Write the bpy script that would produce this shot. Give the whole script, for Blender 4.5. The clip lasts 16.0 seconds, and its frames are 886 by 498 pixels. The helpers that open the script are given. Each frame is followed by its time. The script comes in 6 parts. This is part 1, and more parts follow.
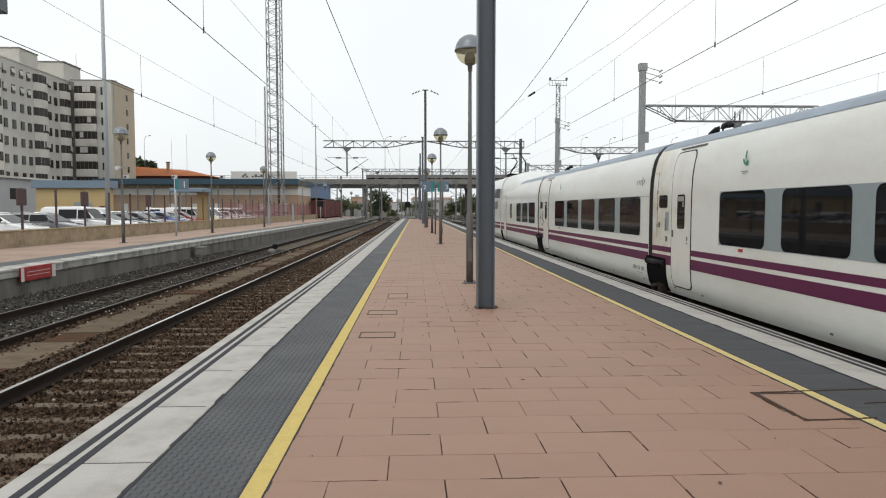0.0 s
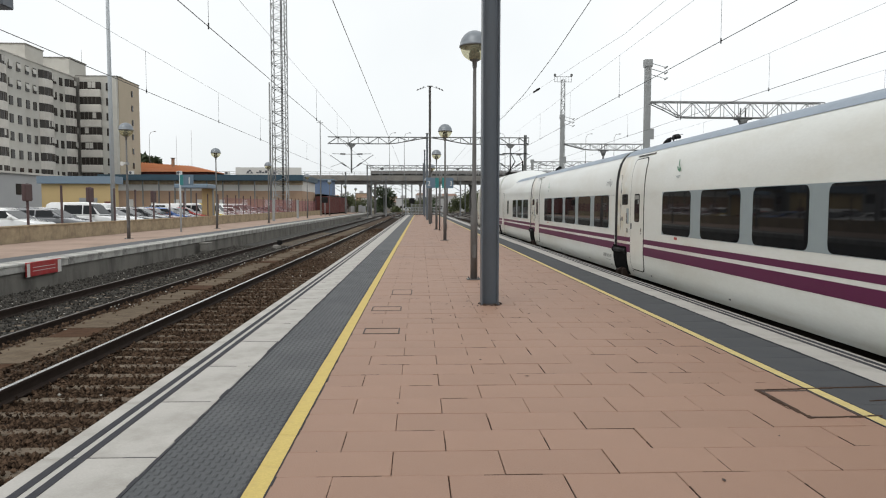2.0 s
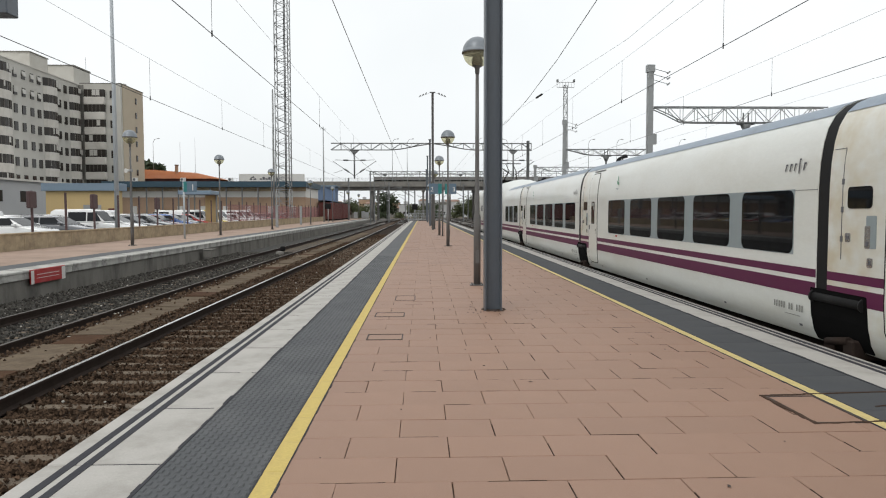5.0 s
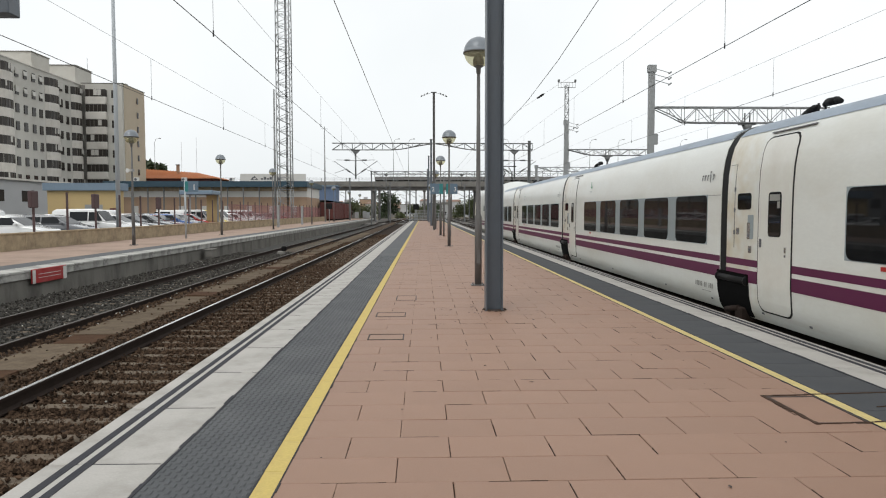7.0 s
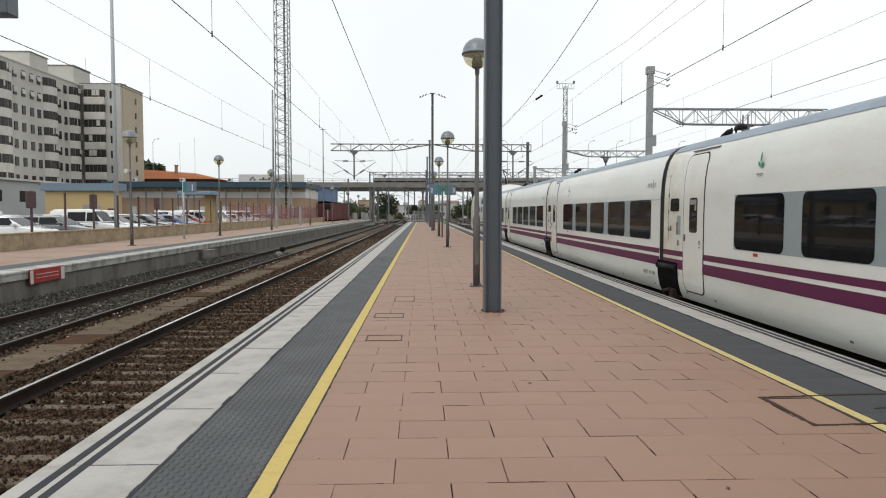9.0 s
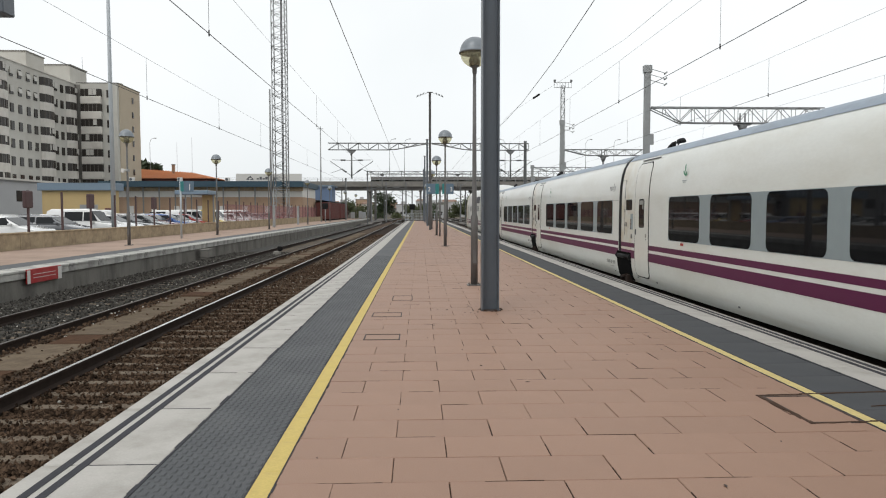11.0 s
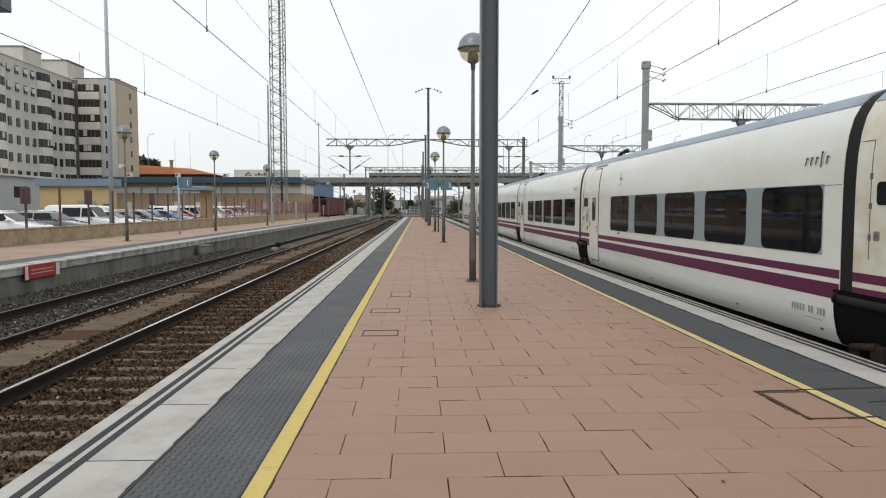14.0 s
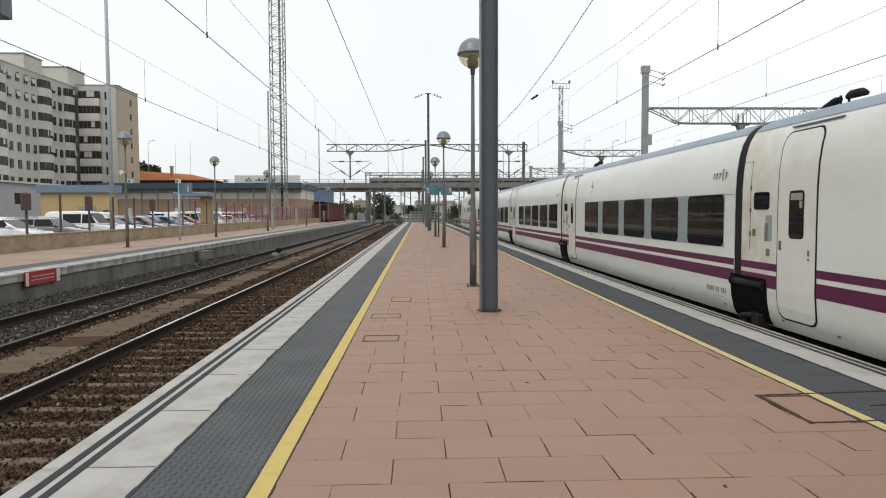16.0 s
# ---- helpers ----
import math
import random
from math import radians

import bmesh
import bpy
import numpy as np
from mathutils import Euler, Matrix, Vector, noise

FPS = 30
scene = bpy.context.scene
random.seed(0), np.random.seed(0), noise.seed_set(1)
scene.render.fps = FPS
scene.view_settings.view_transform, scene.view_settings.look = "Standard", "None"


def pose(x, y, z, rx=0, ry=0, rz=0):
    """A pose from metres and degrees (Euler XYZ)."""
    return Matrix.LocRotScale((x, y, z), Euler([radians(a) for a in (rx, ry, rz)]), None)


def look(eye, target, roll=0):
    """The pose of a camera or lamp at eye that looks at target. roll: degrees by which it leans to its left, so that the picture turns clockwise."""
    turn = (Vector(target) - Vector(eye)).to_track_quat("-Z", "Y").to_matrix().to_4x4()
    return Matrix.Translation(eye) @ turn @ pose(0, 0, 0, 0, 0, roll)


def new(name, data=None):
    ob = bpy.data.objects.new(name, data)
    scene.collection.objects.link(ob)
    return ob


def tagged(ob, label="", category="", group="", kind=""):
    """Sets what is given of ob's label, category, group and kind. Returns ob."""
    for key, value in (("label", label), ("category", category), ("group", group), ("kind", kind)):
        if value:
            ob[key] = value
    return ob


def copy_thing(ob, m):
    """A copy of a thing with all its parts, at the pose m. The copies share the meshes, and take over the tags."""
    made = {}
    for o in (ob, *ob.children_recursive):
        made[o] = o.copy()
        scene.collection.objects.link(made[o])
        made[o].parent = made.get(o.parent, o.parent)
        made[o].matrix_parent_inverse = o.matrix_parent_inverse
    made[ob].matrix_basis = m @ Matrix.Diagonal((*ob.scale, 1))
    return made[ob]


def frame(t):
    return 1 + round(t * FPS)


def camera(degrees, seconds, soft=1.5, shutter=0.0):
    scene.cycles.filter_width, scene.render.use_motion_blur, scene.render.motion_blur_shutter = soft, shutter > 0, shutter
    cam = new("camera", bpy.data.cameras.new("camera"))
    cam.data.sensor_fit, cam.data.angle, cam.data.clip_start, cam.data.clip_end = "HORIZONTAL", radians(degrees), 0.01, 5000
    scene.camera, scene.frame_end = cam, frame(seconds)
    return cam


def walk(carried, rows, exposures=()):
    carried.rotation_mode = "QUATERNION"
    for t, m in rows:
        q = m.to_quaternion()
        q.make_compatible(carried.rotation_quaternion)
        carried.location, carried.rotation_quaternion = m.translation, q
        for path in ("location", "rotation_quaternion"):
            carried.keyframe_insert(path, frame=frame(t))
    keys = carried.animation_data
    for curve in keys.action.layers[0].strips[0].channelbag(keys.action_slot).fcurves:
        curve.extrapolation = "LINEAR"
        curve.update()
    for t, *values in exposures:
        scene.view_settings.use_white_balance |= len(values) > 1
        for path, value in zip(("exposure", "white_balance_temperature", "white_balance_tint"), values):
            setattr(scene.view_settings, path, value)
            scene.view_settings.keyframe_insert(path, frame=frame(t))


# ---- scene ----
# ---- camera and its walk ----
FOV = 65.5
EYE = (0.0, 0.0, 1.68)
cam = camera(FOV, 16.0, soft=1.1)
# hand-held on the spot: seconds, then pitch, heading and roll in degrees
walk(cam, [(t, pose(*EYE, rx, 0, rz) @ pose(0, 0, 0, 0, 0, ro)) for t, rx, rz, ro in (
    (0.0, 86.694, -2.540, -0.029),
    (0.5, 86.623, -2.440, -0.035),
    (1.0, 86.487, -2.295, -0.048),
    (1.5, 86.432, -2.201, 0.016),
    (2.0, 86.391, -2.186, 0.079),
    (2.5, 86.485, -2.189, 0.027),
    (3.0, 86.541, -2.245, 0.087),
    (3.5, 86.656, -2.232, 0.006),
    (4.0, 86.768, -2.120, -0.068),
    (6.5, 86.904, -1.817, -0.063),
    (7.0, 86.875, -1.833, -0.061),
    (7.5, 86.903, -1.826, -0.075),
    (8.0, 86.914, -1.891, -0.034),
    (8.5, 86.963, -1.976, 0.038),
    (9.0, 86.958, -1.970, 0.049),
    (11.5, 86.825, -2.215, -0.034),
    (12.0, 86.760, -2.259, 0.016),
    (12.5, 86.690, -2.250, 0.000),
    (13.0, 86.596, -2.240, 0.041),
    (13.5, 86.525, -2.234, -0.069),
    (14.0, 86.552, -2.296, -0.024),
    (14.5, 86.636, -2.346, -0.053),
    (15.0, 86.765, -2.310, -0.165),
    (15.5, 86.887, -2.308, -0.202),
    (16.0, 86.964, -2.262, -0.235),
)])

# ---- overcast daylight ----
SUN_EL, SUN_AZ = 52.0, 215.0
world = bpy.data.worlds.new("overcast_sky")
scene.world = world
world.use_nodes = True
wn, wl = world.node_tree.nodes, world.node_tree.links
wn.clear()
sky = wn.new("ShaderNodeTexSky")
sky.sky_type, sky.sun_disc = "NISHITA", False
sky.sun_elevation, sky.sun_rotation = radians(SUN_EL), radians(SUN_AZ)
sky.air_density, sky.dust_density, sky.ozone_density = 1.0, 4.0, 1.0
flat = wn.new("ShaderNodeHueSaturation")
flat.inputs["Saturation"].default_value = 0.12
mixw = wn.new("ShaderNodeMix")
mixw.data_type = "RGBA"
mixw.inputs[0].default_value = 0.72
cn = wn.new("ShaderNodeTexNoise")
cn.inputs["Scale"].default_value, cn.inputs["Detail"].default_value = 2.2, 5
cr = wn.new("ShaderNodeValToRGB")
cr.color_ramp.elements[0].position, cr.color_ramp.elements[0].color = 0.3, (8.65, 9.05, 9.2, 1)
cr.color_ramp.elements[1].position, cr.color_ramp.elements[1].color = 0.7, (9.9, 10.2, 10.3, 1)
tcw = wn.new("ShaderNodeTexCoord")
bgw = wn.new("ShaderNodeBackground")
bgw.inputs["Strength"].default_value = 0.126
outw = wn.new("ShaderNodeOutputWorld")
wl.new(tcw.outputs["Generated"], cn.inputs["Vector"])
wl.new(cn.outputs["Fac"], cr.inputs["Fac"])
wl.new(sky.outputs["Color"], flat.inputs["Color"])
wl.new(flat.outputs["Color"], mixw.inputs[6])
wl.new(cr.outputs["Color"], mixw.inputs[7])
wl.new(mixw.outputs[2], bgw.inputs["Color"])
wl.new(bgw.outputs["Background"], outw.inputs["Surface"])
sun = new("sun", bpy.data.lights.new("sun", "SUN"))
sun.data.energy, sun.data.angle, sun.data.color = 0.6, radians(25), (1.0, 0.97, 0.92)
sa, se = radians(SUN_AZ), radians(SUN_EL)
sun.matrix_world = look((math.sin(sa) * math.cos(se) * 50, math.cos(sa) * math.cos(se) * 50, math.sin(se) * 50), (0, 0, 0))
scene.view_settings.exposure = 0.0

# ---- materials ----
def mat(name, col, rough=0.6, metal=0.0, var=0.12, scale=6.0, fine=60.0, bump=0.1, stain=None, stain_amt=0.35, stain_scale=1.2,
        per_object=0.0, per_island=0.0, stretch=(1, 1, 1), spec=0.5, coat=0.0):
    """Paint, stone or metal with grain at two scales, bump, and stains of a second colour."""
    m = bpy.data.materials.new(name)
    m.use_nodes = True
    n, l = m.node_tree.nodes, m.node_tree.links
    b = n["Principled BSDF"]
    b.inputs["Roughness"].default_value, b.inputs["Metallic"].default_value = rough, metal
    b.inputs["Specular IOR Level"].default_value = spec
    b.inputs["Coat Weight"].default_value = coat
    b.inputs["Coat Roughness"].default_value = 0.08
    tc, mp = n.new("ShaderNodeTexCoord"), n.new("ShaderNodeMapping")
    mp.inputs["Scale"].default_value = stretch
    l.new(tc.outputs["Object"], mp.inputs["Vector"])
    vec = mp.outputs["Vector"]
    big, small = n.new("ShaderNodeTexNoise"), n.new("ShaderNodeTexNoise")
    for t, s, d in ((big, scale, 4), (small, fine, 3)):
        t.inputs["Scale"].default_value, t.inputs["Detail"].default_value = s, d
        l.new(vec, t.inputs["Vector"])
    add = n.new("ShaderNodeMath")
    add.operation = "ADD"
    l.new(big.outputs["Fac"], add.inputs[0]), l.new(small.outputs["Fac"], add.inputs[1])
    last = add.outputs[0]
    for amount, node, sock in ((per_object, "ShaderNodeObjectInfo", "Random"), (per_island, "ShaderNodeNewGeometry", "Random Per Island")):
        if amount:
            o, mu = n.new(node), n.new("ShaderNodeMath")
            mu.operation = "MULTIPLY_ADD"
            mu.inputs[1].default_value = amount
            l.new(o.outputs[sock], mu.inputs[0]), l.new(last, mu.inputs[2])
            last = mu.outputs[0]
    hi = 2.0 + per_object + per_island
    mr = n.new("ShaderNodeMapRange")
    mr.inputs["From Min"].default_value, mr.inputs["From Max"].default_value = 0.55, hi - 0.55
    mr.inputs["To Min"].default_value, mr.inputs["To Max"].default_value = 1 - var, 1 + var
    l.new(last, mr.inputs["Value"])
    mul = n.new("ShaderNodeVectorMath")
    mul.operation = "SCALE"
    mul.inputs[0].default_value = col
    l.new(mr.outputs["Result"], mul.inputs["Scale"])
    colour = mul.outputs["Vector"]
    if stain:
        sn, ra, mx = n.new("ShaderNodeTexNoise"), n.new("ShaderNodeValToRGB"), n.new("ShaderNodeMix")
        sn.inputs["Scale"].default_value, sn.inputs["Detail"].default_value = stain_scale, 6
        sn.inputs["Roughness"].default_value = 0.65
        l.new(vec, sn.inputs["Vector"]), l.new(sn.outputs["Fac"], ra.inputs["Fac"])
        ra.color_ramp.elements[0].position, ra.color_ramp.elements[1].position = 0.46, 0.72
        ra.color_ramp.elements[1].color = (stain_amt, stain_amt, stain_amt, 1)
        mx.data_type = "RGBA"
        l.new(ra.outputs["Color"], mx.inputs[0]), l.new(colour, mx.inputs[6])
        mx.inputs[7].default_value = (*stain, 1)
        colour = mx.outputs[2]
    l.new(colour, b.inputs["Base Color"])
    if bump:
        bp = n.new("ShaderNodeBump")
        bp.inputs["Strength"].default_value, bp.inputs["Distance"].default_value = bump, 0.01
        l.new(add.outputs[0], bp.inputs["Height"]), l.new(bp.outputs["Normal"], b.inputs["Normal"])
    return m


def clear_globe(name):
    """Thin yellowed clear plastic: mostly see-through, with a little haze and gloss."""
    m = bpy.data.materials.new(name)
    m.use_nodes = True
    nt = m.node_tree
    b = nt.nodes["Principled BSDF"]
    b.inputs["Base Color"].default_value = (0.62, 0.60, 0.42, 1)
    b.inputs["Roughness"].default_value = 0.12
    tr = nt.nodes.new("ShaderNodeBsdfTransparent")
    tr.inputs["Color"].default_value = (0.88, 0.86, 0.72, 1)
    no = nt.nodes.new("ShaderNodeTexNoise")
    no.inputs["Scale"].default_value = 9.0
    ra = nt.nodes.new("ShaderNodeMapRange")
    ra.inputs["To Min"].default_value = 0.62
    ra.inputs["To Max"].default_value = 0.8
    mx = nt.nodes.new("ShaderNodeMixShader")
    nt.links.new(no.outputs["Fac"], ra.inputs["Value"])
    nt.links.new(ra.outputs["Result"], mx.inputs["Fac"])
    nt.links.new(b.outputs["BSDF"], mx.inputs[1])
    nt.links.new(tr.outputs["BSDF"], mx.inputs[2])
    nt.links.new(mx.outputs["Shader"], nt.nodes["Material Output"].inputs["Surface"])
    return m


def glass_dark(name, col, rough=0.03):
    """Tinted window glass over a dark interior."""
    m = mat(name, col, rough=rough, var=0.05, bump=0.0, spec=0.22)
    return m


M = {
    "paver": mat("clay_paver", (0.290, 0.1745, 0.121), 0.62, spec=0.5, var=0.12, scale=2.2, fine=90, bump=0.3, per_object=0.35, stain=(0.19, 0.12, 0.095), stain_amt=0.55, stain_scale=0.7),
    "paver_far": mat("clay_paver_far", (0.290, 0.1745, 0.121), 0.62, spec=0.5, var=0.12, scale=2.2, fine=90, bump=0.3, per_island=0.35, stain=(0.19, 0.12, 0.095), stain_amt=0.55, stain_scale=0.7),
    "joint": mat("dark_joint_mortar", (0.075, 0.05, 0.038), 0.95, spec=0.05, var=0.3),
    "kerb": mat("white_concrete_edge", (0.43, 0.41, 0.38), 0.85, spec=0.2, var=0.11, scale=2, bump=0.2, stain=(0.24, 0.225, 0.195), stain_amt=0.65, stain_scale=1.7),
    "groove": mat("grey_grip_strip", (0.05, 0.05, 0.056), 0.9, spec=0.15, var=0.2),
    "tactile": mat("grey_rubber_tactile", (0.074, 0.077, 0.081), 0.7, spec=0.4, var=0.14, scale=1.2, fine=70, bump=0.2, stain=(0.13, 0.13, 0.13), stain_amt=0.4),
    "yellow": mat("yellow_line_paint", (0.56, 0.43, 0.145), 0.8, spec=0.2, var=0.15, scale=5, bump=0.15, stain=(0.30, 0.22, 0.10), stain_amt=0.5, stain_scale=5),
    "yellow_worn": mat("worn_yellow_line_paint", (0.58, 0.47, 0.20), 0.8, spec=0.25, var=0.2, scale=6, bump=0.2, stain=(0.36, 0.30, 0.20), stain_amt=0.75, stain_scale=9),
    "ballast": mat("brown_ballast_bed", (0.036, 0.026, 0.020), 0.95, spec=0.05, var=0.5, scale=3, fine=30, bump=0.8),
    "ballast_g": mat("grey_ballast_bed", (0.062, 0.06, 0.056), 0.95, spec=0.05, var=0.5, scale=3, fine=30, bump=0.8),
    "stone": mat("brown_ballast_stone", (0.070, 0.046, 0.031), 0.95, spec=0.05, var=0.95, per_island=2.8, scale=2, bump=0.2),
    "stone_g": mat("grey_ballast_stone", (0.058, 0.054, 0.048), 0.95, spec=0.05, var=0.92, per_island=2.6, scale=2, bump=0.2),
    "sleeper": mat("dusty_concrete_sleeper", (0.17, 0.138, 0.106), 0.95, spec=0.05, var=0.15, bump=0.3, stain=(0.10, 0.075, 0.06), stain_amt=0.6, stain_scale=4),
    "sleeper_pale": mat("pale_lime_stone", (0.42, 0.40, 0.36), 0.9, spec=0.1, var=0.4, per_island=0.8, bump=0.2),
    "rail": mat("rusty_rail_steel", (0.03, 0.021, 0.017), 0.85, spec=0.12, var=0.3, bump=0.2),
    "railtop_dull": mat("dull_rail_head", (0.10, 0.085, 0.075), 0.55, 0.4, var=0.2, bump=0.05),
    "railtop": mat("worn_rail_head", (0.58, 0.57, 0.56), 0.2, 0.95, var=0.1, scale=2, bump=0.05),
    "earth": mat("sandy_track_walkway", (0.075, 0.054, 0.04), 0.95, spec=0.05, var=0.4, scale=1.5, fine=25, bump=0.5, stain=(0.09, 0.07, 0.055), stain_amt=0.7),
    "ground": mat("dry_ground", (0.13, 0.11, 0.085), 0.95, spec=0.05, var=0.25, scale=0.3, fine=8, bump=0.4, stain=(0.09, 0.10, 0.06), stain_amt=0.5, stain_scale=0.1),
    "asphalt": mat("car_park_asphalt", (0.09, 0.09, 0.09), 0.9, spec=0.15, var=0.2, scale=1, bump=0.3),
    "concrete": mat("grey_concrete", (0.22, 0.21, 0.19), 0.9, spec=0.15, var=0.14, scale=1.2, bump=0.3, stain=(0.13, 0.12, 0.11), stain_amt=0.6, stain_scale=0.7),
    "concrete_d": mat("dark_bridge_concrete", (0.17, 0.16, 0.15), 0.85, var=0.15, scale=0.5, bump=0.3, stain=(0.08, 0.08, 0.075), stain_amt=0.6, stain_scale=0.3),
    "fan": mat("pale_yard_gravel", (0.14, 0.132, 0.12), 0.95, spec=0.1, var=0.35, scale=0.6, fine=12, bump=0.4, stain=(0.09, 0.08, 0.07), stain_amt=0.7, stain_scale=0.25),
    "tanwall": mat("ochre_concrete_wall", (0.375, 0.30, 0.20), 0.9, spec=0.15, var=0.35, scale=3.5, bump=0.3, stain=(0.17, 0.13, 0.095), stain_amt=0.65, stain_scale=1.8),
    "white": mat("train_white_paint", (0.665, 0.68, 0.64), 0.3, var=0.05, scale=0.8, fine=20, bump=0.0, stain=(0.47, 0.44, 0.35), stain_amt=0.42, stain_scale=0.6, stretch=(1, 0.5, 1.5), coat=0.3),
    "white_door": mat("train_door_paint", (0.655, 0.655, 0.60), 0.28, var=0.04, scale=1.2, fine=20, bump=0.0, stain=(0.45, 0.40, 0.31), stain_amt=0.3, stain_scale=1.0, coat=0.4),
    "roof": mat("train_roof_blue_grey", (0.24, 0.29, 0.35), 0.5, var=0.12, scale=1, bump=0.05, stain=(0.15, 0.16, 0.17), stain_amt=0.5),
    "purple": mat("purple_stripe", (0.095, 0.014, 0.052), 0.45, var=0.08, scale=1, bump=0.0, spec=0.25),
    "band": mat("grey_window_band", (0.24, 0.285, 0.295), 0.35, var=0.06, bump=0.0, coat=0.2),
    "pane": glass_dark("smoked_train_glass", (0.008, 0.0085, 0.0095)),
    "rubber": mat("black_rubber", (0.008, 0.008, 0.008), 0.7, spec=0.25, var=0.2, bump=0.1),
    "under": mat("underframe_black", (0.012, 0.0115, 0.011), 0.85, spec=0.1, var=0.3, bump=0.2),
    "letter": mat("grey_lettering", (0.10, 0.10, 0.11), 0.5, var=0.05, bump=0),
    "letter_pale": mat("faded_grey_lettering", (0.24, 0.24, 0.22), 0.6, var=0.1, bump=0),
    "green": mat("green_leaf_emblem", (0.06, 0.25, 0.13), 0.5, var=0.05, bump=0),
    "steel": mat("grey_painted_steel", (0.088, 0.103, 0.122), 0.42, 0.1, var=0.10, scale=1.5, fine=25, bump=0.08, stain=(0.09, 0.085, 0.08), stain_amt=0.5, stain_scale=1.5, stretch=(1, 1, 0.35)),
    "galv": mat("galvanised_steel", (0.30, 0.31, 0.31), 0.5, 0.35, var=0.15, scale=3, bump=0.08, stain=(0.16, 0.14, 0.12), stain_amt=0.4),
    "galv_d": mat("weathered_lattice_steel", (0.16, 0.165, 0.165), 0.6, 0.25, var=0.2, scale=3, bump=0.08),
    "lamp_post": mat("lamp_post_grey_paint", (0.112, 0.107, 0.103), 0.5, 0.1, var=0.12, bump=0.05),
    "globe_top": mat("grey_lamp_dome", (0.20, 0.22, 0.24), 0.35, 0.2, var=0.1, bump=0.0),
    "globe": clear_globe("yellowed_lamp_globe"),
    "wire": mat("dark_copper_wire", (0.055, 0.055, 0.055), 0.5, 0.5, var=0.1, bump=0),
    "wire_pale": mat("weathered_pale_wire", (0.2, 0.2, 0.2), 0.6, 0.3, var=0.1, bump=0),
    "redsign": mat("red_sign_enamel", (0.36, 0.02, 0.02), 0.5, var=0.15, bump=0, stain=(0.25, 0.12, 0.11), stain_amt=0.4, stain_scale=3),
    "signwhite": mat("white_sign_paint", (0.62, 0.61, 0.58), 0.5, var=0.08, bump=0),
    "signblue": mat("blue_platform_sign", (0.095, 0.145, 0.195), 0.5, var=0.08, bump=0),
    "signteal": mat("teal_platform_sign", (0.02, 0.17, 0.17), 0.4, var=0.08, bump=0),
    "rustpost": mat("rust_red_fence_post", (0.075, 0.042, 0.042), 0.7, var=0.2, bump=0.1),
    "fence": mat("pinkish_fence_bar", (0.26, 0.12, 0.12), 0.7, var=0.2, bump=0),
    "flat_wall": mat("beige_render_facade", (0.52, 0.505, 0.46), 0.85, var=0.07, scale=0.4, bump=0.1, stain=(0.27, 0.24, 0.2), stain_amt=0.4, stain_scale=0.2),
    "flat_side": mat("tan_brick_gable", (0.47, 0.40, 0.30), 0.85, var=0.08, scale=0.4, bump=0.1),
    "flat_rail": mat("pale_balcony_band", (0.60, 0.57, 0.52), 0.8, var=0.06, scale=0.5, bump=0.1, stain=(0.3, 0.27, 0.23), stain_amt=0.4, stain_scale=0.4),
    "win": glass_dark("dark_flat_window", (0.040, 0.035, 0.031), 0.1),
    "winframe": mat("bronze_window_frame", (0.13, 0.115, 0.10), 0.6, var=0.1, bump=0),
    "blind": mat("pale_window_blind", (0.52, 0.50, 0.46), 0.7, var=0.08, bump=0),
    "teal": mat("dark_teal_fascia", (0.022, 0.058, 0.085), 0.5, var=0.12, scale=0.5, bump=0.05),
    "whitewall": mat("whitewashed_wall", (0.62, 0.61, 0.58), 0.85, var=0.08, scale=0.5, bump=0.1),
    "brick": mat("brown_brick", (0.36, 0.245, 0.165), 0.85, var=0.15, scale=1.0, fine=12, bump=0.2),
    "ochre": mat("ochre_yellow_wall", (0.50, 0.37, 0.18), 0.8, var=0.08, scale=0.4, bump=0.1),
    "bluefascia": mat("blue_grey_fascia", (0.17, 0.23, 0.29), 0.5, var=0.08, bump=0),
    "shed": mat("blue_sheet_cabin", (0.12, 0.175, 0.28), 0.5, var=0.1, bump=0.05),
    "tile": mat("orange_roof_tile", (0.45, 0.155, 0.05), 0.8, var=0.15, scale=1, fine=10, bump=0.2, per_island=0.5),
    "wagon": mat("oxide_red_wagon", (0.13, 0.035, 0.03), 0.65, var=0.2, scale=1, bump=0.1, stain=(0.08, 0.04, 0.03), stain_amt=0.5),
    "leaf": mat("dark_leaves", (0.04, 0.058, 0.025), 0.7, var=0.4, per_island=1.5, bump=0),
    "leaf2": mat("olive_leaves", (0.075, 0.088, 0.035), 0.7, var=0.4, per_island=1.5, bump=0),
    "bark": mat("grey_brown_bark", (0.10, 0.08, 0.06), 0.9, var=0.3, bump=0.4),
    "tyre": mat("tyre_rubber", (0.015, 0.015, 0.015), 0.8, var=0.2, bump=0.1),
    "carglass": mat("car_window_glass", (0.016, 0.018, 0.02), 0.12, var=0.05, bump=0, spec=0.16),
    "hatchiron": mat("hatch_iron_frame", (0.058, 0.042, 0.036), 0.8, var=0.3, bump=0.2),
    "redlight": mat("tail_light_red", (0.35, 0.02, 0.015), 0.3, var=0.05, bump=0),
    "slab": mat("worn_trough_slab", (0.135, 0.105, 0.075), 0.95, spec=0.05, var=0.4, scale=3, fine=30, bump=0.5, stain=(0.075, 0.053, 0.037), stain_amt=0.85, stain_scale=2.2, per_object=0.5),
    "rust": mat("rusty_cover_plate", (0.075, 0.043, 0.027), 0.95, spec=0.05, var=0.35, bump=0.3),
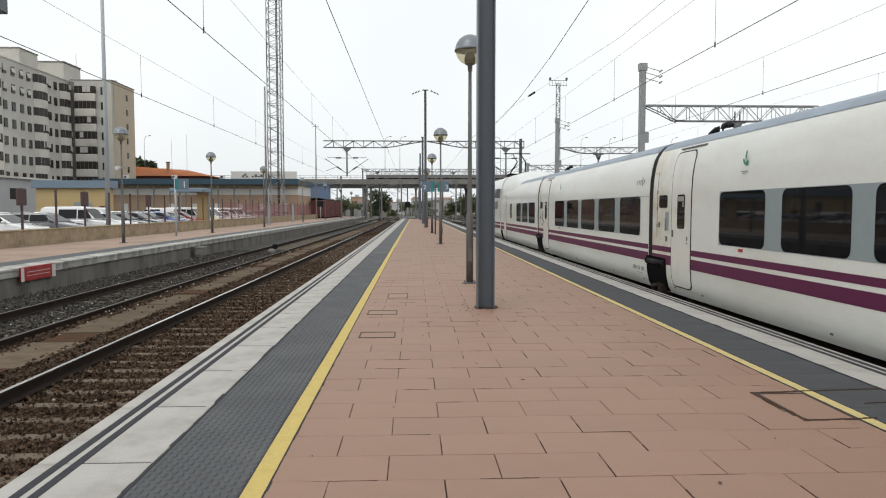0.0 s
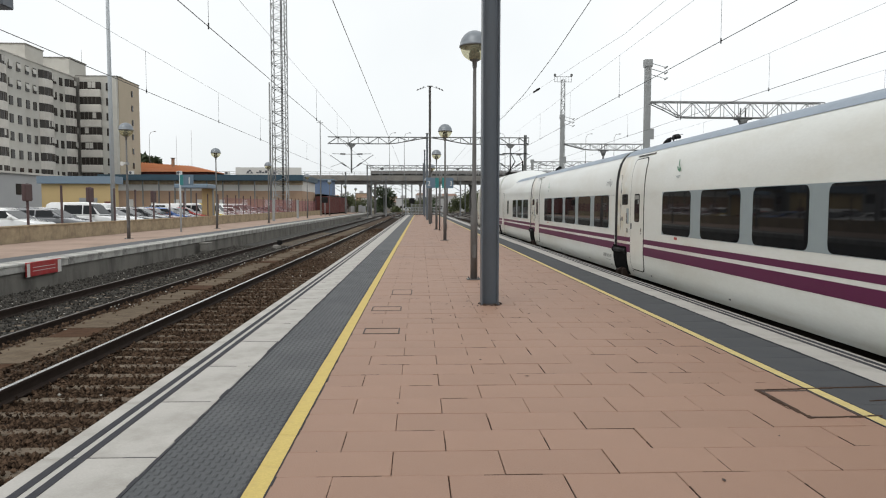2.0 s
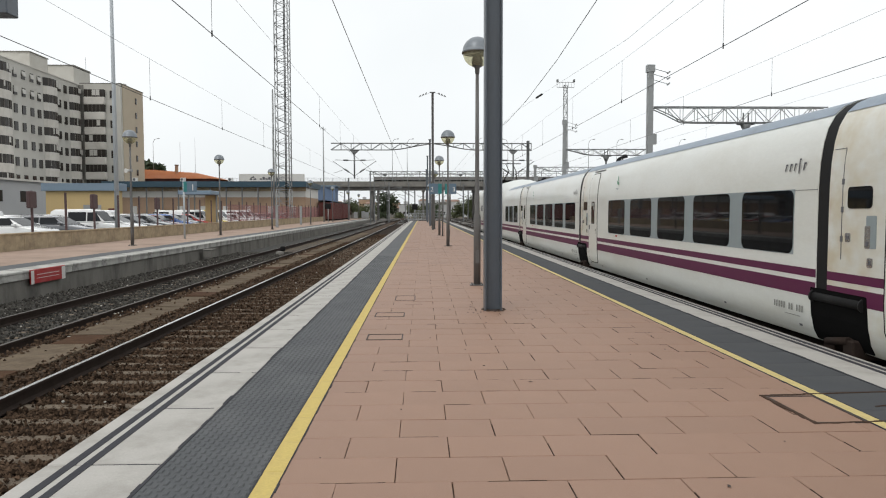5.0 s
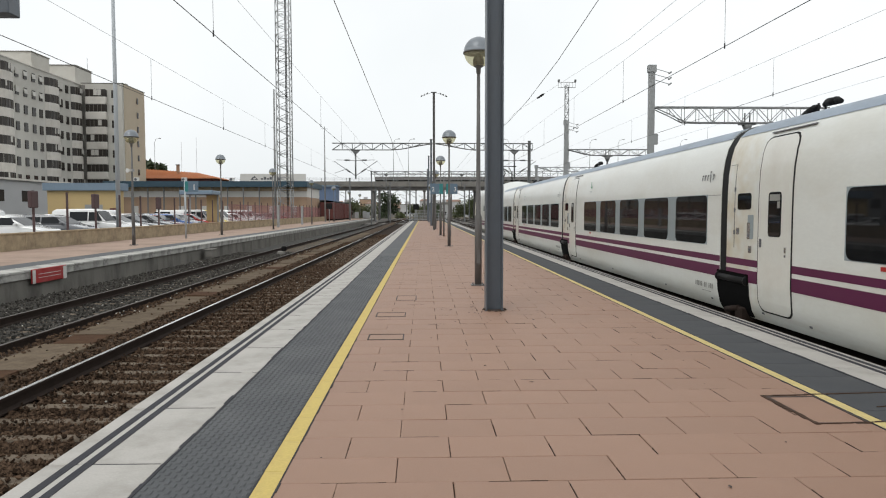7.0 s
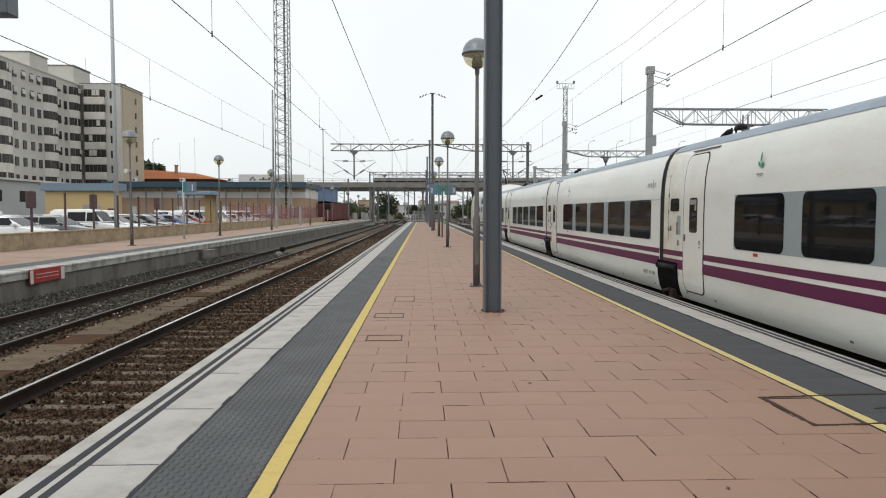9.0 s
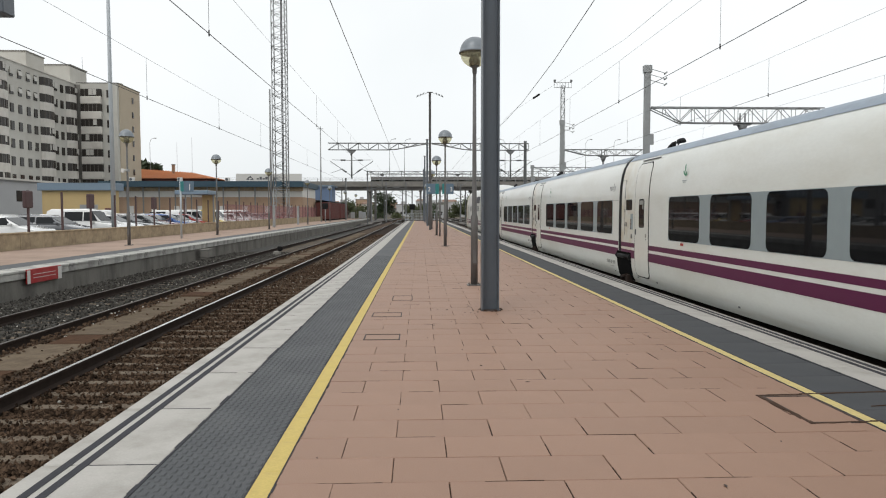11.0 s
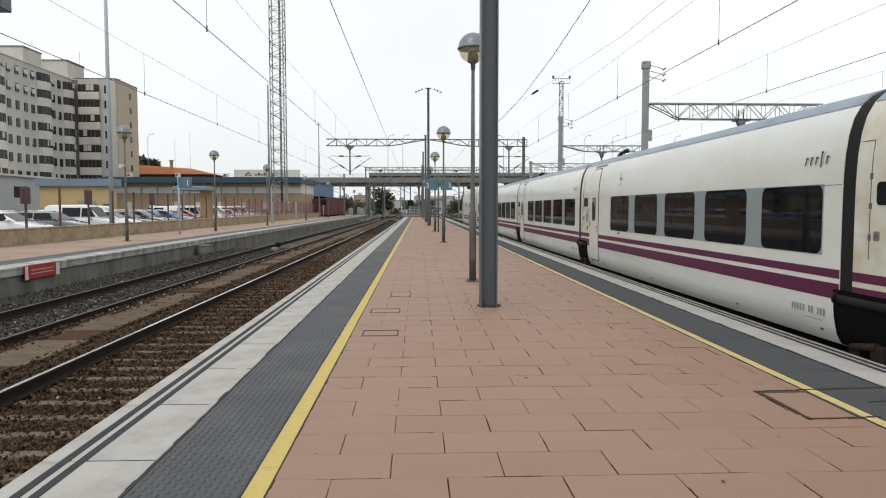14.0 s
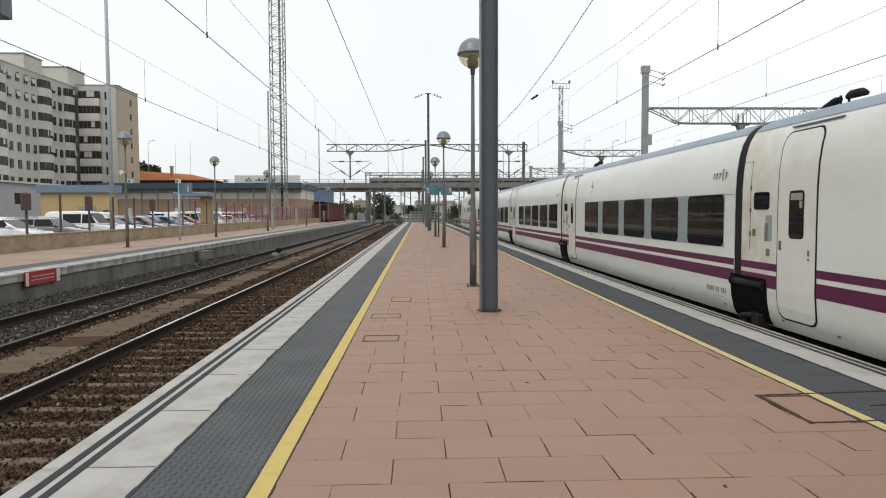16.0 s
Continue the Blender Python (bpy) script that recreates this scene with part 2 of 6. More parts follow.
    "farroof": mat("muted_tile_roof", (0.24, 0.15, 0.11), 0.8, var=0.2, bump=0.1),
    "podium": mat("pale_grey_render", (0.42, 0.42, 0.42), 0.9, var=0.08, scale=0.4, bump=0.1),
    "tactile_plain": mat("dark_plain_slab", (0.07, 0.073, 0.078), 0.85, var=0.12, scale=1.5, fine=60, bump=0.15, spec=0.2, per_object=0.3, stain=(0.11, 0.11, 0.11), stain_amt=0.4),
    # near-black in place of the shade inside the running-gear recess
    "void": mat("recess_shade_black", (0.006, 0.006, 0.006), 0.95, spec=0.04, var=0.3, bump=0.1),
    "pale_pole": mat("pale_grey_column_paint", (0.40, 0.43, 0.45), 0.5, var=0.08, scale=2, bump=0.03),
    "paving_side": mat("tan_side_paving", (0.37, 0.275, 0.22), 0.9, var=0.12, scale=0.8, fine=20, bump=0.2, spec=0.1, stain=(0.20, 0.15, 0.12), stain_amt=0.6, stain_scale=0.5),
    "kerb_side": mat("worn_side_edge", (0.46, 0.45, 0.42), 0.9, var=0.2, scale=1.5, bump=0.2, spec=0.1, stain=(0.10, 0.095, 0.09), stain_amt=0.85, stain_scale=1.6, per_object=0.8),
    "wall_side": mat("streaked_platform_wall", (0.20, 0.19, 0.17), 0.9, var=0.2, scale=1.2, bump=0.3, spec=0.1, stain=(0.055, 0.052, 0.048), stain_amt=0.85, stain_scale=0.9, stretch=(1, 1, 0.3)),
    "chrome": mat("bright_metal", (0.5, 0.5, 0.5), 0.25, 0.9, var=0.05, bump=0),
}


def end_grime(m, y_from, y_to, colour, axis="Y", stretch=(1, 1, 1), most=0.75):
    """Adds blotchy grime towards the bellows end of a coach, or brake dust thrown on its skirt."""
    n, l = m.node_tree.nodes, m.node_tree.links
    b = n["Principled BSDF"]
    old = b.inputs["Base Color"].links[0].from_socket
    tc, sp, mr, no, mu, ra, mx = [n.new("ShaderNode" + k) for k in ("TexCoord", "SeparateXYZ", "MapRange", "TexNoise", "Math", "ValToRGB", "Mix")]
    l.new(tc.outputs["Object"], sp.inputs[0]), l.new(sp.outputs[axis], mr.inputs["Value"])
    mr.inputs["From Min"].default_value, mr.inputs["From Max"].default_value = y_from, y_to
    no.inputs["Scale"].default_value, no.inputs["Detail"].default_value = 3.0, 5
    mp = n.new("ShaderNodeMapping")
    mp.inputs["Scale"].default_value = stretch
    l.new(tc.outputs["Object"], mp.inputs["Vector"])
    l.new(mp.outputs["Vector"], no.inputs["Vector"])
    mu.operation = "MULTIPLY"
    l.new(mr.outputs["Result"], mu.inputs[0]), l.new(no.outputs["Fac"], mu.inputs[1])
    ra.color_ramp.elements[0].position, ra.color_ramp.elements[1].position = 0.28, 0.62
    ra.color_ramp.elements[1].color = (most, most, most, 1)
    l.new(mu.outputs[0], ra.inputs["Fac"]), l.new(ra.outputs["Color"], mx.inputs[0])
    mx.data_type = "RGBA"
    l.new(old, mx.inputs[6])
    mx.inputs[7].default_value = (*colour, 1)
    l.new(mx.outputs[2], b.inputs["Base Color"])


end_grime(M["white"], 10.6, 13.3, (0.50, 0.42, 0.27))
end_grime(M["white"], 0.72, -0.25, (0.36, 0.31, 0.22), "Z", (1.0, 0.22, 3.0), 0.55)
for key, c in (("car_white", (0.68, 0.68, 0.67)), ("car_grey", (0.13, 0.135, 0.145)), ("car_dark", (0.03, 0.032, 0.036)), ("car_blue", (0.04, 0.10, 0.28)),
               ("car_red", (0.33, 0.025, 0.02)), ("car_silver", (0.36, 0.37, 0.38)), ("car_yellow", (0.55, 0.40, 0.05)), ("car_maroon", (0.12, 0.03, 0.035))):
    M[key] = mat(key + "_paint", c, 0.25, 0.15, var=0.03, bump=0, coat=0.8)


# ---- mesh tools ----
def part(name, bm, material, parent, label=""):
    """Links a bmesh as one mesh object under a thing or a part."""
    me = bpy.data.meshes.new(name)
    bm.to_mesh(me)
    bm.free()
    for mm in (material if isinstance(material, (list, tuple)) else (material,)):
        me.materials.append(mm)
    ob = new(name, me)
    if parent is not None:
        ob.parent = parent
    if label:
        ob["label"] = label
    return ob


def thing(name, label, category, at=None, group="", kind=""):
    ob = new(name)
    ob.empty_display_size = 0.2
    if at is not None:
        ob.matrix_basis = at
    return tagged(ob, label, category, group, kind)


def piece(name, me, parent, m, label=""):
    """A mesh shared by alike pieces, at its pose in the parent's space."""
    ob = new(name, me)
    ob.parent = parent
    ob.matrix_basis = m
    if label:
        ob["label"] = label
    return ob


def structure(name, bm, material, label, category):
    return tagged(part(name, bm, material, None), label, category, kind="structure")


def box(bm, x0, x1, y0, y1, z0, z1, bevel=0.0, mi=0, m=None):
    vs = [bm.verts.new((x, y, z)) for x in (x0, x1) for y in (y0, y1) for z in (z0, z1)]
    fs = [bm.faces.new([vs[i] for i in q]) for q in ((0, 1, 3, 2), (4, 6, 7, 5), (0, 4, 5, 1), (2, 3, 7, 6), (0, 2, 6, 4), (1, 5, 7, 3))]
    if bevel:
        es = {e for f in fs for e in f.edges}
        r = bmesh.ops.bevel(bm, geom=list(es), offset=bevel, segments=1, affect="EDGES", profile=0.5)
        fs = [f for f in set(fs) | set(r["faces"]) if f.is_valid]
        vs = list({v for f in fs for v in f.verts})
    for f in fs:
        f.material_index = mi
    if m is not None:
        bmesh.ops.transform(bm, matrix=m, verts=vs)
    return fs


def bx(*a, **k):
    bm = bmesh.new()
    box(bm, *a, **k)
    return bm


def tube(bm, a, b, r0, r1=None, seg=8, cap=True, mi=0):
    """A tapered round bar from a to b."""
    a, b = Vector(a), Vector(b)
    r1 = r0 if r1 is None else r1
    q = (b - a).to_track_quat("Z", "Y")
    rings = []
    for p, r in ((a, r0), (b, r1)):
        rings.append([bm.verts.new(p + q @ Vector((r * math.cos(2 * math.pi * i / seg), r * math.sin(2 * math.pi * i / seg), 0))) for i in range(seg)])
    for i in range(seg):
        f = bm.faces.new((rings[0][i], rings[0][(i + 1) % seg], rings[1][(i + 1) % seg], rings[1][i]))
        f.smooth, f.material_index = seg > 5, mi
    if cap:
        for ring, flip in ((rings[0], True), (rings[1], False)):
            f = bm.faces.new(ring[::-1] if flip else ring)
            f.material_index = mi


def tb(*a, **k):
    bm = bmesh.new()
    tube(bm, *a, **k)
    return bm


def lathe(bm, prof, at=(0, 0, 0), seg=16, mi=0, smooth=True):
    """A turned body: (radius, height) pairs round the z axis."""
    rings = []
    for r, z in prof:
        rings.append([bm.verts.new((at[0] + r * math.cos(2 * math.pi * i / seg), at[1] + r * math.sin(2 * math.pi * i / seg), at[2] + z)) for i in range(seg)])
    for a, b in zip(rings, rings[1:]):
        for i in range(seg):
            f = bm.faces.new((a[i], a[(i + 1) % seg], b[(i + 1) % seg], b[i]))
            f.smooth, f.material_index = smooth, mi
    bm.faces.new(rings[0][::-1]).material_index = mi
    bm.faces.new(rings[-1]).material_index = mi


def sweep(bm, prof, path, closed=False, mi=0, smooth=False):
    """A section of (x, z) points carried along path points (x, y, z), square to the y axis."""
    rings = [[bm.verts.new((px + x, py, pz + z)) for x, z in prof] for px, py, pz in path]
    k = len(prof)
    for a, b in zip(rings, rings[1:]):
        for i in range(k if closed else k - 1):
            f = bm.faces.new((a[i], a[(i + 1) % k], b[(i + 1) % k], b[i]))
            f.material_index, f.smooth = mi, smooth
    if closed:
        bm.faces.new(rings[0]).material_index = mi
        bm.faces.new(rings[-1][::-1]).material_index = mi
    return rings


def text_bm(words, size, material=None, extrude=0.002):
    cu = bpy.data.curves.new("lettering", "FONT")
    cu.body, cu.size, cu.extrude = words, size, extrude
    cu.align_x, cu.align_y = "CENTER", "CENTER"
    ob = bpy.data.objects.new("lettering", cu)
    scene.collection.objects.link(ob)
    me = ob.to_mesh()
    bm = bmesh.new()
    bm.from_mesh(me)
    ob.to_mesh_clear()
    bpy.data.objects.remove(ob)
    bpy.data.curves.remove(cu)
    return bm

# ---- ground, tracks and platforms ----
RAIL = -0.475          # rail heads, under the platform's paving at 0
GAUGE = 1.735          # between the middles of the rail heads
TRACKS = {"near": -4.03, "second": -7.73, "train": 6.66, "yard": 10.95, "outer": 15.4}
Y0, Y1 = -26.0, 230.0
PLAT_END = 124.0
EDGE_L, EDGE_R = -2.512, 5.0
FAR_X, FAR_Z = -10.9, 0.062
DRIFT = 0.0045         # the near track and the island's western edge bear a little east of the y axis
DRIFT_2 = 0.0058       # the second track


def lean(bm, x_max=1e9, k=DRIFT):
    """Bears a long strip off to the east as it runs north."""
    for v in bm.verts:
        if v.co.x < x_max:
            v.co.x += k * v.co.y
    return bm


def leaned(x, y, k=DRIFT):
    return pose(x + k * y, y, 0, 0, 0, -math.degrees(k))


def ground():
    bm = bmesh.new()
    xs = [-3000, -800, -300, -120, -60, -30, -17.2] + [-10, 0, 10, 22, 40, 90, 300, 900, 3000]
    ys = [-600, -150, -60, -26, 0, 40, 90, 150, 230, 400, 800, 1800, 4000]
    vs = [[bm.verts.new((x, y, -0.98)) for y in ys] for x in xs]
    for i in range(len(xs) - 1):
        for j in range(len(ys) - 1):
            bm.faces.new((vs[i][j], vs[i + 1][j], vs[i + 1][j + 1], vs[i][j + 1]))
    structure("ground", bm, M["ground"], "dry sandy ground of the rail yard", "ground")


def bed(name, x0, x1, z, material, label, k=0.0):
    """A ballast bed with sloping shoulders."""
    bm = bmesh.new()
    sweep(bm, [(x0 - 0.35, -0.97), (x0, z), (x1, z), (x1 + 0.35, -0.97)], [(k * y, y, 0) for y in np.linspace(Y0, Y1, 60)])
    structure(name, bm, material, label, "ballast")


def rails(cx, y0=Y0, y1=Y1, shiny=True, k=0.0):
    t = thing("railway_track", "pair of rusty steel rails on concrete sleepers in ballast", "track", pose(cx, 0, RAIL, 0, 0, -math.degrees(k)), group="tracks", kind="structure")
    prof = [(-0.075, -0.172), (0.075, -0.172), (0.075, -0.158), (0.012, -0.135), (0.010, -0.045), (0.036, -0.035), (0.036, -0.006), (0.030, 0), (-0.030, 0), (-0.036, -0.006), (-0.036, -0.035), (-0.010, -0.045), (-0.012, -0.135), (-0.075, -0.158)]
    for s in (-1, 1):
        bm = bmesh.new()
        sweep(bm, prof, [(s * GAUGE / 2, y, 0) for y in (y0, 0, 40, 120, y1)], closed=True)
        r = part("rail", bm, M["rail"], t)
        bm = bmesh.new()
        sweep(bm, [(-0.029, 0.001), (0.029, 0.001), (0.029, 0.004), (-0.029, 0.004)], [(s * GAUGE / 2, y, 0) for y in (y0, y1)], closed=True)
        part("rail_head", bm, M["railtop" if shiny else "railtop_dull"], r, "polished running surface")
    return t


def sleepers(t, y0, y1):
    bm = bmesh.new()
    w = 1.3
    sec = [(-0.12, -0.30), (0.12, -0.30), (0.075, -0.172), (-0.075, -0.172)]
    for f in (0,):
        a = [[bm.verts.new((x, y, z)) for y, z in sec] for x in (-w, -0.35, 0.35, w)]
        for v in a[1] + a[2]:
            v.co.z -= 0.02
        for p, q in zip(a, a[1:]):
            for i in range(4):
                bm.faces.new((p[i], p[(i + 1) % 4], q[(i + 1) % 4], q[i]))
        bm.faces.new(a[0][::-1]), bm.faces.new(a[-1])
    me = bpy.data.meshes.new("sleeper")
    bm.normal_update()
    bm.to_mesh(me)
    bm.free()
    me.materials.append(M["sleeper"])
    rnd = random.Random(5)
    y = y0
    while y < y1:
        piece("sleeper", me, t, pose(rnd.uniform(-0.02, 0.02), y, rnd.uniform(-0.006, 0.006), 0, 0, rnd.uniform(-0.6, 0.6)))
        y += 0.586


def stones(name, spans, size, material, label, seed, k_east):
    """Loose ballast as many small broken stones lying on the bed."""
    rnd = np.random.RandomState(seed)
    base = np.array([(1, 0, 0), (-1, 0, 0), (0, 1, 0), (0, -1, 0), (0, 0, 1), (0, 0, -1)], float)
    tri = np.array([(0, 2, 4), (2, 1, 4), (1, 3, 4), (3, 0, 4), (2, 0, 5), (1, 2, 5), (3, 1, 5), (0, 3, 5)])
    V, F = [], []
    k = 0
    for x0, x1, ya, yb, z, count in spans:
        for _ in range(count):
            y = ya + (yb - ya) * rnd.rand() ** 1.5
            x = x0 + (x1 - x0) * rnd.rand()
            sc = size * (0.55 + 0.9 * rnd.rand(3)) * (1 + 0.012 * max(0, y - 8))
            p = base * sc * (0.75 + 0.5 * rnd.rand(6, 1))
            a, b2 = rnd.rand() * 6.28, (rnd.rand() - 0.5) * 1.4
            ca, sa_, cb, sb = math.cos(a), math.sin(a), math.cos(b2), math.sin(b2)
            rot = np.array([[ca, -sa_ * cb, sa_ * sb], [sa_, ca * cb, -ca * sb], [0, sb, cb]])
            V.append(p @ rot.T + (x + k_east * y, y, z + size * 0.25 * rnd.rand()))
            F.append(tri + 6 * k)
            k += 1
    V, F = np.concatenate(V), np.concatenate(F)
    me = bpy.data.meshes.new(name)
    me.from_pydata(V.tolist(), [], F.tolist())
    me.materials.append(material)
    tagged(new(name, me), label, "ballast", kind="stuff")


def island_platform():
    p = thing("platform", "island railway platform with clay pavers and pale concrete edges", "platform", kind="structure")
    bm = bmesh.new()
    box(bm, EDGE_L + 0.12, EDGE_R - 0.12, Y0, PLAT_END, -0.98, -0.12)
    lean(bm, 0)
    part("platform_wall", bm, M["concrete"], p)
    part("bedding", bx(-1.72, 4.38, Y0, PLAT_END, -0.119, -0.016), M["joint"], p)
    # pale edge slabs with two grip strips each
    for side, x0, x1, out in ((-1, EDGE_L, -1.745, EDGE_L), (1, 4.39, EDGE_R, EDGE_R)):
        bm = bmesh.new()
        L = 1.31
        box(bm, x0, x1, 0.009, L - 0.009, -0.12, 0.0, bevel=0.008)
        me = bpy.data.meshes.new("edge_slab")
        bm.to_mesh(me)
        bm.free()
        me.materials.append(M["kerb"])
        ys = [4.57 + L * i for i in range(-23, 91)]
        for y in ys:
            piece("edge_slab", me, p, leaned(0, y) if side < 0 else pose(0, y, 0))
        for k in ((0.165, 0.275) if side < 0 else (0.10, 0.21)):
            c = out - side * k
            part("grip_strip", lean(bx(c - 0.03, c + 0.03, Y0, PLAT_END, -0.002, 0.004), 0), M["groove"], p, "dark grip strip along the edge")
    # ribbed tactile strips
    for x0, x1 in ((-1.722, -1.038),):
        bm = bmesh.new()
        box(bm, x0, x1, Y0, PLAT_END, -0.119, 0.0)
        nr = 13
        w = (x1 - x0) / nr
        for i in range(nr):
            c = x0 + (i + 0.5) * w
            y = 3.3 + (0.05 if i % 2 else 0.0)
            while y < 26:
                e = 0.062
                vs = [bm.verts.new(q) for q in ((c - 0.016, y, 0.0004), (c + 0.016, y, 0.0004), (c + 0.016, y + e, 0.0004), (c - 0.016, y + e, 0.0004),
                                                (c - 0.009, y + 0.008, 0.007), (c + 0.009, y + 0.008, 0.007), (c + 0.009, y + e - 0.008, 0.007), (c - 0.009, y + e - 0.008, 0.007))]
                for q in ((4, 5, 6, 7), (0, 1, 5, 4), (1, 2, 6, 5), (2, 3, 7, 6), (3, 0, 4, 7)):
                    bm.faces.new([vs[j] for j in q])
                y += 0.10
            sweep(bm, [(c - 0.016, 0.0004), (c - 0.009, 0.006), (c + 0.009, 0.006), (c + 0.016, 0.0004)], [(0, y, 0) for y in (26, PLAT_END)])
        lean(bm)
        part("tactile_strip", bm, M["tactile"], p, "dark grey ribbed tactile paving")
    # dark dirt lying in the cross joints of the western edge slabs
    rnd = random.Random(10)
    bm = bmesh.new()
    for i in range(-2, 14):
        x = EDGE_L + 0.30
        while x < -1.76:
            l, w = rnd.uniform(0.03, 0.12), rnd.uniform(0.002, 0.007)
            l = min(l, -1.75 - x)
            if rnd.random() < 0.6:
                box(bm, x, x + l, 4.57 + 1.31 * i - w, 4.57 + 1.31 * i + w, -0.05, 0.001)
            x += l
    part("joint_dirt", lean(bm), M["groove"], p, "dark dirt in the cross joints")
    # the train's side has plain dark slabs
    bm = bmesh.new()
    box(bm, 3.692, 4.363, 0.004, 0.596, -0.06, 0.0, bevel=0.004)
    me = bpy.data.meshes.new("dark_slab")
    bm.to_mesh(me)
    bm.free()
    me.materials.append(M["tactile_plain"])
    for i in range(40):
        piece("dark_slab", me, p, pose(0, 2.0 + 0.6 * i, 0))
    for y0, y1 in ((Y0, 1.997), (26.003, PLAT_END)):
        part("dark_strip", bx(3.692, 4.363, y0, y1, -0.06, 0.0), M["tactile_plain"], p, "dark grey paving strip")
    # dirt packed along the inner joint of the edge slabs
    rnd = random.Random(9)
    for c, s in ((-1.7335, -1), (4.379, 1), (-1.0365, -1), (-0.8995, 1), (3.5725, -1), (3.6865, 1)):
        bm = bmesh.new()
        y = -4.0
        while y < 30:
            l = rnd.uniform(0.05, 0.22)
            w = 0.004 + (0.020 if abs(c) in (1.7335, 4.379) else 0.011) * rnd.random() ** 2
            k = 0.012 if abs(c) in (1.7335, 4.379) else 0.003
            box(bm, c - (w if s < 0 else k), c + (k if s < 0 else w), y, y + l, -0.05, 0.0032 + 0.003 * rnd.random())
            y += l
        lean(bm, 0)
        part("joint_dirt", bm, M["groove"], p, "dark dirt packed in the slab joint")
    for l, ys in ((0.6, [-4.0 + 0.6 * i for i in range(74)]), (6.0, [40.4 + 6.0 * i for i in range(14)] + [-10.0 - 6.0 * i for i in range(3)])):
        for x, wide, paint in ((-1.035, 0.134, "yellow"), (3.575, 0.108, "yellow_worn")):
            bm = bmesh.new()
            box(bm, 0, wide, 0.0025, l - 0.0025, -0.1, 0.003, bevel=0.002)
            me = bpy.data.meshes.new("yellow_slab")
            bm.to_mesh(me)
            bm.free()
            me.materials.append(M[paint])
            for y in ys:
                piece("yellow_slab", me, p, leaned(x + rnd.uniform(-0.002, 0.002), y) if x < 0 else pose(x + rnd.uniform(-0.002, 0.002), y, 0), "yellow painted edge-line slab")
    return p


ground()
bed("ballast_brown", -5.6, -2.5, RAIL - 0.215, M["ballast"], "brown stained ballast under the near track", DRIFT)
bed("ballast_grey", -10.6, -6.5, RAIL - 0.20, M["ballast_g"], "grey ballast under the second track", DRIFT_2)
bed("ballast_train", 5.1, 8.4, RAIL - 0.2, M["ballast"], "brown ballast under the train's track")
bed("ballast_yard", 9.2, 60, RAIL - 0.2, M["ballast_g"], "grey ballast of the yard tracks")
bed("track_walkway", -6.6, -5.35, RAIL - 0.10, M["earth"], "sandy earth strip between the two tracks", DRIFT)
for key, cx in TRACKS.items():
    tr = rails(cx, shiny=key in ("near", "train"), k={"near": DRIFT, "second": DRIFT_2}.get(key, 0.0))
    if key != "train":
        sleepers(tr, 2.5 - 0.586 * 48, 60)


def track_fan():
    """Pale gravel and diverging turnout rails beyond the end of the island platform."""
    bm = bmesh.new()
    sweep(bm, [(-13.5, -0.97), (-12.6, RAIL - 0.185), (16.5, RAIL - 0.185), (17.4, -0.97)], [(0, y, 0) for y in (126.0, 150, 180, 228)])
    structure("yard_gravel", bm, M["fan"], "pale dusty gravel where the tracks fan out", "gravel")
    prof = [(-0.06, -0.172), (0.06, -0.172), (0.012, -0.13), (0.036, -0.035), (0.036, 0), (-0.036, 0), (-0.036, -0.035), (-0.012, -0.13)]
    for xa, xb, ya, yb in ((-4.045, 2.4, 130, 186), (2.4, 6.66, 150, 205), (-7.69, -4.045, 134, 178), (2.4, 2.4, 186, 228), (6.66, 10.95, 128, 180)):
        t = thing("turnout_track", "diverging pair of rails beyond the platform end", "track", pose(0, 0, RAIL), group="turnouts", kind="structure")
        for g in (-GAUGE / 2, GAUGE / 2):
            bm = bmesh.new()
            path = []
            for i in range(15):
                u = i / 14
                path.append((xa + (xb - xa) * (3 * u * u - 2 * u ** 3) + g, ya + (yb - ya) * u, 0.004))
            sweep(bm, prof, path, closed=True)
            rl = part("rail", bm, M["rail"], t)
            bm = bmesh.new()
            sweep(bm, [(-0.03, 0.001), (0.03, 0.001), (0.03, 0.004), (-0.03, 0.004)], [(a, b, 0.004) for a, b, _ in path], closed=True)
            part("rail_head", bm, M["railtop"], rl, "polished running surface")


track_fan()
stones("ballast_stones", [(-4.85, -2.55, 3.5, 30, RAIL - 0.211, 38000), (-4.85, -2.55, 30, 70, RAIL - 0.20, 5000), (-4.85, -2.55, 4, 30, RAIL - 0.168, 3600), (-4.8, -4.5, 4, 30, RAIL - 0.165, 350), (-2.95, -2.6, 4, 30, RAIL - 0.165, 350), (-4.85, -2.55, -14, 3.5, RAIL - 0.2, 5000)], 0.025, M["stone"], "loose brown ballast stones between the sleepers", 3, DRIFT)
stones("ballast_stones", [(-10.7, -6.65, 8, 40, RAIL - 0.19, 19000)], 0.031, M["stone_g"], "loose grey ballast stones round the second track", 4, DRIFT_2)
stones("ballast_stones", [(-5.55, -4.95, 6, 50, RAIL - 0.09, 4200), (-6.75, -6.3, 6, 50, RAIL - 0.09, 2500), (-5.62, -5.46, 6, 50, RAIL - 0.055, 750), (-6.42, -6.22, 6, 50, RAIL - 0.055, 350), (-6.3, -5.6, 6, 50, RAIL - 0.055, 60)], 0.026, M["stone"], "scattered brown stones on the earth strip and slabs", 6, DRIFT)
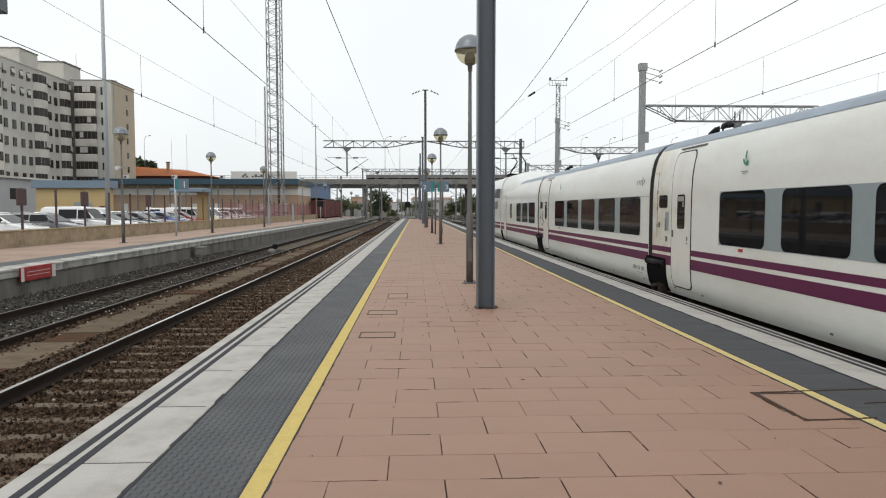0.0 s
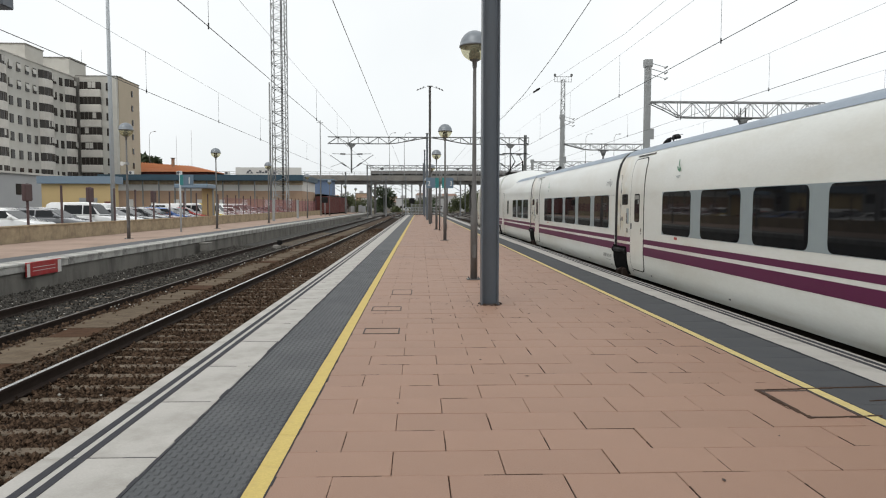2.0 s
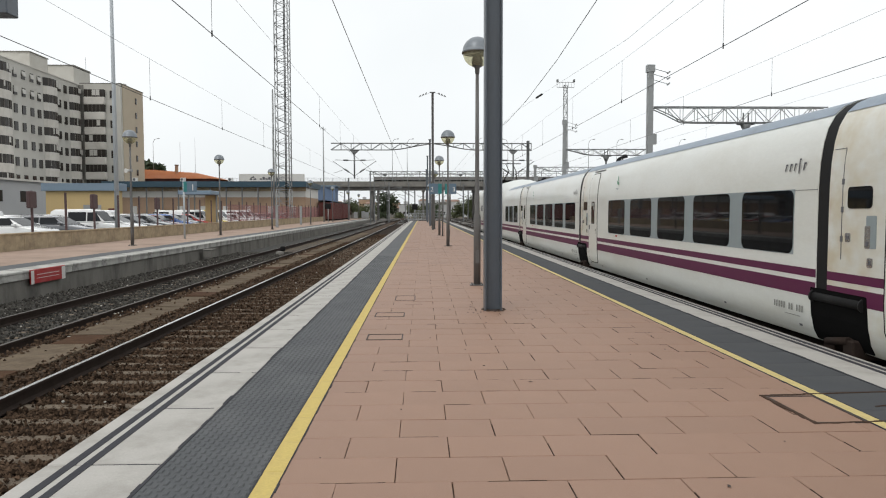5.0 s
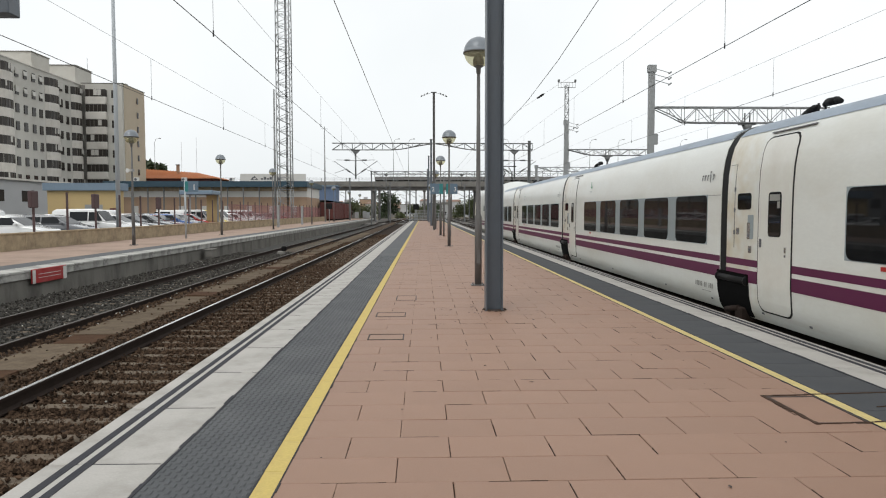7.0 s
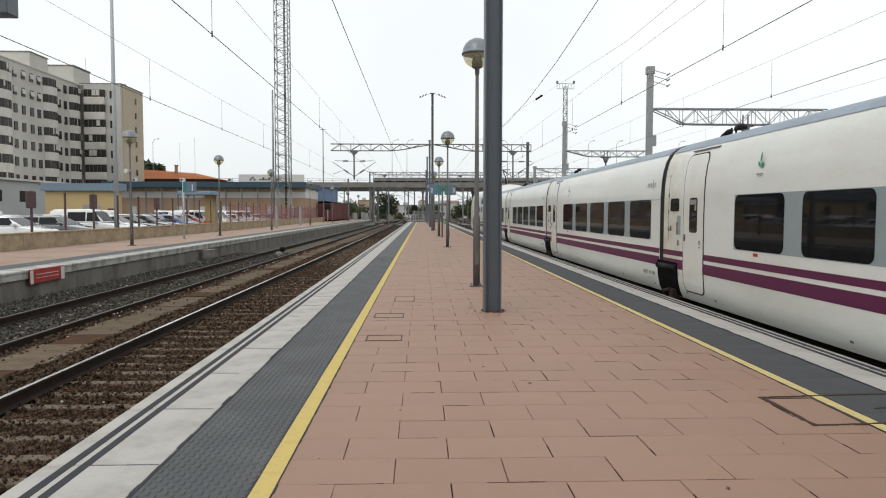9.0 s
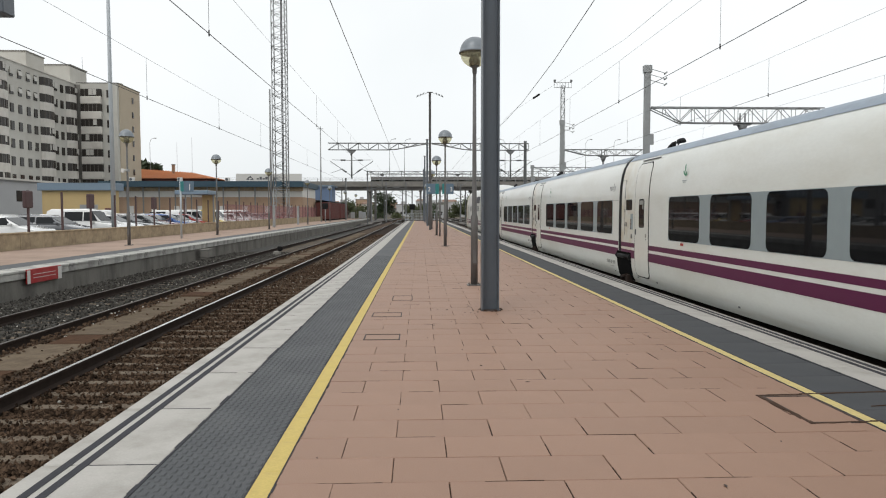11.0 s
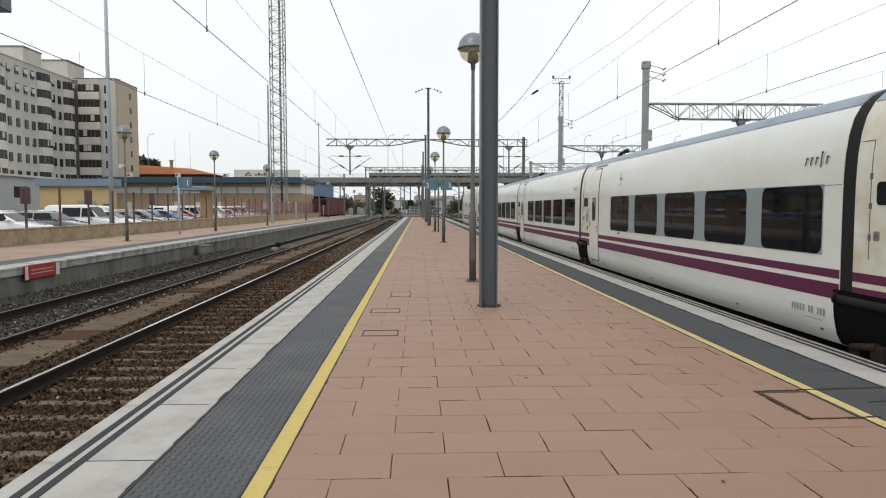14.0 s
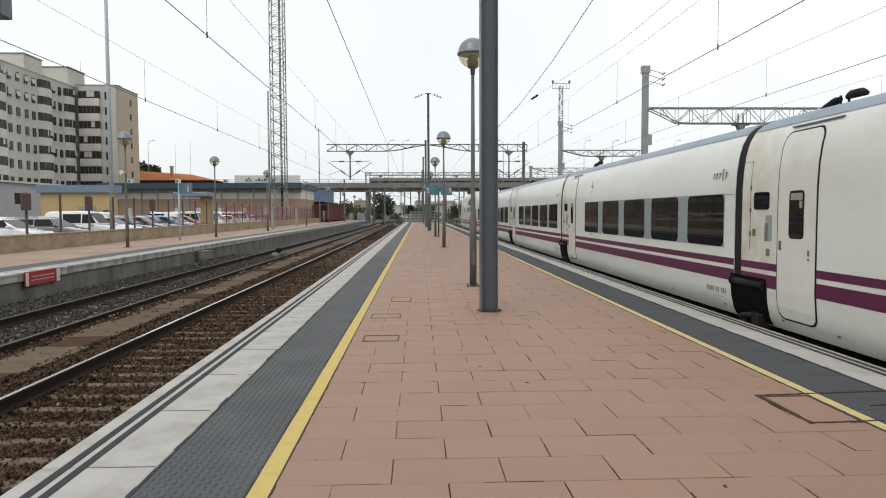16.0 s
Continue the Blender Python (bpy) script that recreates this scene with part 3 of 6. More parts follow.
stones("pale_stones", [(-4.8, -2.6, 4, 40, RAIL - 0.16, 45), (-10.6, -6.7, 8, 40, RAIL - 0.17, 190), (-6.75, -6.3, 6, 40, RAIL - 0.06, 90)], 0.019, M["sleeper_pale"], "scattered pale stones and paper scraps on the ballast", 12, DRIFT)
PLATFORM = island_platform()


def platform_end():
    """Pale tubular railing that closes the far end of the island platform."""
    g = thing("end_railing", "pale grey tubular railing across the platform end", "railing", pose(1.25, PLAT_END - 0.4, 0))
    for i in range(15):
        part("baluster", tb((-3.3 + i * 0.47, 0, 0), (-3.3 + i * 0.47, 0, 1.35), 0.035, seg=6), M["pale_pole"], g)
    for z in (0.25, 0.8, 1.35):
        part("rail_bar", tb((-3.3, 0, z), (3.28, 0, z), 0.035, seg=6), M["pale_pole"], g)
    for i, x in enumerate((-11.9, -12.8, -14.6)):
        c = thing("line_cabinet", "grey lineside equipment cabinet at the platform end", "cabinet", pose(x, 156.0 + i, FAR_Z), group="lineside cabinets")
        part("case", bx(-0.4, 0.4, -0.3, 0.3, 0, 1.5 + 0.2 * (i % 2), bevel=0.03), M["galv"], c)
        part("plinth", bx(-0.45, 0.45, -0.35, 0.35, 0, 0.12), M["concrete"], c)


platform_end()


def cable_trough():
    t = thing("cable_trough", "row of worn concrete trough slabs with rusty cover plates", "cable trough", pose(0, 0, RAIL - 0.1), kind="structure")
    rnd = random.Random(14)
    y = 5.0
    meshes = {}
    for w, l, key in ((0.86, 1.9, "slab"), (0.66, 0.85, "rust")):
        bm = bmesh.new()
        box(bm, -w / 2, w / 2, 0.02, l - 0.02, -0.06, 0.045)
        bmesh.ops.subdivide_edges(bm, edges=[e for e in bm.edges if abs(e.verts[0].co.y - e.verts[1].co.y) > 0.3], cuts=6)
        for v in bm.verts:
            v.co.x += rnd.uniform(-0.03, 0.03) if key == "slab" else 0
            v.co.z += rnd.uniform(-0.008, 0.004)
        me = bpy.data.meshes.new("trough_" + key)
        bm.to_mesh(me)
        bm.free()
        me.materials.append(M[key])
        meshes[key] = me
    plates = [9.9, 12.6, 19.0, 27.5, 36]
    while y < 70:
        hit = [p for p in plates if y <= p < y + 1.9]
        if hit:
            piece("cover_plate", meshes["rust"], t, pose(-5.95 + DRIFT * y + rnd.uniform(-0.04, 0.04), y, 0.008, 0, rnd.uniform(-1, 1), rnd.uniform(-2, 2)), "rusty steel cover plate")
            y += 0.87
            plates.remove(hit[0])
        else:
            piece("trough_slab", meshes["slab"], t, pose(-5.95 + DRIFT * y + rnd.uniform(-0.04, 0.04), y, rnd.uniform(-0.01, 0.01), rnd.uniform(-0.5, 0.5), rnd.uniform(-1.2, 1.2), rnd.uniform(-0.8, 0.8)))
            y += 1.92


cable_trough()


def far_platform():
    p = thing("side_platform", "side platform with concrete wall, pale edge and clay paving", "platform", kind="structure")
    part("platform_wall", bx(-16.9, FAR_X - 0.10, Y0, 160, -0.98, FAR_Z - 0.25), M["wall_side"], p)
    bm = bmesh.new()
    box(bm, FAR_X - 0.72, FAR_X, 0.01, 1.99, FAR_Z - 0.07, FAR_Z, bevel=0.012)
    box(bm, FAR_X - 0.62, FAR_X - 0.03, 0.01, 1.99, FAR_Z - 0.25, FAR_Z - 0.072, bevel=0.008)
    me = bpy.data.meshes.new("edge_slab")
    bm.to_mesh(me)
    bm.free()
    me.materials.append(M["kerb_side"])
    for i in range(93):
        piece("edge_slab", me, p, pose(0, Y0 + 2.0 * i, 0), "worn pale edge slab")
    part("tactile_strip", bx(FAR_X - 1.62, FAR_X - 0.723, Y0, 160, FAR_Z - 0.2, FAR_Z), M["tactile"], p)
    part("paving", bx(-16.9, FAR_X - 1.623, Y0, 160, FAR_Z - 0.2, FAR_Z), M["paving_side"], p, "reddish clay paving")
    w = thing("boundary_wall", "low ochre concrete wall along the car park", "wall", kind="structure")
    bm = bmesh.new()
    box(bm, -17.15, -16.9, 0.012, 3.988, -0.9, 0.73)
    box(bm, -17.19, -16.86, 0.012, 3.988, 0.732, 0.80, bevel=0.012)
    me = bpy.data.meshes.new("wall_panel")
    bm.to_mesh(me)
    bm.free()
    me.materials.append(M["tanwall"])
    for i in range(44):
        piece("wall_panel", me, w, pose(0, Y0 + 4.0 * i, 0))


far_platform()
cp = structure("car_park", bx(-60, -17.2, -26, 150, -0.975, 0.02), M["asphalt"], "grey asphalt of the station car park", "car park")

# ---- the train ----
L_COACH = 13.45
HALF = [(1.34, -0.03), (1.41, 0.10), (1.458, 0.32), (1.478, 0.6), (1.48, 1.0), (1.48, 1.6), (1.476, 2.0), (1.46, 2.3), (1.425, 2.55), (1.37, 2.75), (1.28, 2.91), (1.16, 3.02), (0.98, 3.10), (0.72, 3.165), (0.4, 3.21), (0.0, 3.23)]
HULL = [(-x, z) for x, z in HALF] + [(x, z) for x, z in HALF[-2::-1]]   # from the platform side's foot over the roof


def side_x(z):
    for (xa, za), (xb, zb) in zip(HALF, HALF[1:]):
        if za <= z <= zb:
            return xa + (xb - xa) * (z - za) / (zb - za)
    return 1.48


def skin(y0, y1, z0, z1, off=0.004, thick=0.02, nz=6, side=-1, r=0.0):
    """A curved plate on the coach's side; r rounds its corners."""
    bm = bmesh.new()
    zs = [z0 + (z1 - z0) * i / nz for i in range(nz + 1)]
    if r:
        zs = sorted({round(z0 + r * (1 - math.cos(a)), 4) for a in (0, 0.5, 1.0, 1.57)} | {round(z1 - r * (1 - math.cos(a)), 4) for a in (0, 0.5, 1.0, 1.57)} | {round(z0 + (z1 - z0) * i / 4, 4) for i in (1, 2, 3)} | {h for _, h in HALF if z0 + r < h < z1 - r})
    rows_ = []
    for z in zs:
        ins = 0.0
        if r:
            d = min(z - z0, z1 - z)
            if d < r:
                ins = r - math.sqrt(max(0, r * r - (r - d) ** 2))
        x = side * (side_x(z) + off)
        xi = side * (side_x(z) + off - thick)
        rows_.append([bm.verts.new(c) for c in ((xi, y0 + ins, z), (x, y0 + ins, z), (x, y1 - ins, z), (xi, y1 - ins, z))])
    for a, b in zip(rows_, rows_[1:]):
        for i in range(3):
            f = bm.faces.new((a[i], a[i + 1], b[i + 1], b[i]) if side > 0 else (b[i], b[i + 1], a[i + 1], a[i]))
            f.smooth = i == 1
    bm.faces.new(rows_[0][::-1] if side > 0 else rows_[0]), bm.faces.new(rows_[-1] if side > 0 else rows_[-1][::-1])
    sharpen(bm)
    return bm


def sharpen(bm, limit=0.6):
    """Marks the edges between strongly turned faces as sharp."""
    bm.normal_update()
    for e in bm.edges:
        if len(e.link_faces) == 2 and e.calc_face_angle(0) > limit:
            e.smooth = False


def hull(bm, y0, y1, grow=0.0, lift=None, steps=1, z_min=None):
    """The body shell between two stations, closed at both ends."""
    rings = []
    prof = [(x * (1 + grow), z) for x, z in HULL if z_min is None or z >= z_min]
    for i in range(steps + 1):
        y = y0 + (y1 - y0) * i / steps
        up = lift(i / steps) if lift else 0.0
        rings.append([bm.verts.new((x, y, z + (up * max(0, (z - 2.2)) / 1.06))) for x, z in prof])
    k = len(prof)
    for a, b in zip(rings, rings[1:]):
        for i in range(k):
            f = bm.faces.new((b[i], b[(i + 1) % k], a[(i + 1) % k], a[i]))
            f.smooth = True
    bm.faces.new(rings[0][::-1]), bm.faces.new(rings[-1])
    bmesh.ops.recalc_face_normals(bm, faces=bm.faces)
    sharpen(bm)


WINDOWS = [(0.70, 2.22), (2.67, 4.20), (4.64, 6.16), (6.58, 8.12), (8.59, 10.08)]   # from the coach's rear end
WINDOWS_WIDE = [(0.52, 2.05), (2.54, 4.08), (4.55, 6.07), (6.54, 8.04), (8.51, 10.04)]   # the third coach's wider spacing
STRIPES = [(0.547, 0.740), (0.806, 0.914)]


def on_side(bm, y, z, off=0.012, mirror=False):
    """Lettering turned to stand on the coach's platform side."""
    m = Matrix.Translation((-(side_x(z) + off), y, z)) @ Matrix(((0, 0, -1, 0), (-1, 0, 0, 0), (0, 1, 0, 0), (0, 0, 0, 1)))
    bmesh.ops.transform(bm, matrix=m, verts=bm.verts)
    return bm


def coach(windows=WINDOWS, length=L_COACH, ac=True):
    """A coach whose rear end is at y 0; the door is by its front end."""
    c = thing("train_coach", "white passenger coach with two purple stripes and dark windows", "train coach", group="coaches of the train")
    g = 0.125
    bm = bmesh.new()
    hull(bm, g, length - g)
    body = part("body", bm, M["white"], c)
    # roof skin
    bm = bmesh.new()
    prof = [(x * 1.004, z + 0.006) for x, z in HULL if z > 2.905]
    sweep(bm, prof, [(0, g + 0.01, 0), (0, length - g - 0.01, 0)], smooth=True)
    part("roof", bm, M["roof"], c, "blue-grey roof skin")
    for s in (-1, 1):
        part("window_band", skin(windows[0][0] - 0.02, windows[-1][1] + 0.03, 1.075, 1.975, 0.003, side=s), M["band"], c, "grey band between the windows")
        for a, b in windows:
            w = part("window", skin(a, b, 1.085, 1.965, 0.008, side=s, r=0.11), M["pane"], c, "smoked glass window")
    for z0, z1 in STRIPES:
        for s in (-1, 1):
            part("stripe", skin(g + 0.004, length - g - 0.004, z0, z1, 0.004, side=s, nz=3), M["purple"], c, "purple stripe")
    # bellows and the dark running gear below them at the front end
    bm = bmesh.new()
    hull(bm, length - g + 0.002, length + g - 0.002, grow=-0.006)
    part("bellows", bm, M["rubber"], c, "black rubber bellows between two coaches")
    d0, d1 = length - 2.165, length - 1.235
    # running-gear recess: a flush plate with the shade inside painted black
    part("gear_recess_plate", skin(length - 0.92, length + 0.24, -0.018, 0.672, 0.006, side=-1, nz=5, r=0.03), M["void"], c, "flush black plate for the shaded running-gear recess")
    bm = bmesh.new()
    tube(bm, (-1.455, length - 0.84, 0.56), (-1.455, length + 0.16, 0.56), 0.062, seg=12)
    for e in (-0.86, 0.16):
        tube(bm, (-1.455, length + e, 0.56), (-1.455, length + e + 0.03, 0.56), 0.085, seg=12)
    part("damper", bm, M["rubber"], c, "black damper cylinder")
    bm = bmesh.new()
    tube(bm, (-1.47, length - 0.15, 0.02), (-1.47, length - 0.60, 0.10), 0.05, seg=8)
    box(bm, -1.495, -1.1, length - 0.72, length - 0.50, -0.12, 0.12, bevel=0.02)
    box(bm, -1.49, -1.2, length - 0.30, length - 0.10, -0.16, 0.05, bevel=0.02)
    part("axle_gear", bm, M["rail"], c, "sooty brown axle guide under the recess")
    for xx in (-GAUGE / 2, GAUGE / 2):
        part("wheel", tb((xx - 0.06, length, RAIL + 0.42), (xx + 0.06, length, RAIL + 0.42), 0.42, seg=20), M["under"], c)
    # door
    dz0, dz1 = 0.165, 2.775
    part("door_seal", skin(d0 - 0.026, d1 + 0.026, dz0 - 0.024, dz1 + 0.024, 0.008, r=0.16, nz=12), M["rubber"], c)
    dr = part("door", skin(d0, d1, dz0, dz1, 0.012, r=0.15, nz=12), M["white_door"], c, "flush white plug door")
    part("door_window_seal", skin(length - 1.895, length - 1.525, 1.30, 1.96, 0.015, r=0.06), M["rubber"], dr)
    part("door_window", skin(length - 1.88, length - 1.54, 1.315, 1.945, 0.018, r=0.05), M["pane"], dr)
    part("door_notice", skin(length - 1.86, length - 1.57, 1.83, 1.925, 0.022, thick=0.006, r=0.01), M["letter_pale"], dr, "pale notice stuck on the door glass")
    part("door_notice", skin(length - 1.86, length - 1.79, 1.72, 1.82, 0.022, thick=0.006, r=0.01), M["letter_pale"], dr, "pale notice stuck on the door glass")
    part("door_handle", skin(d1 - 0.10, d1 - 0.06, 1.13, 1.26, 0.03, thick=0.03), M["letter"], dr)
    part("door_lock", skin(d0 + 0.12, d0 + 0.165, 1.08, 1.16, 0.02), M["chrome"], dr)
    part("door_lock", skin(d0 + 0.13, d0 + 0.16, 1.02, 1.05, 0.02), M["letter"], dr)
    part("rain_gutter", skin(d0 - 0.28, d1 - 0.05, 2.855, 2.872, 0.03, thick=0.04, nz=1), M["letter"], c)
    part("service_window", skin(length - 0.965, length - 0.51, 1.705, 1.965, 0.008, r=0.05), M["pane"], c)
    part("end_hatch", skin(length - 0.405, length - 0.398, 1.08, 2.44, 0.006, nz=6), M["letter"], c, "hatch joint")
    for z in (1.30, 1.66, 2.0):
        part("hatch_hinge", skin(length - 0.425, length - 0.385, z, z + 0.07, 0.01, thick=0.012, nz=1), M["letter"], c)
    part("end_hatch", skin(length - 0.40, length - 0.17, 2.44, 2.447, 0.006, nz=1), M["letter"], c, "hatch joint")
    part("control_placard", skin(length - 1.05, length - 0.87, 1.24, 1.62, 0.006, thick=0.008, r=0.02), M["band"], c, "grey placard behind the door controls")
    for yy, z0, z1 in ((length - 0.90, 1.24, 1.50), (length - 0.95, 1.02, 1.13), (length - 0.53, 1.30, 1.41)):
        part("control_panel", skin(yy - 0.05, yy + 0.05, z0, z1, 0.008, r=0.02), M["chrome"], c, "small door control box")
        part("control_button", skin(yy - 0.018, yy + 0.018, z0 + 0.03, z0 + 0.08, 0.014), M["letter"], c)
    # rear lettering, number bars, small hatches
    part("operator_mark", on_side(logo_bars(), 0.70, 2.23), M["letter"], c, "grey operator mark")
    for k in range(12):
        if k not in (5, 8):
            bm = bmesh.new()
            box(bm, -0.40 + k * 0.066, -0.37 + k * 0.066, -0.045, 0.045, 0, 0.002)
            part("number_bar", on_side(bm, 0.78, 0.345), M["letter_pale"], c)
    bm = bmesh.new()
    box(bm, -0.1, 0.3, -0.11, -0.10, 0, 0.002)
    part("number_underline", on_side(bm, 0.78, 0.345), M["letter_pale"], c)
    bm = bmesh.new()
    for a, b2, w, h, tilt in ((0.02, 0.10, 0.026, 0.085, -0.3), (0.045, -0.02, 0.032, 0.06, -0.8), (-0.045, 0.0, 0.03, 0.06, 0.7)):
        ring = [bm.verts.new((a + w * math.cos(t_) * math.cos(tilt) - h * math.sin(t_) * math.sin(tilt), b2 + w * math.cos(t_) * math.sin(tilt) + h * math.sin(t_) * math.cos(tilt), 0.002)) for t_ in [6.283 * i / 10 for i in range(10)]]
        bm.faces.new(ring)
    part("leaf_emblem", on_side(bm, length - 4.2, 2.42, 0.02), M["green"], c, "green leaf emblem")
    bm = bmesh.new()
    box(bm, -0.11, 0.11, -0.008, 0.008, 0, 0.002)
    box(bm, -0.07, 0.07, -0.035, -0.025, 0, 0.002)
    part("emblem_caption", on_side(bm, length - 4.2, 2.27, 0.02), M["band"], c)
    part("class_plate", skin(length - 4.2, length - 4.06, 1.0, 1.05, 0.008), M["redlight"], c, "small red plate")
    for yy in (0.55, 2.9, 7.0, length - 1.3, length - 2.6):
        part("jacking_mark", skin(yy - 0.03, yy + 0.03, 0.10, 0.13, 0.008, nz=1), M["letter"], c)
    part("body_seam", skin(g + 0.01, 0.70, 1.955, 1.961, 0.004, nz=1), M["letter"], c)
    if ac:
        for pts in (((length - 0.50, 3.21), (length - 0.64, 3.24), (length - 0.85, 3.295), (length - 0.97, 3.31)), ((length - 1.12, 3.31), (length - 1.22, 3.335), (length - 1.45, 3.33), (length - 1.56, 3.30))):
            bm = bmesh.new()
            for (ya, za), (yb, zb), ra, rb in zip(pts, pts[1:], (0.035, 0.06, 0.06), (0.06, 0.06, 0.035)):
                tube(bm, (-0.45, ya, za), (-0.45, yb, zb), ra, rb, seg=10)
            yy = pts[0][0] - 0.04 if pts[0][0] < length - 1 else pts[-1][0]
            tube(bm, (-0.45, yy, 3.2), (-0.45, yy, 3.36), 0.02, seg=6)
            part("roof_sleeve", bm, M["rubber"], c, "black roof cable sleeve")
    return c


def logo_bars():
    """The operator's mark as slanted plain bars."""
    bm = bmesh.new()
    for k, (h, d) in enumerate(((0.10, 0), (0.10, 0), (0.10, 0), (0.20, -0.04), (0.10, 0))):
        x = -0.26 + k * 0.115
        vs = [bm.verts.new(v) for v in ((x, d, 0.002), (x + 0.03, d, 0.002), (x + 0.065, d + h, 0.002), (x + 0.035, d + h, 0.002))]
        bm.faces.new(vs)
        vs = [bm.verts.new(v) for v in ((x + 0.03, d + h - 0.025, 0.002), (x + 0.085, d + h - 0.025, 0.002), (x + 0.09, d + h, 0.002), (x + 0.035, d + h, 0.002))]
        bm.faces.new(vs)
    return bm


FIRST = coach()
COACHES = [FIRST]
COACHES.append(copy_thing(FIRST, pose(0, 0, 0)))
COACHES.append(coach(WINDOWS_WIDE))
COACHES.append(coach(WINDOWS_WIDE[:4]))   # the last coach has a blank panel behind its door


def end_coach():
    """The coach behind the power car: three windows, and a cowl that rises to the power car's roof."""
    c = thing("end_coach", "white end coach with a raised roof cowl beside the power car", "train coach", group="coaches of the train")
    length = 12.2
    g = 0.16
    bm = bmesh.new()
    hull(bm, g, length - g, steps=1)
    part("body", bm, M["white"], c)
    bm = bmesh.new()
    hull(bm, 5.8, length - 0.2, grow=-0.02, lift=lambda s: 0.52 * min(1, s / 0.45) ** 0.8 if s > 0 else 0.02, steps=12, z_min=2.3)
    part("roof_cowl", bm, M["white"], c, "raised white roof cowl")
    bm = bmesh.new()
    prof = [(x * 1.004, z + 0.006) for x, z in HULL if z > 2.905]
    sweep(bm, prof, [(0, g + 0.01, 0), (0, 6.0, 0)], smooth=True)
    part("roof", bm, M["roof"], c)
    ws = [(0.8, 2.2), (2.7, 4.1), (4.6, 5.9)]
    for s in (-1, 1):
        part("window_band", skin(0.78, 5.93, 1.075, 1.975, 0.003, side=s), M["band"], c)
        for a, b in ws:
            part("window", skin(a, b, 1.085, 1.965, 0.008, side=s, r=0.11), M["pane"], c)
    part("window", skin(7.6, 8.1, 1.2, 1.965, 0.008, r=0.05), M["pane"], c, "narrow window")
    for z0, z1 in STRIPES:
        part("stripe", skin(g + 0.004, length - g - 0.004, z0, z1, 0.004, nz=3), M["purple"], c)
    bm = bmesh.new()
    hull(bm, length - g + 0.002, length + g - 0.002, grow=-0.04)
    part("bellows", bm, M["rubber"], c)
    # flush dark plate stands in for the shaded gear recess
    part("gear_recess_plate", skin(length - 1.0, length - 0.2, -0.015, 0.5, 0.006, nz=5), M["under"], c)
    part("door_seal", skin(length - 2.6, length - 1.7, 0.05, 2.4, 0.006, r=0.1, nz=8), M["rubber"], c)
    part("door", skin(length - 2.58, length - 1.72, 0.07, 2.38, 0.012, r=0.1, nz=8), M["white_door"], c)
    return c


def power_car():
    """The power car: high body, sloping streamlined nose at its front end."""
    c = thing("power_car", "white streamlined power car with a sloping nose", "locomotive", group="coaches of the train")
    length = 19.5
    bm = bmesh.new()
    hull(bm, 0.16, 14.5, lift=lambda s: 0.55, steps=1)
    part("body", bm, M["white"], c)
    bm = bmesh.new()
    rings = []
    for i in range(13):
        s = i / 12
        y = 14.48 + 5.0 * s
        k = 1 - 0.45 * s ** 2.2
        top = 1 - 0.62 * s ** 1.35
        rings.append([bm.verts.new((x * k, y, -0.02 + (z + 0.02 + 0.55 * max(0, z - 2.2) / 1.06) * top)) for x, z in HULL])
    kk = len(HULL)
    for a, b in zip(rings, rings[1:]):
        for i in range(kk):
            f = bm.faces.new((a[i], a[(i + 1) % kk], b[(i + 1) % kk], b[i]))
            f.smooth = True
    bm.faces.new(rings[0]), bm.faces.new(rings[-1][::-1])
    bmesh.ops.recalc_face_normals(bm, faces=bm.faces)
    part("nose", bm, M["white"], c, "long sloping white nose")
    for z0, z1 in STRIPES:
        part("stripe", skin(0.17, 14.4, z0, z1, 0.004, nz=3), M["purple"], c)
    for a in (1.4, 3.2, 5.0, 9.0):
        part("vent_grille", skin(a, a + 1.2, 1.7, 2.15, 0.006), M["letter"], c, "grey vent grille")
    part("cab_door_seal", skin(12.8, 13.6, 0.1, 2.3, 0.006, r=0.08, nz=8), M["rubber"], c)
    part("cab_door", skin(12.82, 13.58, 0.12, 2.28, 0.012, r=0.08, nz=8), M["white_door"], c)
    part("roof_stripe", skin(0.6, 1.5, 2.35, 2.9, 0.30, thick=0.34), M["letter"], c, "dark roof air intake")
    for yy in (3.0, 11.5):
        bm = bmesh.new()
        for dy in (-1.3, 1.3):
            tube(bm, (-1.2, yy + dy, RAIL + 0.46), (1.2, yy + dy, RAIL + 0.46), 0.45, seg=18)
        box(bm, -1.25, 1.25, yy - 1.9, yy + 1.9, RAIL + 0.3, RAIL + 0.75)
        part("bogie", bm, M["under"], c)
    bm = bmesh.new()
    base, knee, top = Vector((0, 3.2, 3.85)), Vector((0, 1.6, 4.55)), Vector((0, 3.4, 5.15))
    for s in (-0.25, 0.25):
        tube(bm, base + Vector((s * 2, 0, 0)), knee + Vector((s, 0, 0)), 0.04, seg=6)
        tube(bm, knee + Vector((s, 0, 0)), top + Vector((s, 0, 0)), 0.03, seg=6)
    tube(bm, top + Vector((-0.85, 0, 0.05)), top + Vector((0.85, 0, 0.05)), 0.035, seg=6)
    box(bm, -0.6, 0.6, 2.6, 3.8, 3.75, 3.9)
    part("pantograph", bm, M["under"], c, "raised pantograph")
    return c


END_COACH = end_coach()
POWER_CAR = power_car()

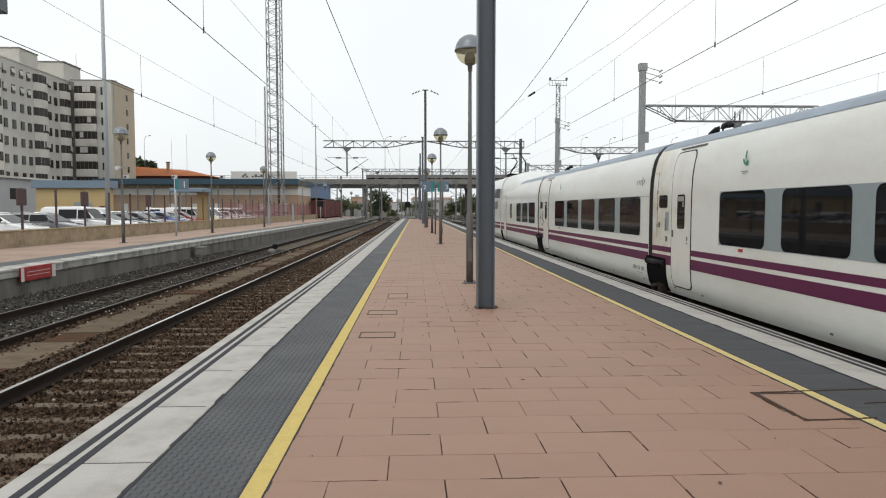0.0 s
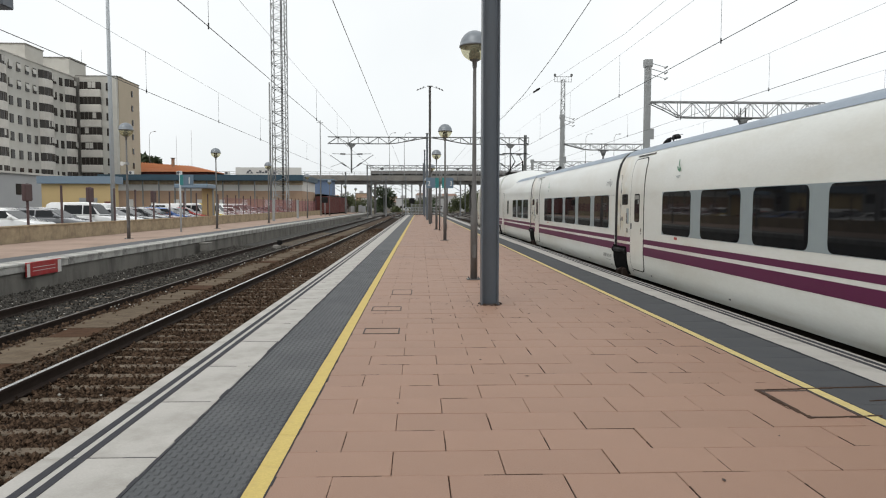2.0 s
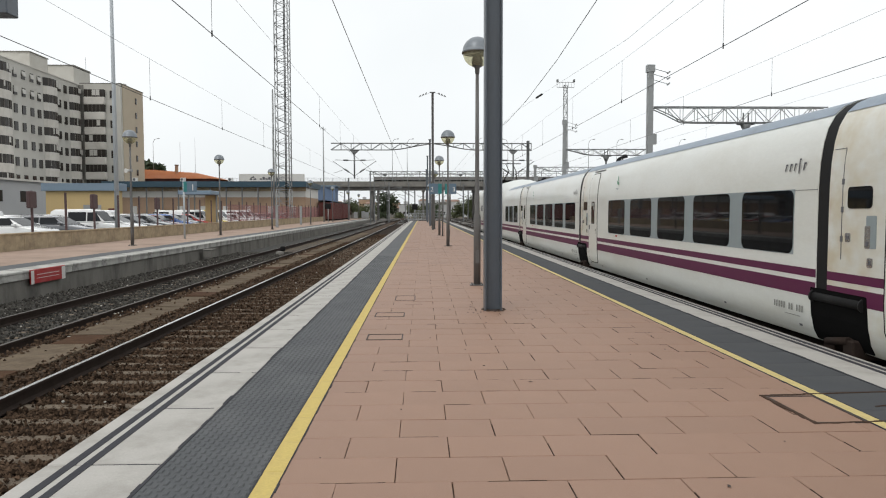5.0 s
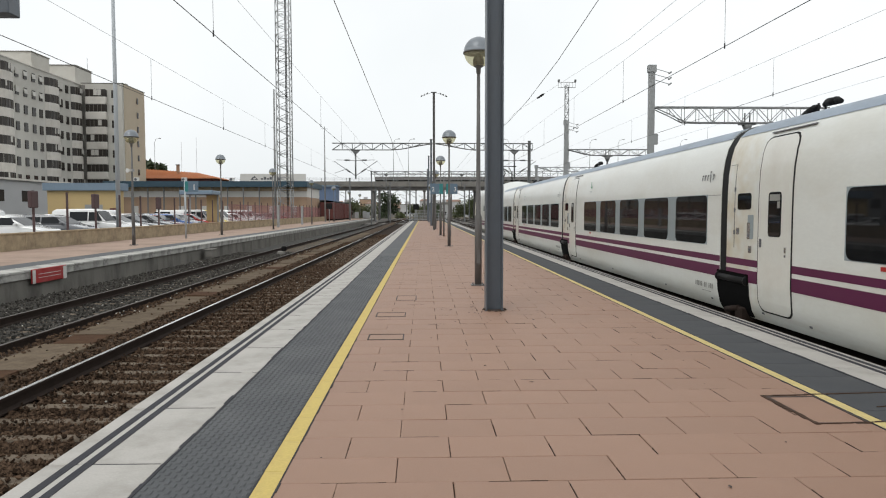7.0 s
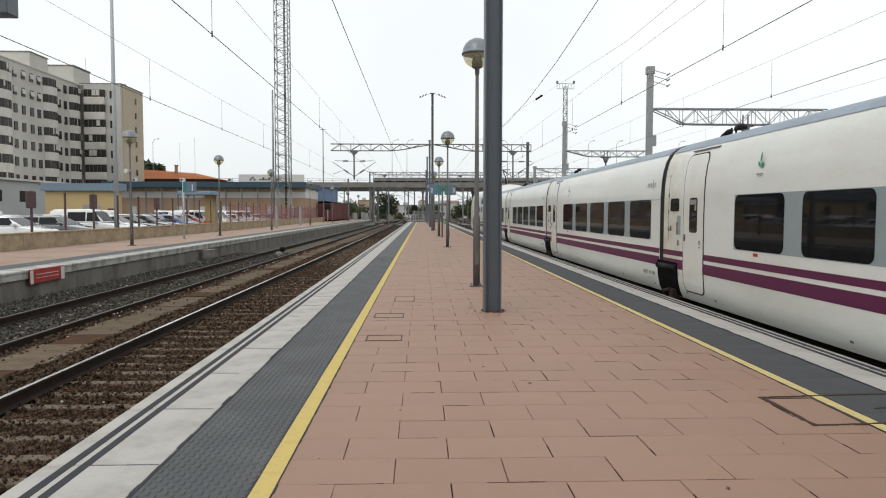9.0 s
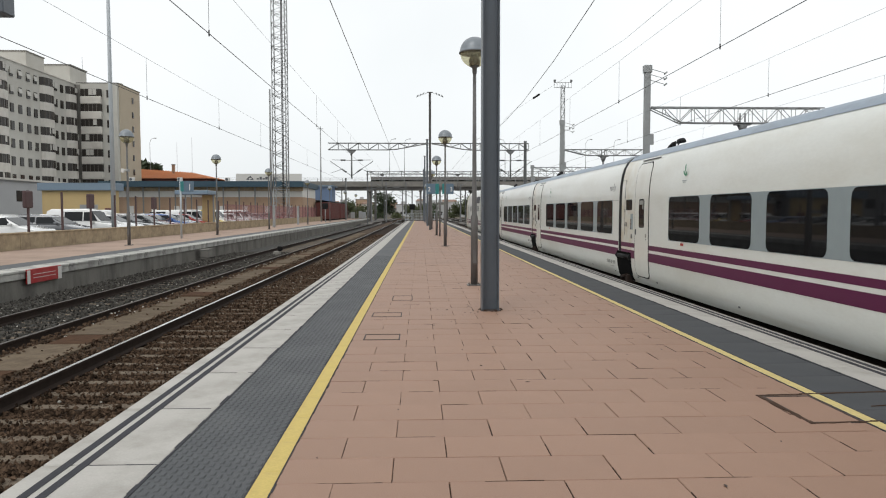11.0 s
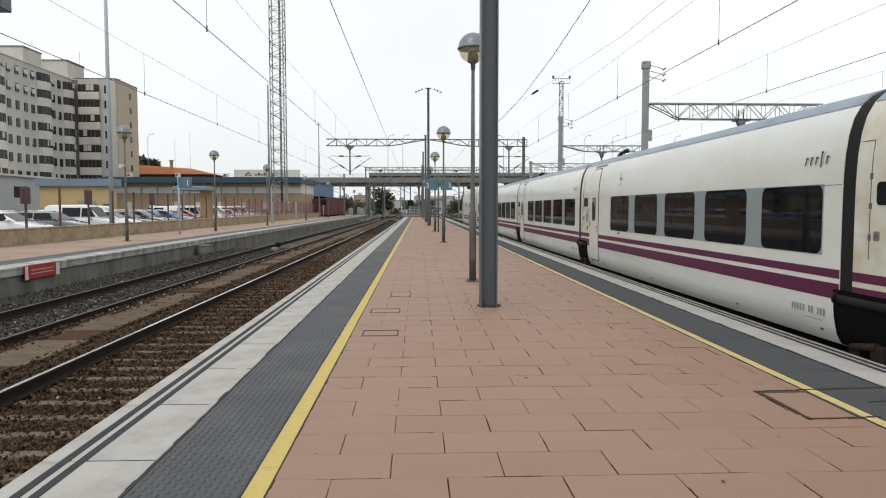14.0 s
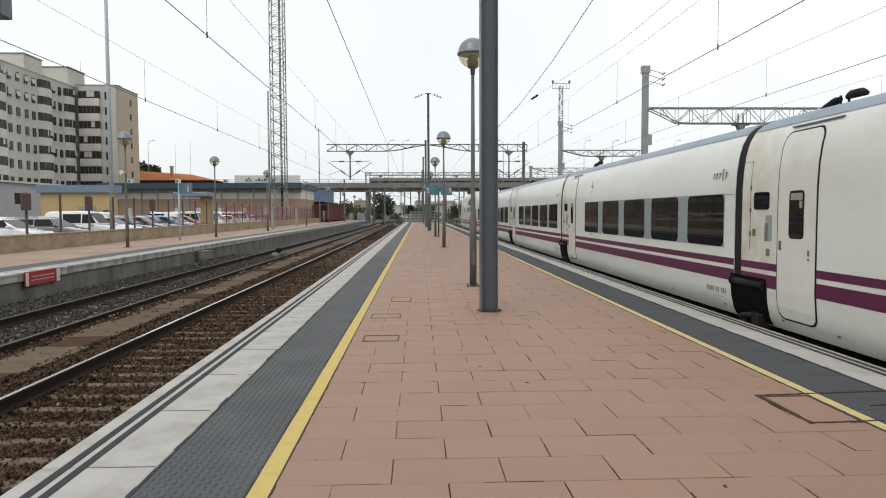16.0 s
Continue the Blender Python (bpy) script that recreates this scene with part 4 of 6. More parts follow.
# ---- lamps, masts and overhead line ----
def lamp_post(c):
    """A platform lamp: slim tapered post and a globe with a grey upper dome. Foot at 0, globe centre at c."""
    t = thing("platform_lamp", "slim grey platform lamp post with a globe lantern", "lamp post", group="platform lamps")
    bm = bmesh.new()
    box(bm, -0.16, 0.16, -0.16, 0.16, 0, 0.02)
    for a in (-0.11, 0.11):
        for b in (-0.11, 0.11):
            tube(bm, (a, b, 0.018), (a, b, 0.05), 0.014, seg=6)
    part("base_plate", bm, M["lamp_post"], t)
    bm = bmesh.new()
    lathe(bm, [(0.08, 0.02), (0.08, 1.55), (0.056, 1.62), (0.046, 3.0), (0.038, c - 0.44)], seg=14)
    part("post", bm, M["lamp_post"], t)
    part("inspection_door", bx(-0.04, 0.04, -0.09, -0.078, 0.5, 0.8), M["lamp_post"], t)
    bm = bmesh.new()
    lathe(bm, [(0.038, c - 0.48), (0.05, c - 0.45), (0.055, c - 0.34), (0.11, c - 0.31), (0.12, c - 0.27)], seg=14)
    part("collar", bm, M["lamp_post"], t)
    R = 0.325
    bm = bmesh.new()
    lathe(bm, [(R * math.cos(a), c + R * math.sin(a)) for a in np.linspace(-1.2, -0.02, 8)], seg=24)
    part("globe", bm, M["globe"], t, "yellowed translucent lower globe")
    bm = bmesh.new()
    lathe(bm, [(0.12, c - 0.28), (0.125, c - 0.16), (0.085, c - 0.06), (0.055, c - 0.035), (0.0, c - 0.03)], seg=12)
    part("lamp_holder", bm, M["lamp_post"], t)
    bm = bmesh.new()
    lathe(bm, [(R + 0.018, c - 0.005), (R + 0.02, c + 0.015)] + [((R + 0.008) * math.cos(a), c + 0.01 + (R + 0.008) * math.sin(a)) for a in np.linspace(0.03, 1.5, 9)], seg=24)
    part("dome", bm, M["globe_top"], t, "grey metal upper dome")
    bm = bmesh.new()
    lathe(bm, [(R - 0.01, c - 0.022), (R + 0.024, c - 0.022), (R + 0.024, c - 0.002), (R - 0.01, c - 0.002)], seg=24)
    part("rim", bm, M["lamp_post"], t, "dark rim between globe and dome")
    return t


LAMP = lamp_post(5.23)
LAMP.matrix_basis = pose(1.30, 15.6, 0)
for x, y in [(1.36, 33.2), (1.38, 48.4), (1.40, 65.5), (1.4, 82), (1.4, 99)]:
    copy_thing(LAMP, pose(x, y, 0, 0, 0, (y * 37) % 90))
LAMP_SIDE = lamp_post(5.20)
LAMP_SIDE.matrix_basis = pose(-13.86, 33.7, FAR_Z)
for x, y in ((-13.77, 48.1), (-13.47, 63.4), (-13.68, 87.0), (-13.57, 108.2), (-13.57, 131.5), (-13.52, 153.8)):
    copy_thing(LAMP_SIDE, pose(x, y, FAR_Z, 0, 0, (y * 37) % 90))


def h_column(bm, w, d, z0, z1, t=0.02):
    """A steel H section standing upright, flanges facing along x."""
    a, b, c = w / 2, d / 2, t / 2
    out = [(-a, -b), (-a + t, -b), (-a + t, -c), (a - t, -c), (a - t, -b), (a, -b), (a, b), (a - t, b), (a - t, c), (-a + t, c), (-a + t, b), (-a, b)]
    lo, hi = [bm.verts.new((x, y, z0)) for x, y in out], [bm.verts.new((x, y, z1)) for x, y in out]
    for i in range(12):
        bm.faces.new((lo[i], lo[(i + 1) % 12], hi[(i + 1) % 12], hi[i]))
    bm.faces.new(lo[::-1]), bm.faces.new(hi)


def truss(bm, x0, x1, z0, z1, d=0.35, taper0=0.0, taper1=0.0, step=1.0, r=0.03):
    """A lattice beam along x; taper: over how many metres its lower chord rises to the upper one."""
    def low(x):
        k = 1.0
        if taper0:
            k = min(k, (x - x0) / taper0)
        if taper1:
            k = min(k, (x1 - x) / taper1)
        return z1 - (z1 - z0) * max(0.06, k)
    n = max(2, round((x1 - x0) / step))
    xs = [x0 + (x1 - x0) * i / n for i in range(n + 1)]
    for y in (-d / 2, d / 2):
        box(bm, x0, x1, y - r, y + r, z1 - r, z1 + r)
        for i, (a, b) in enumerate(zip(xs, xs[1:])):
            tube(bm, (a, y, low(a)), (b, y, low(b)), r, seg=4)
            if i % 2:
                tube(bm, (a, y, z1), (b, y, low(b)), r * 0.7, seg=4)
            else:
                tube(bm, (a, y, low(a)), (b, y, z1), r * 0.7, seg=4)
            tube(bm, (b, y, low(b)), (b, y, z1), r * 0.6, seg=4)
    for i, (a, b) in enumerate(zip(xs, xs[1:])):
        s = 1 if i % 2 else -1
        tube(bm, (a, -s * d / 2, z1), (b, s * d / 2, z1), r * 0.6, seg=4)


def dropper_bracket(g, x, z_beam):
    """Drop tube under a beam with its two registration arms."""
    bm = bmesh.new()
    vs = [bm.verts.new((x + a, b, z_beam + c)) for c, s in ((0, 1), (-0.35, 0.25)) for a, b in ((-0.45 * s, -0.15), (0.45 * s, -0.15), (0.45 * s, 0.15), (-0.45 * s, 0.15))]
    for q in ((0, 1, 2, 3), (7, 6, 5, 4), (0, 4, 5, 1), (1, 5, 6, 2), (2, 6, 7, 3), (3, 7, 4, 0)):
        bm.faces.new([vs[i] for i in q])
    tube(bm, (x, 0, z_beam - 0.3), (x, 0, z_beam - 2.6), 0.07, seg=8)
    part("drop_tube", bm, M["galv_d"], g)
    for s in (-1, 1):
        bm = bmesh.new()
        tube(bm, (x, 0, z_beam - 0.95), (x + s * 1.75, 0, z_beam - 0.9), 0.025, seg=6)
        tube(bm, (x, 0, z_beam - 2.35), (x + s * 1.95, 0, z_beam - 1.0), 0.03, seg=6)
        tube(bm, (x + s * 0.55, 0, z_beam - 0.93), (x + s * 1.0, 0, z_beam - 0.92), 0.07, seg=8)
        tube(bm, (x + s * 0.5, 0, z_beam - 2.0), (x + s * 0.9, 0, z_beam - 1.72), 0.07, seg=8)
        tube(bm, (x + s * 0.9, 0, z_beam - 1.75), (x + s * 1.9, 0, z_beam - 2.1), 0.02, seg=6)
        part("registration_arm", bm, M["galv_d"], g)


def mast_near():
    g = thing("catenary_mast", "tall grey steel H-section mast standing on the paving", "mast", pose(1.238, 11.67, 0))
    bm = bmesh.new()
    h_column(bm, 0.288, 0.31, 0.0, 9.0, 0.022)
    part("column", bm, M["steel"], g)
    bm = bmesh.new()
    rnd = random.Random(41)
    for _ in range(46):
        a = rnd.uniform(0, 6.283)
        x, y = 0.17 * math.cos(a) + rnd.uniform(-0.03, 0.05), 0.19 * math.sin(a) + rnd.uniform(-0.05, 0.03)
        h = rnd.uniform(0.004, 0.016)
        box(bm, x - 0.012, x + rnd.uniform(0.008, 0.03), y - 0.01, y + rnd.uniform(0.008, 0.03), 0.001, h)
    part("foot_rubble", bm, M["joint"], g, "crumbled dark mortar at the foot")
    part("foot_mortar", bx(-0.165, 0.165, -0.18, 0.18, 0.001, 0.009), M["hatchiron"], g)


def gantry():
    g = thing("catenary_gantry", "galvanised lattice gantry carrying the overhead wires on a centre mast", "gantry", pose(0, 63, 0))
    bm = bmesh.new()
    h_column(bm, 0.21, 0.24, 0, 12.4)
    bmesh.ops.translate(bm, vec=(1.2, 0, 0), verts=bm.verts)
    part("column", bm, M["lamp_post"], g)
    bm = bmesh.new()
    tube(bm, (-0.05, 0, 12.0), (1.1, 0, 12.45), 0.012, seg=5)
    tube(bm, (2.45, 0, 12.0), (1.3, 0, 12.45), 0.012, seg=5)
    box(bm, 0.95, 1.45, -0.1, 0.1, 12.4, 12.47)
    part("top_arm", bm, M["galv_d"], g, "short cross arms")
    for s in (-1, 1):
        for a in (0.52, 0.78, 1.04):
            part("insulator", tb((1.2 + s * a, 0, 12.62 - 0.42 * a), (1.2 + s * (a + 0.14), 0, 12.55 - 0.42 * a - 0.06), 0.05, seg=6), M["galv_d"], g, "small grey insulator")
    bm = bmesh.new()
    truss(bm, -8.0, 1.06, 7.25, 7.85, taper1=3.2, step=0.9)
    part("beam", bm, M["galv_d"], g, "lattice beam")
    bm = bmesh.new()
    truss(bm, 1.34, 10.2, 7.25, 7.85, taper0=3.2, step=0.9)
    part("beam", bm, M["galv_d"], g, "lattice beam")
    bm = bmesh.new()
    h_column(bm, 0.24, 0.24, RAIL - 0.5, 8.1)
    bmesh.ops.translate(bm, vec=(9.9, 0, 0), verts=bm.verts)
    part("side_column", bm, M["galv_d"], g)
    dropper_bracket(g, -5.9, 7.25)
    dropper_bracket(g, 8.55, 7.25)


def gantry_far():
    g = thing("catenary_gantry", "distant galvanised lattice gantry across the tracks", "gantry", pose(0, 118, 0))
    bm = bmesh.new()
    truss(bm, -8.6, 14, 8.0, 8.5, step=1.2, r=0.035)
    part("beam", bm, M["galv_d"], g)
    for x in (-8.4, 1.4, 13.8):
        bm = bmesh.new()
        h_column(bm, 0.2, 0.2, RAIL - 0.5, 8.6)
        bmesh.ops.translate(bm, vec=(x, 0, 0), verts=bm.verts)
        part("column", bm, M["galv_d"], g)
    dropper_bracket(g, -5.9, 8.0)
    dropper_bracket(g, 7.0, 8.0)


def yard_mast(x, y, top, x1, za, zb, taper, drop):
    g = thing("yard_mast", "grey lattice-arm mast over the yard tracks", "mast", pose(x, y, 0), group="yard masts")
    bm = bmesh.new()
    box(bm, -0.17, 0.17, -0.17, 0.17, -0.98, top)
    box(bm, -0.24, 0.24, -0.2, 0.2, top - 0.45, top)
    box(bm, 0.17, 0.42, -0.12, 0.12, za - 1.35, za - 0.7)
    part("column", bm, M["galv"], g)
    bm = bmesh.new()
    truss(bm, 0.17, x1 - x, za, zb, d=0.5, taper0=taper, step=0.95, r=0.036)
    part("arm", bm, M["galv"], g, "long lattice arm")
    bm = bmesh.new()
    for dz in (0.1, 0.45, 0.8):
        tube(bm, (0.2, 0, top - 0.1 - dz), (1.1, 0, top - 0.35 - dz * 1.0), 0.022, seg=5)
        tube(bm, (1.05, -0.05, top - 0.42 - dz), (1.25, 0.05, top - 0.28 - dz), 0.05, seg=6)
    part("insulator", bm, M["galv"], g)
    if drop:
        bm = bmesh.new()
        tube(bm, (drop - x, 0, za - 0.1), (drop - x, 0, za - 2.0), 0.09, seg=8)
        box(bm, drop - x - 0.5, drop - x + 0.5, -0.2, 0.2, za - 0.12, za)
        tube(bm, (drop - x, 0, za - 0.12), (drop - x, 0, za - 0.62), 0.34, 0.12, seg=8)
        for e in (-0.16, 0.16):
            tube(bm, (drop - x + e, 0, za), (drop - x + e, 0, za + 0.62), 0.05, seg=6)
        part("drop_tube", bm, M["galv_d"], g)


mast_near()
gantry()
gantry_far()
yard_mast(14.4, 43, 10.75, 25.6, 7.2, 8.15, 1.9, 20.5)
yard_mast(14.75, 70, 10.9, 23.0, 7.35, 7.95, 2.2, 19.0)
yard_mast(16.6, 99, 8.3, 27.0, 7.4, 8.0, 2.0, 0)


def light_tower(x, y, top, w, name, label):
    """A square lattice tower with floodlights on top."""
    g = thing(name, label, "tower", pose(x, y, 0))
    bm = bmesh.new()
    n = int(top / (w * 1.1))
    for sx in (-1, 1):
        for sy in (-1, 1):
            tube(bm, (sx * w / 2, sy * w / 2, -0.98), (sx * w * 0.35, sy * w * 0.35, top), 0.05, seg=5)
    for i in range(n):
        za, zb = top * i / n, top * (i + 1) / n
        wa, wb = w * (0.5 - 0.15 * i / n), w * (0.5 - 0.15 * (i + 1) / n)
        s = 1 if i % 2 else -1
        for k in (-1, 1):
            tube(bm, (-s * wa, k * wa, za), (s * wb, k * wb, zb), 0.04, seg=4)
            tube(bm, (k * wa, -s * wa, za), (k * wb, s * wb, zb), 0.04, seg=4)
            tube(bm, (-wb, k * wb, zb), (wb, k * wb, zb), 0.035, seg=4)
    part("lattice", bm, M["galv"], g)
    bm = bmesh.new()
    for z in (top - 0.5, top + 0.6):
        box(bm, -1.9, 1.9, -0.05, 0.05, z, z + 0.1)
    for i in range(7):
        box(bm, -1.9 + i * 0.62, -1.84 + i * 0.62, -0.05, 0.05, top - 0.4, top + 0.6)
    part("head_frame", bm, M["galv"], g, "railed head platform")
    for k in (-1.8, 1.8):
        part("floodlight", bx(k - 0.22, k + 0.22, -0.3, 0.1, top + 0.7, top + 1.25, bevel=0.05), M["galv_d"], g)


light_tower(31.7, 150, 28.9, 1.05, "floodlight_tower", "slim lattice floodlight tower behind the yard")


def telecom_mast():
    """The square lattice mast behind the car park wall, with cables inside and a white post beside it."""
    g = thing("telecom_mast", "tall square galvanised lattice telecom mast with black cables", "mast", pose(-17.9, 92, 0))
    w, top = 0.86, 46
    for k, (z0, z1, mt) in enumerate(((0.0, 4.6, "galv"), (4.6, 20, "galv"), (20, 32, "galv"), (32, top, "galv"))):
        bm = bmesh.new()
        for sx in (-1, 1):
            for sy in (-1, 1):
                tube(bm, (sx * w, sy * w, z0), (sx * w, sy * w, z1), 0.065, seg=6)
        n = max(1, round((z1 - z0) / 1.5))
        for i in range(n):
            za, zb = z0 + (z1 - z0) * i / n, z0 + (z1 - z0) * (i + 1) / n
            zm = (za + zb) / 2
            for s in (-1, 1):
                for a, b in (((-w, s * w), (w, s * w)), ((s * w, -w), (s * w, w))):
                    tube(bm, (*a, za), (*b, zm), 0.03, seg=4)
                    tube(bm, (*b, zm), (*a, zb), 0.03, seg=4)
                    tube(bm, (*a, zb), (*b, zb), 0.028, seg=4)
        part("lattice_section", bm, M[mt], g)
    for dx in (0.36, 0.50):
        part("feeder_cable", tb((dx, -w + 0.12, 0), (dx, -w + 0.12, top), 0.055, seg=6), M["rubber"], g, "black feeder cable")
    bm = bmesh.new()
    tube(bm, (-w - 0.35, -0.6, -0.3), (-w - 0.35, -0.6, 17.6), 0.16, 0.10, seg=8)
    part("side_post", bm, M["galv"], g)


telecom_mast()


def tall_pole():
    g = thing("light_column", "tall tapered grey light column behind the wall", "light column", pose(-17.75, 41.1, 0))
    part("shaft", tb((0, 0, 0), (0, 0, 18), 0.14, 0.08, seg=12), M["pale_pole"], g)
    part("base_plate", bx(-0.25, 0.25, -0.25, 0.25, 0.02, 0.06), M["galv"], g)
    part("head", bx(-0.8, 0.8, -0.15, 0.15, 18, 18.3), M["galv"], g)
    g = thing("line_pole", "thin grey pole by the side platform", "pole", pose(-15.06, 109.2, 0))
    part("shaft", tb((0, 0, FAR_Z), (0, 0, 14.95), 0.12, 0.07, seg=8), M["galv"], g)
    bm = bmesh.new()
    tube(bm, (-0.5, 0, 14.6), (0.5, 0, 14.6), 0.04, seg=5)
    part("cross_arm", bm, M["galv"], g)
    g = thing("loudspeaker_post", "tall post with a grey cabinet on its bracket", "post", pose(-13.4, 21.1, FAR_Z))
    part("shaft", tb((0, 0, 0), (0, 0, 7.9), 0.09, 0.07, seg=8), M["galv"], g)
    part("bracket", bx(0, 1.0, -0.04, 0.04, 7.75, 7.85), M["galv"], g)
    part("cabinet", bx(0.75, 1.42, -0.3, 0.3, 7.40, 8.2, bevel=0.03), M["steel"], g, "grey cabinet")


tall_pole()


def overhead_line(x, contact, carrier, ys, name="overhead_wire", stagger=0.0):
    """A contact wire with its carrier and droppers."""
    g = thing("overhead_wire", "dark overhead contact wire with carrier and droppers", "overhead wire", group="overhead wires")
    part("contact_wire", tb((x, -24, contact), (x, 225, contact), 0.0085, seg=5), M["wire"], g)
    part("carrier_wire", tb((x, -24, carrier), (x, 225, carrier), 0.0042, seg=5), M["wire_pale"], g)
    for y in ys:
        bm = bmesh.new()
        tube(bm, (x, y, contact - 0.03), (x, y, carrier), 0.0045, seg=4)
        tube(bm, (x, y, contact - 0.05), (x, y, contact + 0.07), 0.016, seg=5)
        part("dropper", bm, M["wire"], g)


H = EYE[2]
overhead_line(-7.7, H + 3.24, H + 4.37, [5.7, 12.9, 20.2, 27.4, 34.6, 41.8, 49, 56.2])
overhead_line(-4.07, H + 3.49, H + 4.70, [6.6, 13.9, 21.2, 28.5, 35.8, 43])
overhead_line(6.66, H + 3.60, H + 4.93, [7.8, 15.1, 22.7, 30, 37.3, 44.6])
overhead_line(10.95, H + 3.61, H + 4.74, [6.9, 14.1, 21.3, 28.5, 35.7])
overhead_line(15.4, H + 3.6, H + 4.47, [8, 15.2, 22.4, 29.6, 36.8])
def feeder(x, z_of, r, m):
    g = thing("feeder_wire", "dark feeder wire strung beside the gantries", "feeder wire", group="overhead wires")
    bm = bmesh.new()
    ys = [-24, -6, 4, 12, 20, 28, 36, 44, 52, 60, 63]
    for a, b in zip(ys, ys[1:]):
        tube(bm, (x, a, z_of(a)), (x, b, z_of(b)), r, seg=5, cap=False)
    tube(bm, (x, 63, z_of(63)), (x, 225, z_of(63)), r, seg=5)
    part("wire", bm, m, g)
    return g


feeder(-2.48, lambda y: H + 6.06, 0.013, M["wire"])
g = feeder(5.55, lambda y: H + 5.65 + 0.0022 * (y - 42) ** 2, 0.013, M["wire"])
g = feeder(6.0, lambda y: H + 4.95 + min(1.3, max(0, 0.055 * (y - 20))), 0.0045, M["wire_pale"])
part("insulator", tb((6.0, 33.9, H + 5.7145), (6.0, 35.5, H + 5.8025), 0.05, seg=8), M["rubber"], g, "black insulator string")
for y, top in ((80, 9.9), (105, 10.0), (122, 9.0)):
    g = thing("line_pole", "thin dark line pole standing on the platform", "pole", pose(1.2, y, 0), group="line poles")
    part("shaft", bx(-0.11, 0.11, -0.11, 0.11, 0, top), M["steel"], g)
    part("cap", bx(-0.16, 0.16, -0.16, 0.16, top, top + 0.1), M["galv_d"], g)
g = thing("end_fence", "pale grey mesh fence closing the platform end", "fence", pose(0, 123.4, 0))
for x in (-1.0, -0.2, 0.6, 1.4, 2.2):
    part("post", bx(x - 0.04, x + 0.04, -0.04, 0.04, 0, 1.9), M["galv"], g)
bm = bmesh.new()
for i in range(33):
    box(bm, -1.0 + i * 0.1 - 0.012, -1.0 + i * 0.1 + 0.012, -0.012, 0.012, 0.1, 1.85)
for z in (0.15, 1.0, 1.85):
    box(bm, -1.0, 2.2, -0.02, 0.02, z - 0.025, z + 0.025)
part("mesh_bars", bm, M["galv"], g)["kind"] = "stuff"


# ---- signs and small platform things ----
def sign_plate(t, name, x0, x1, z0, z1, m, y=0.0, th=0.03):
    return part(name, bx(x0, x1, y - th, y + th, z0, z1, bevel=0.01), m, t)


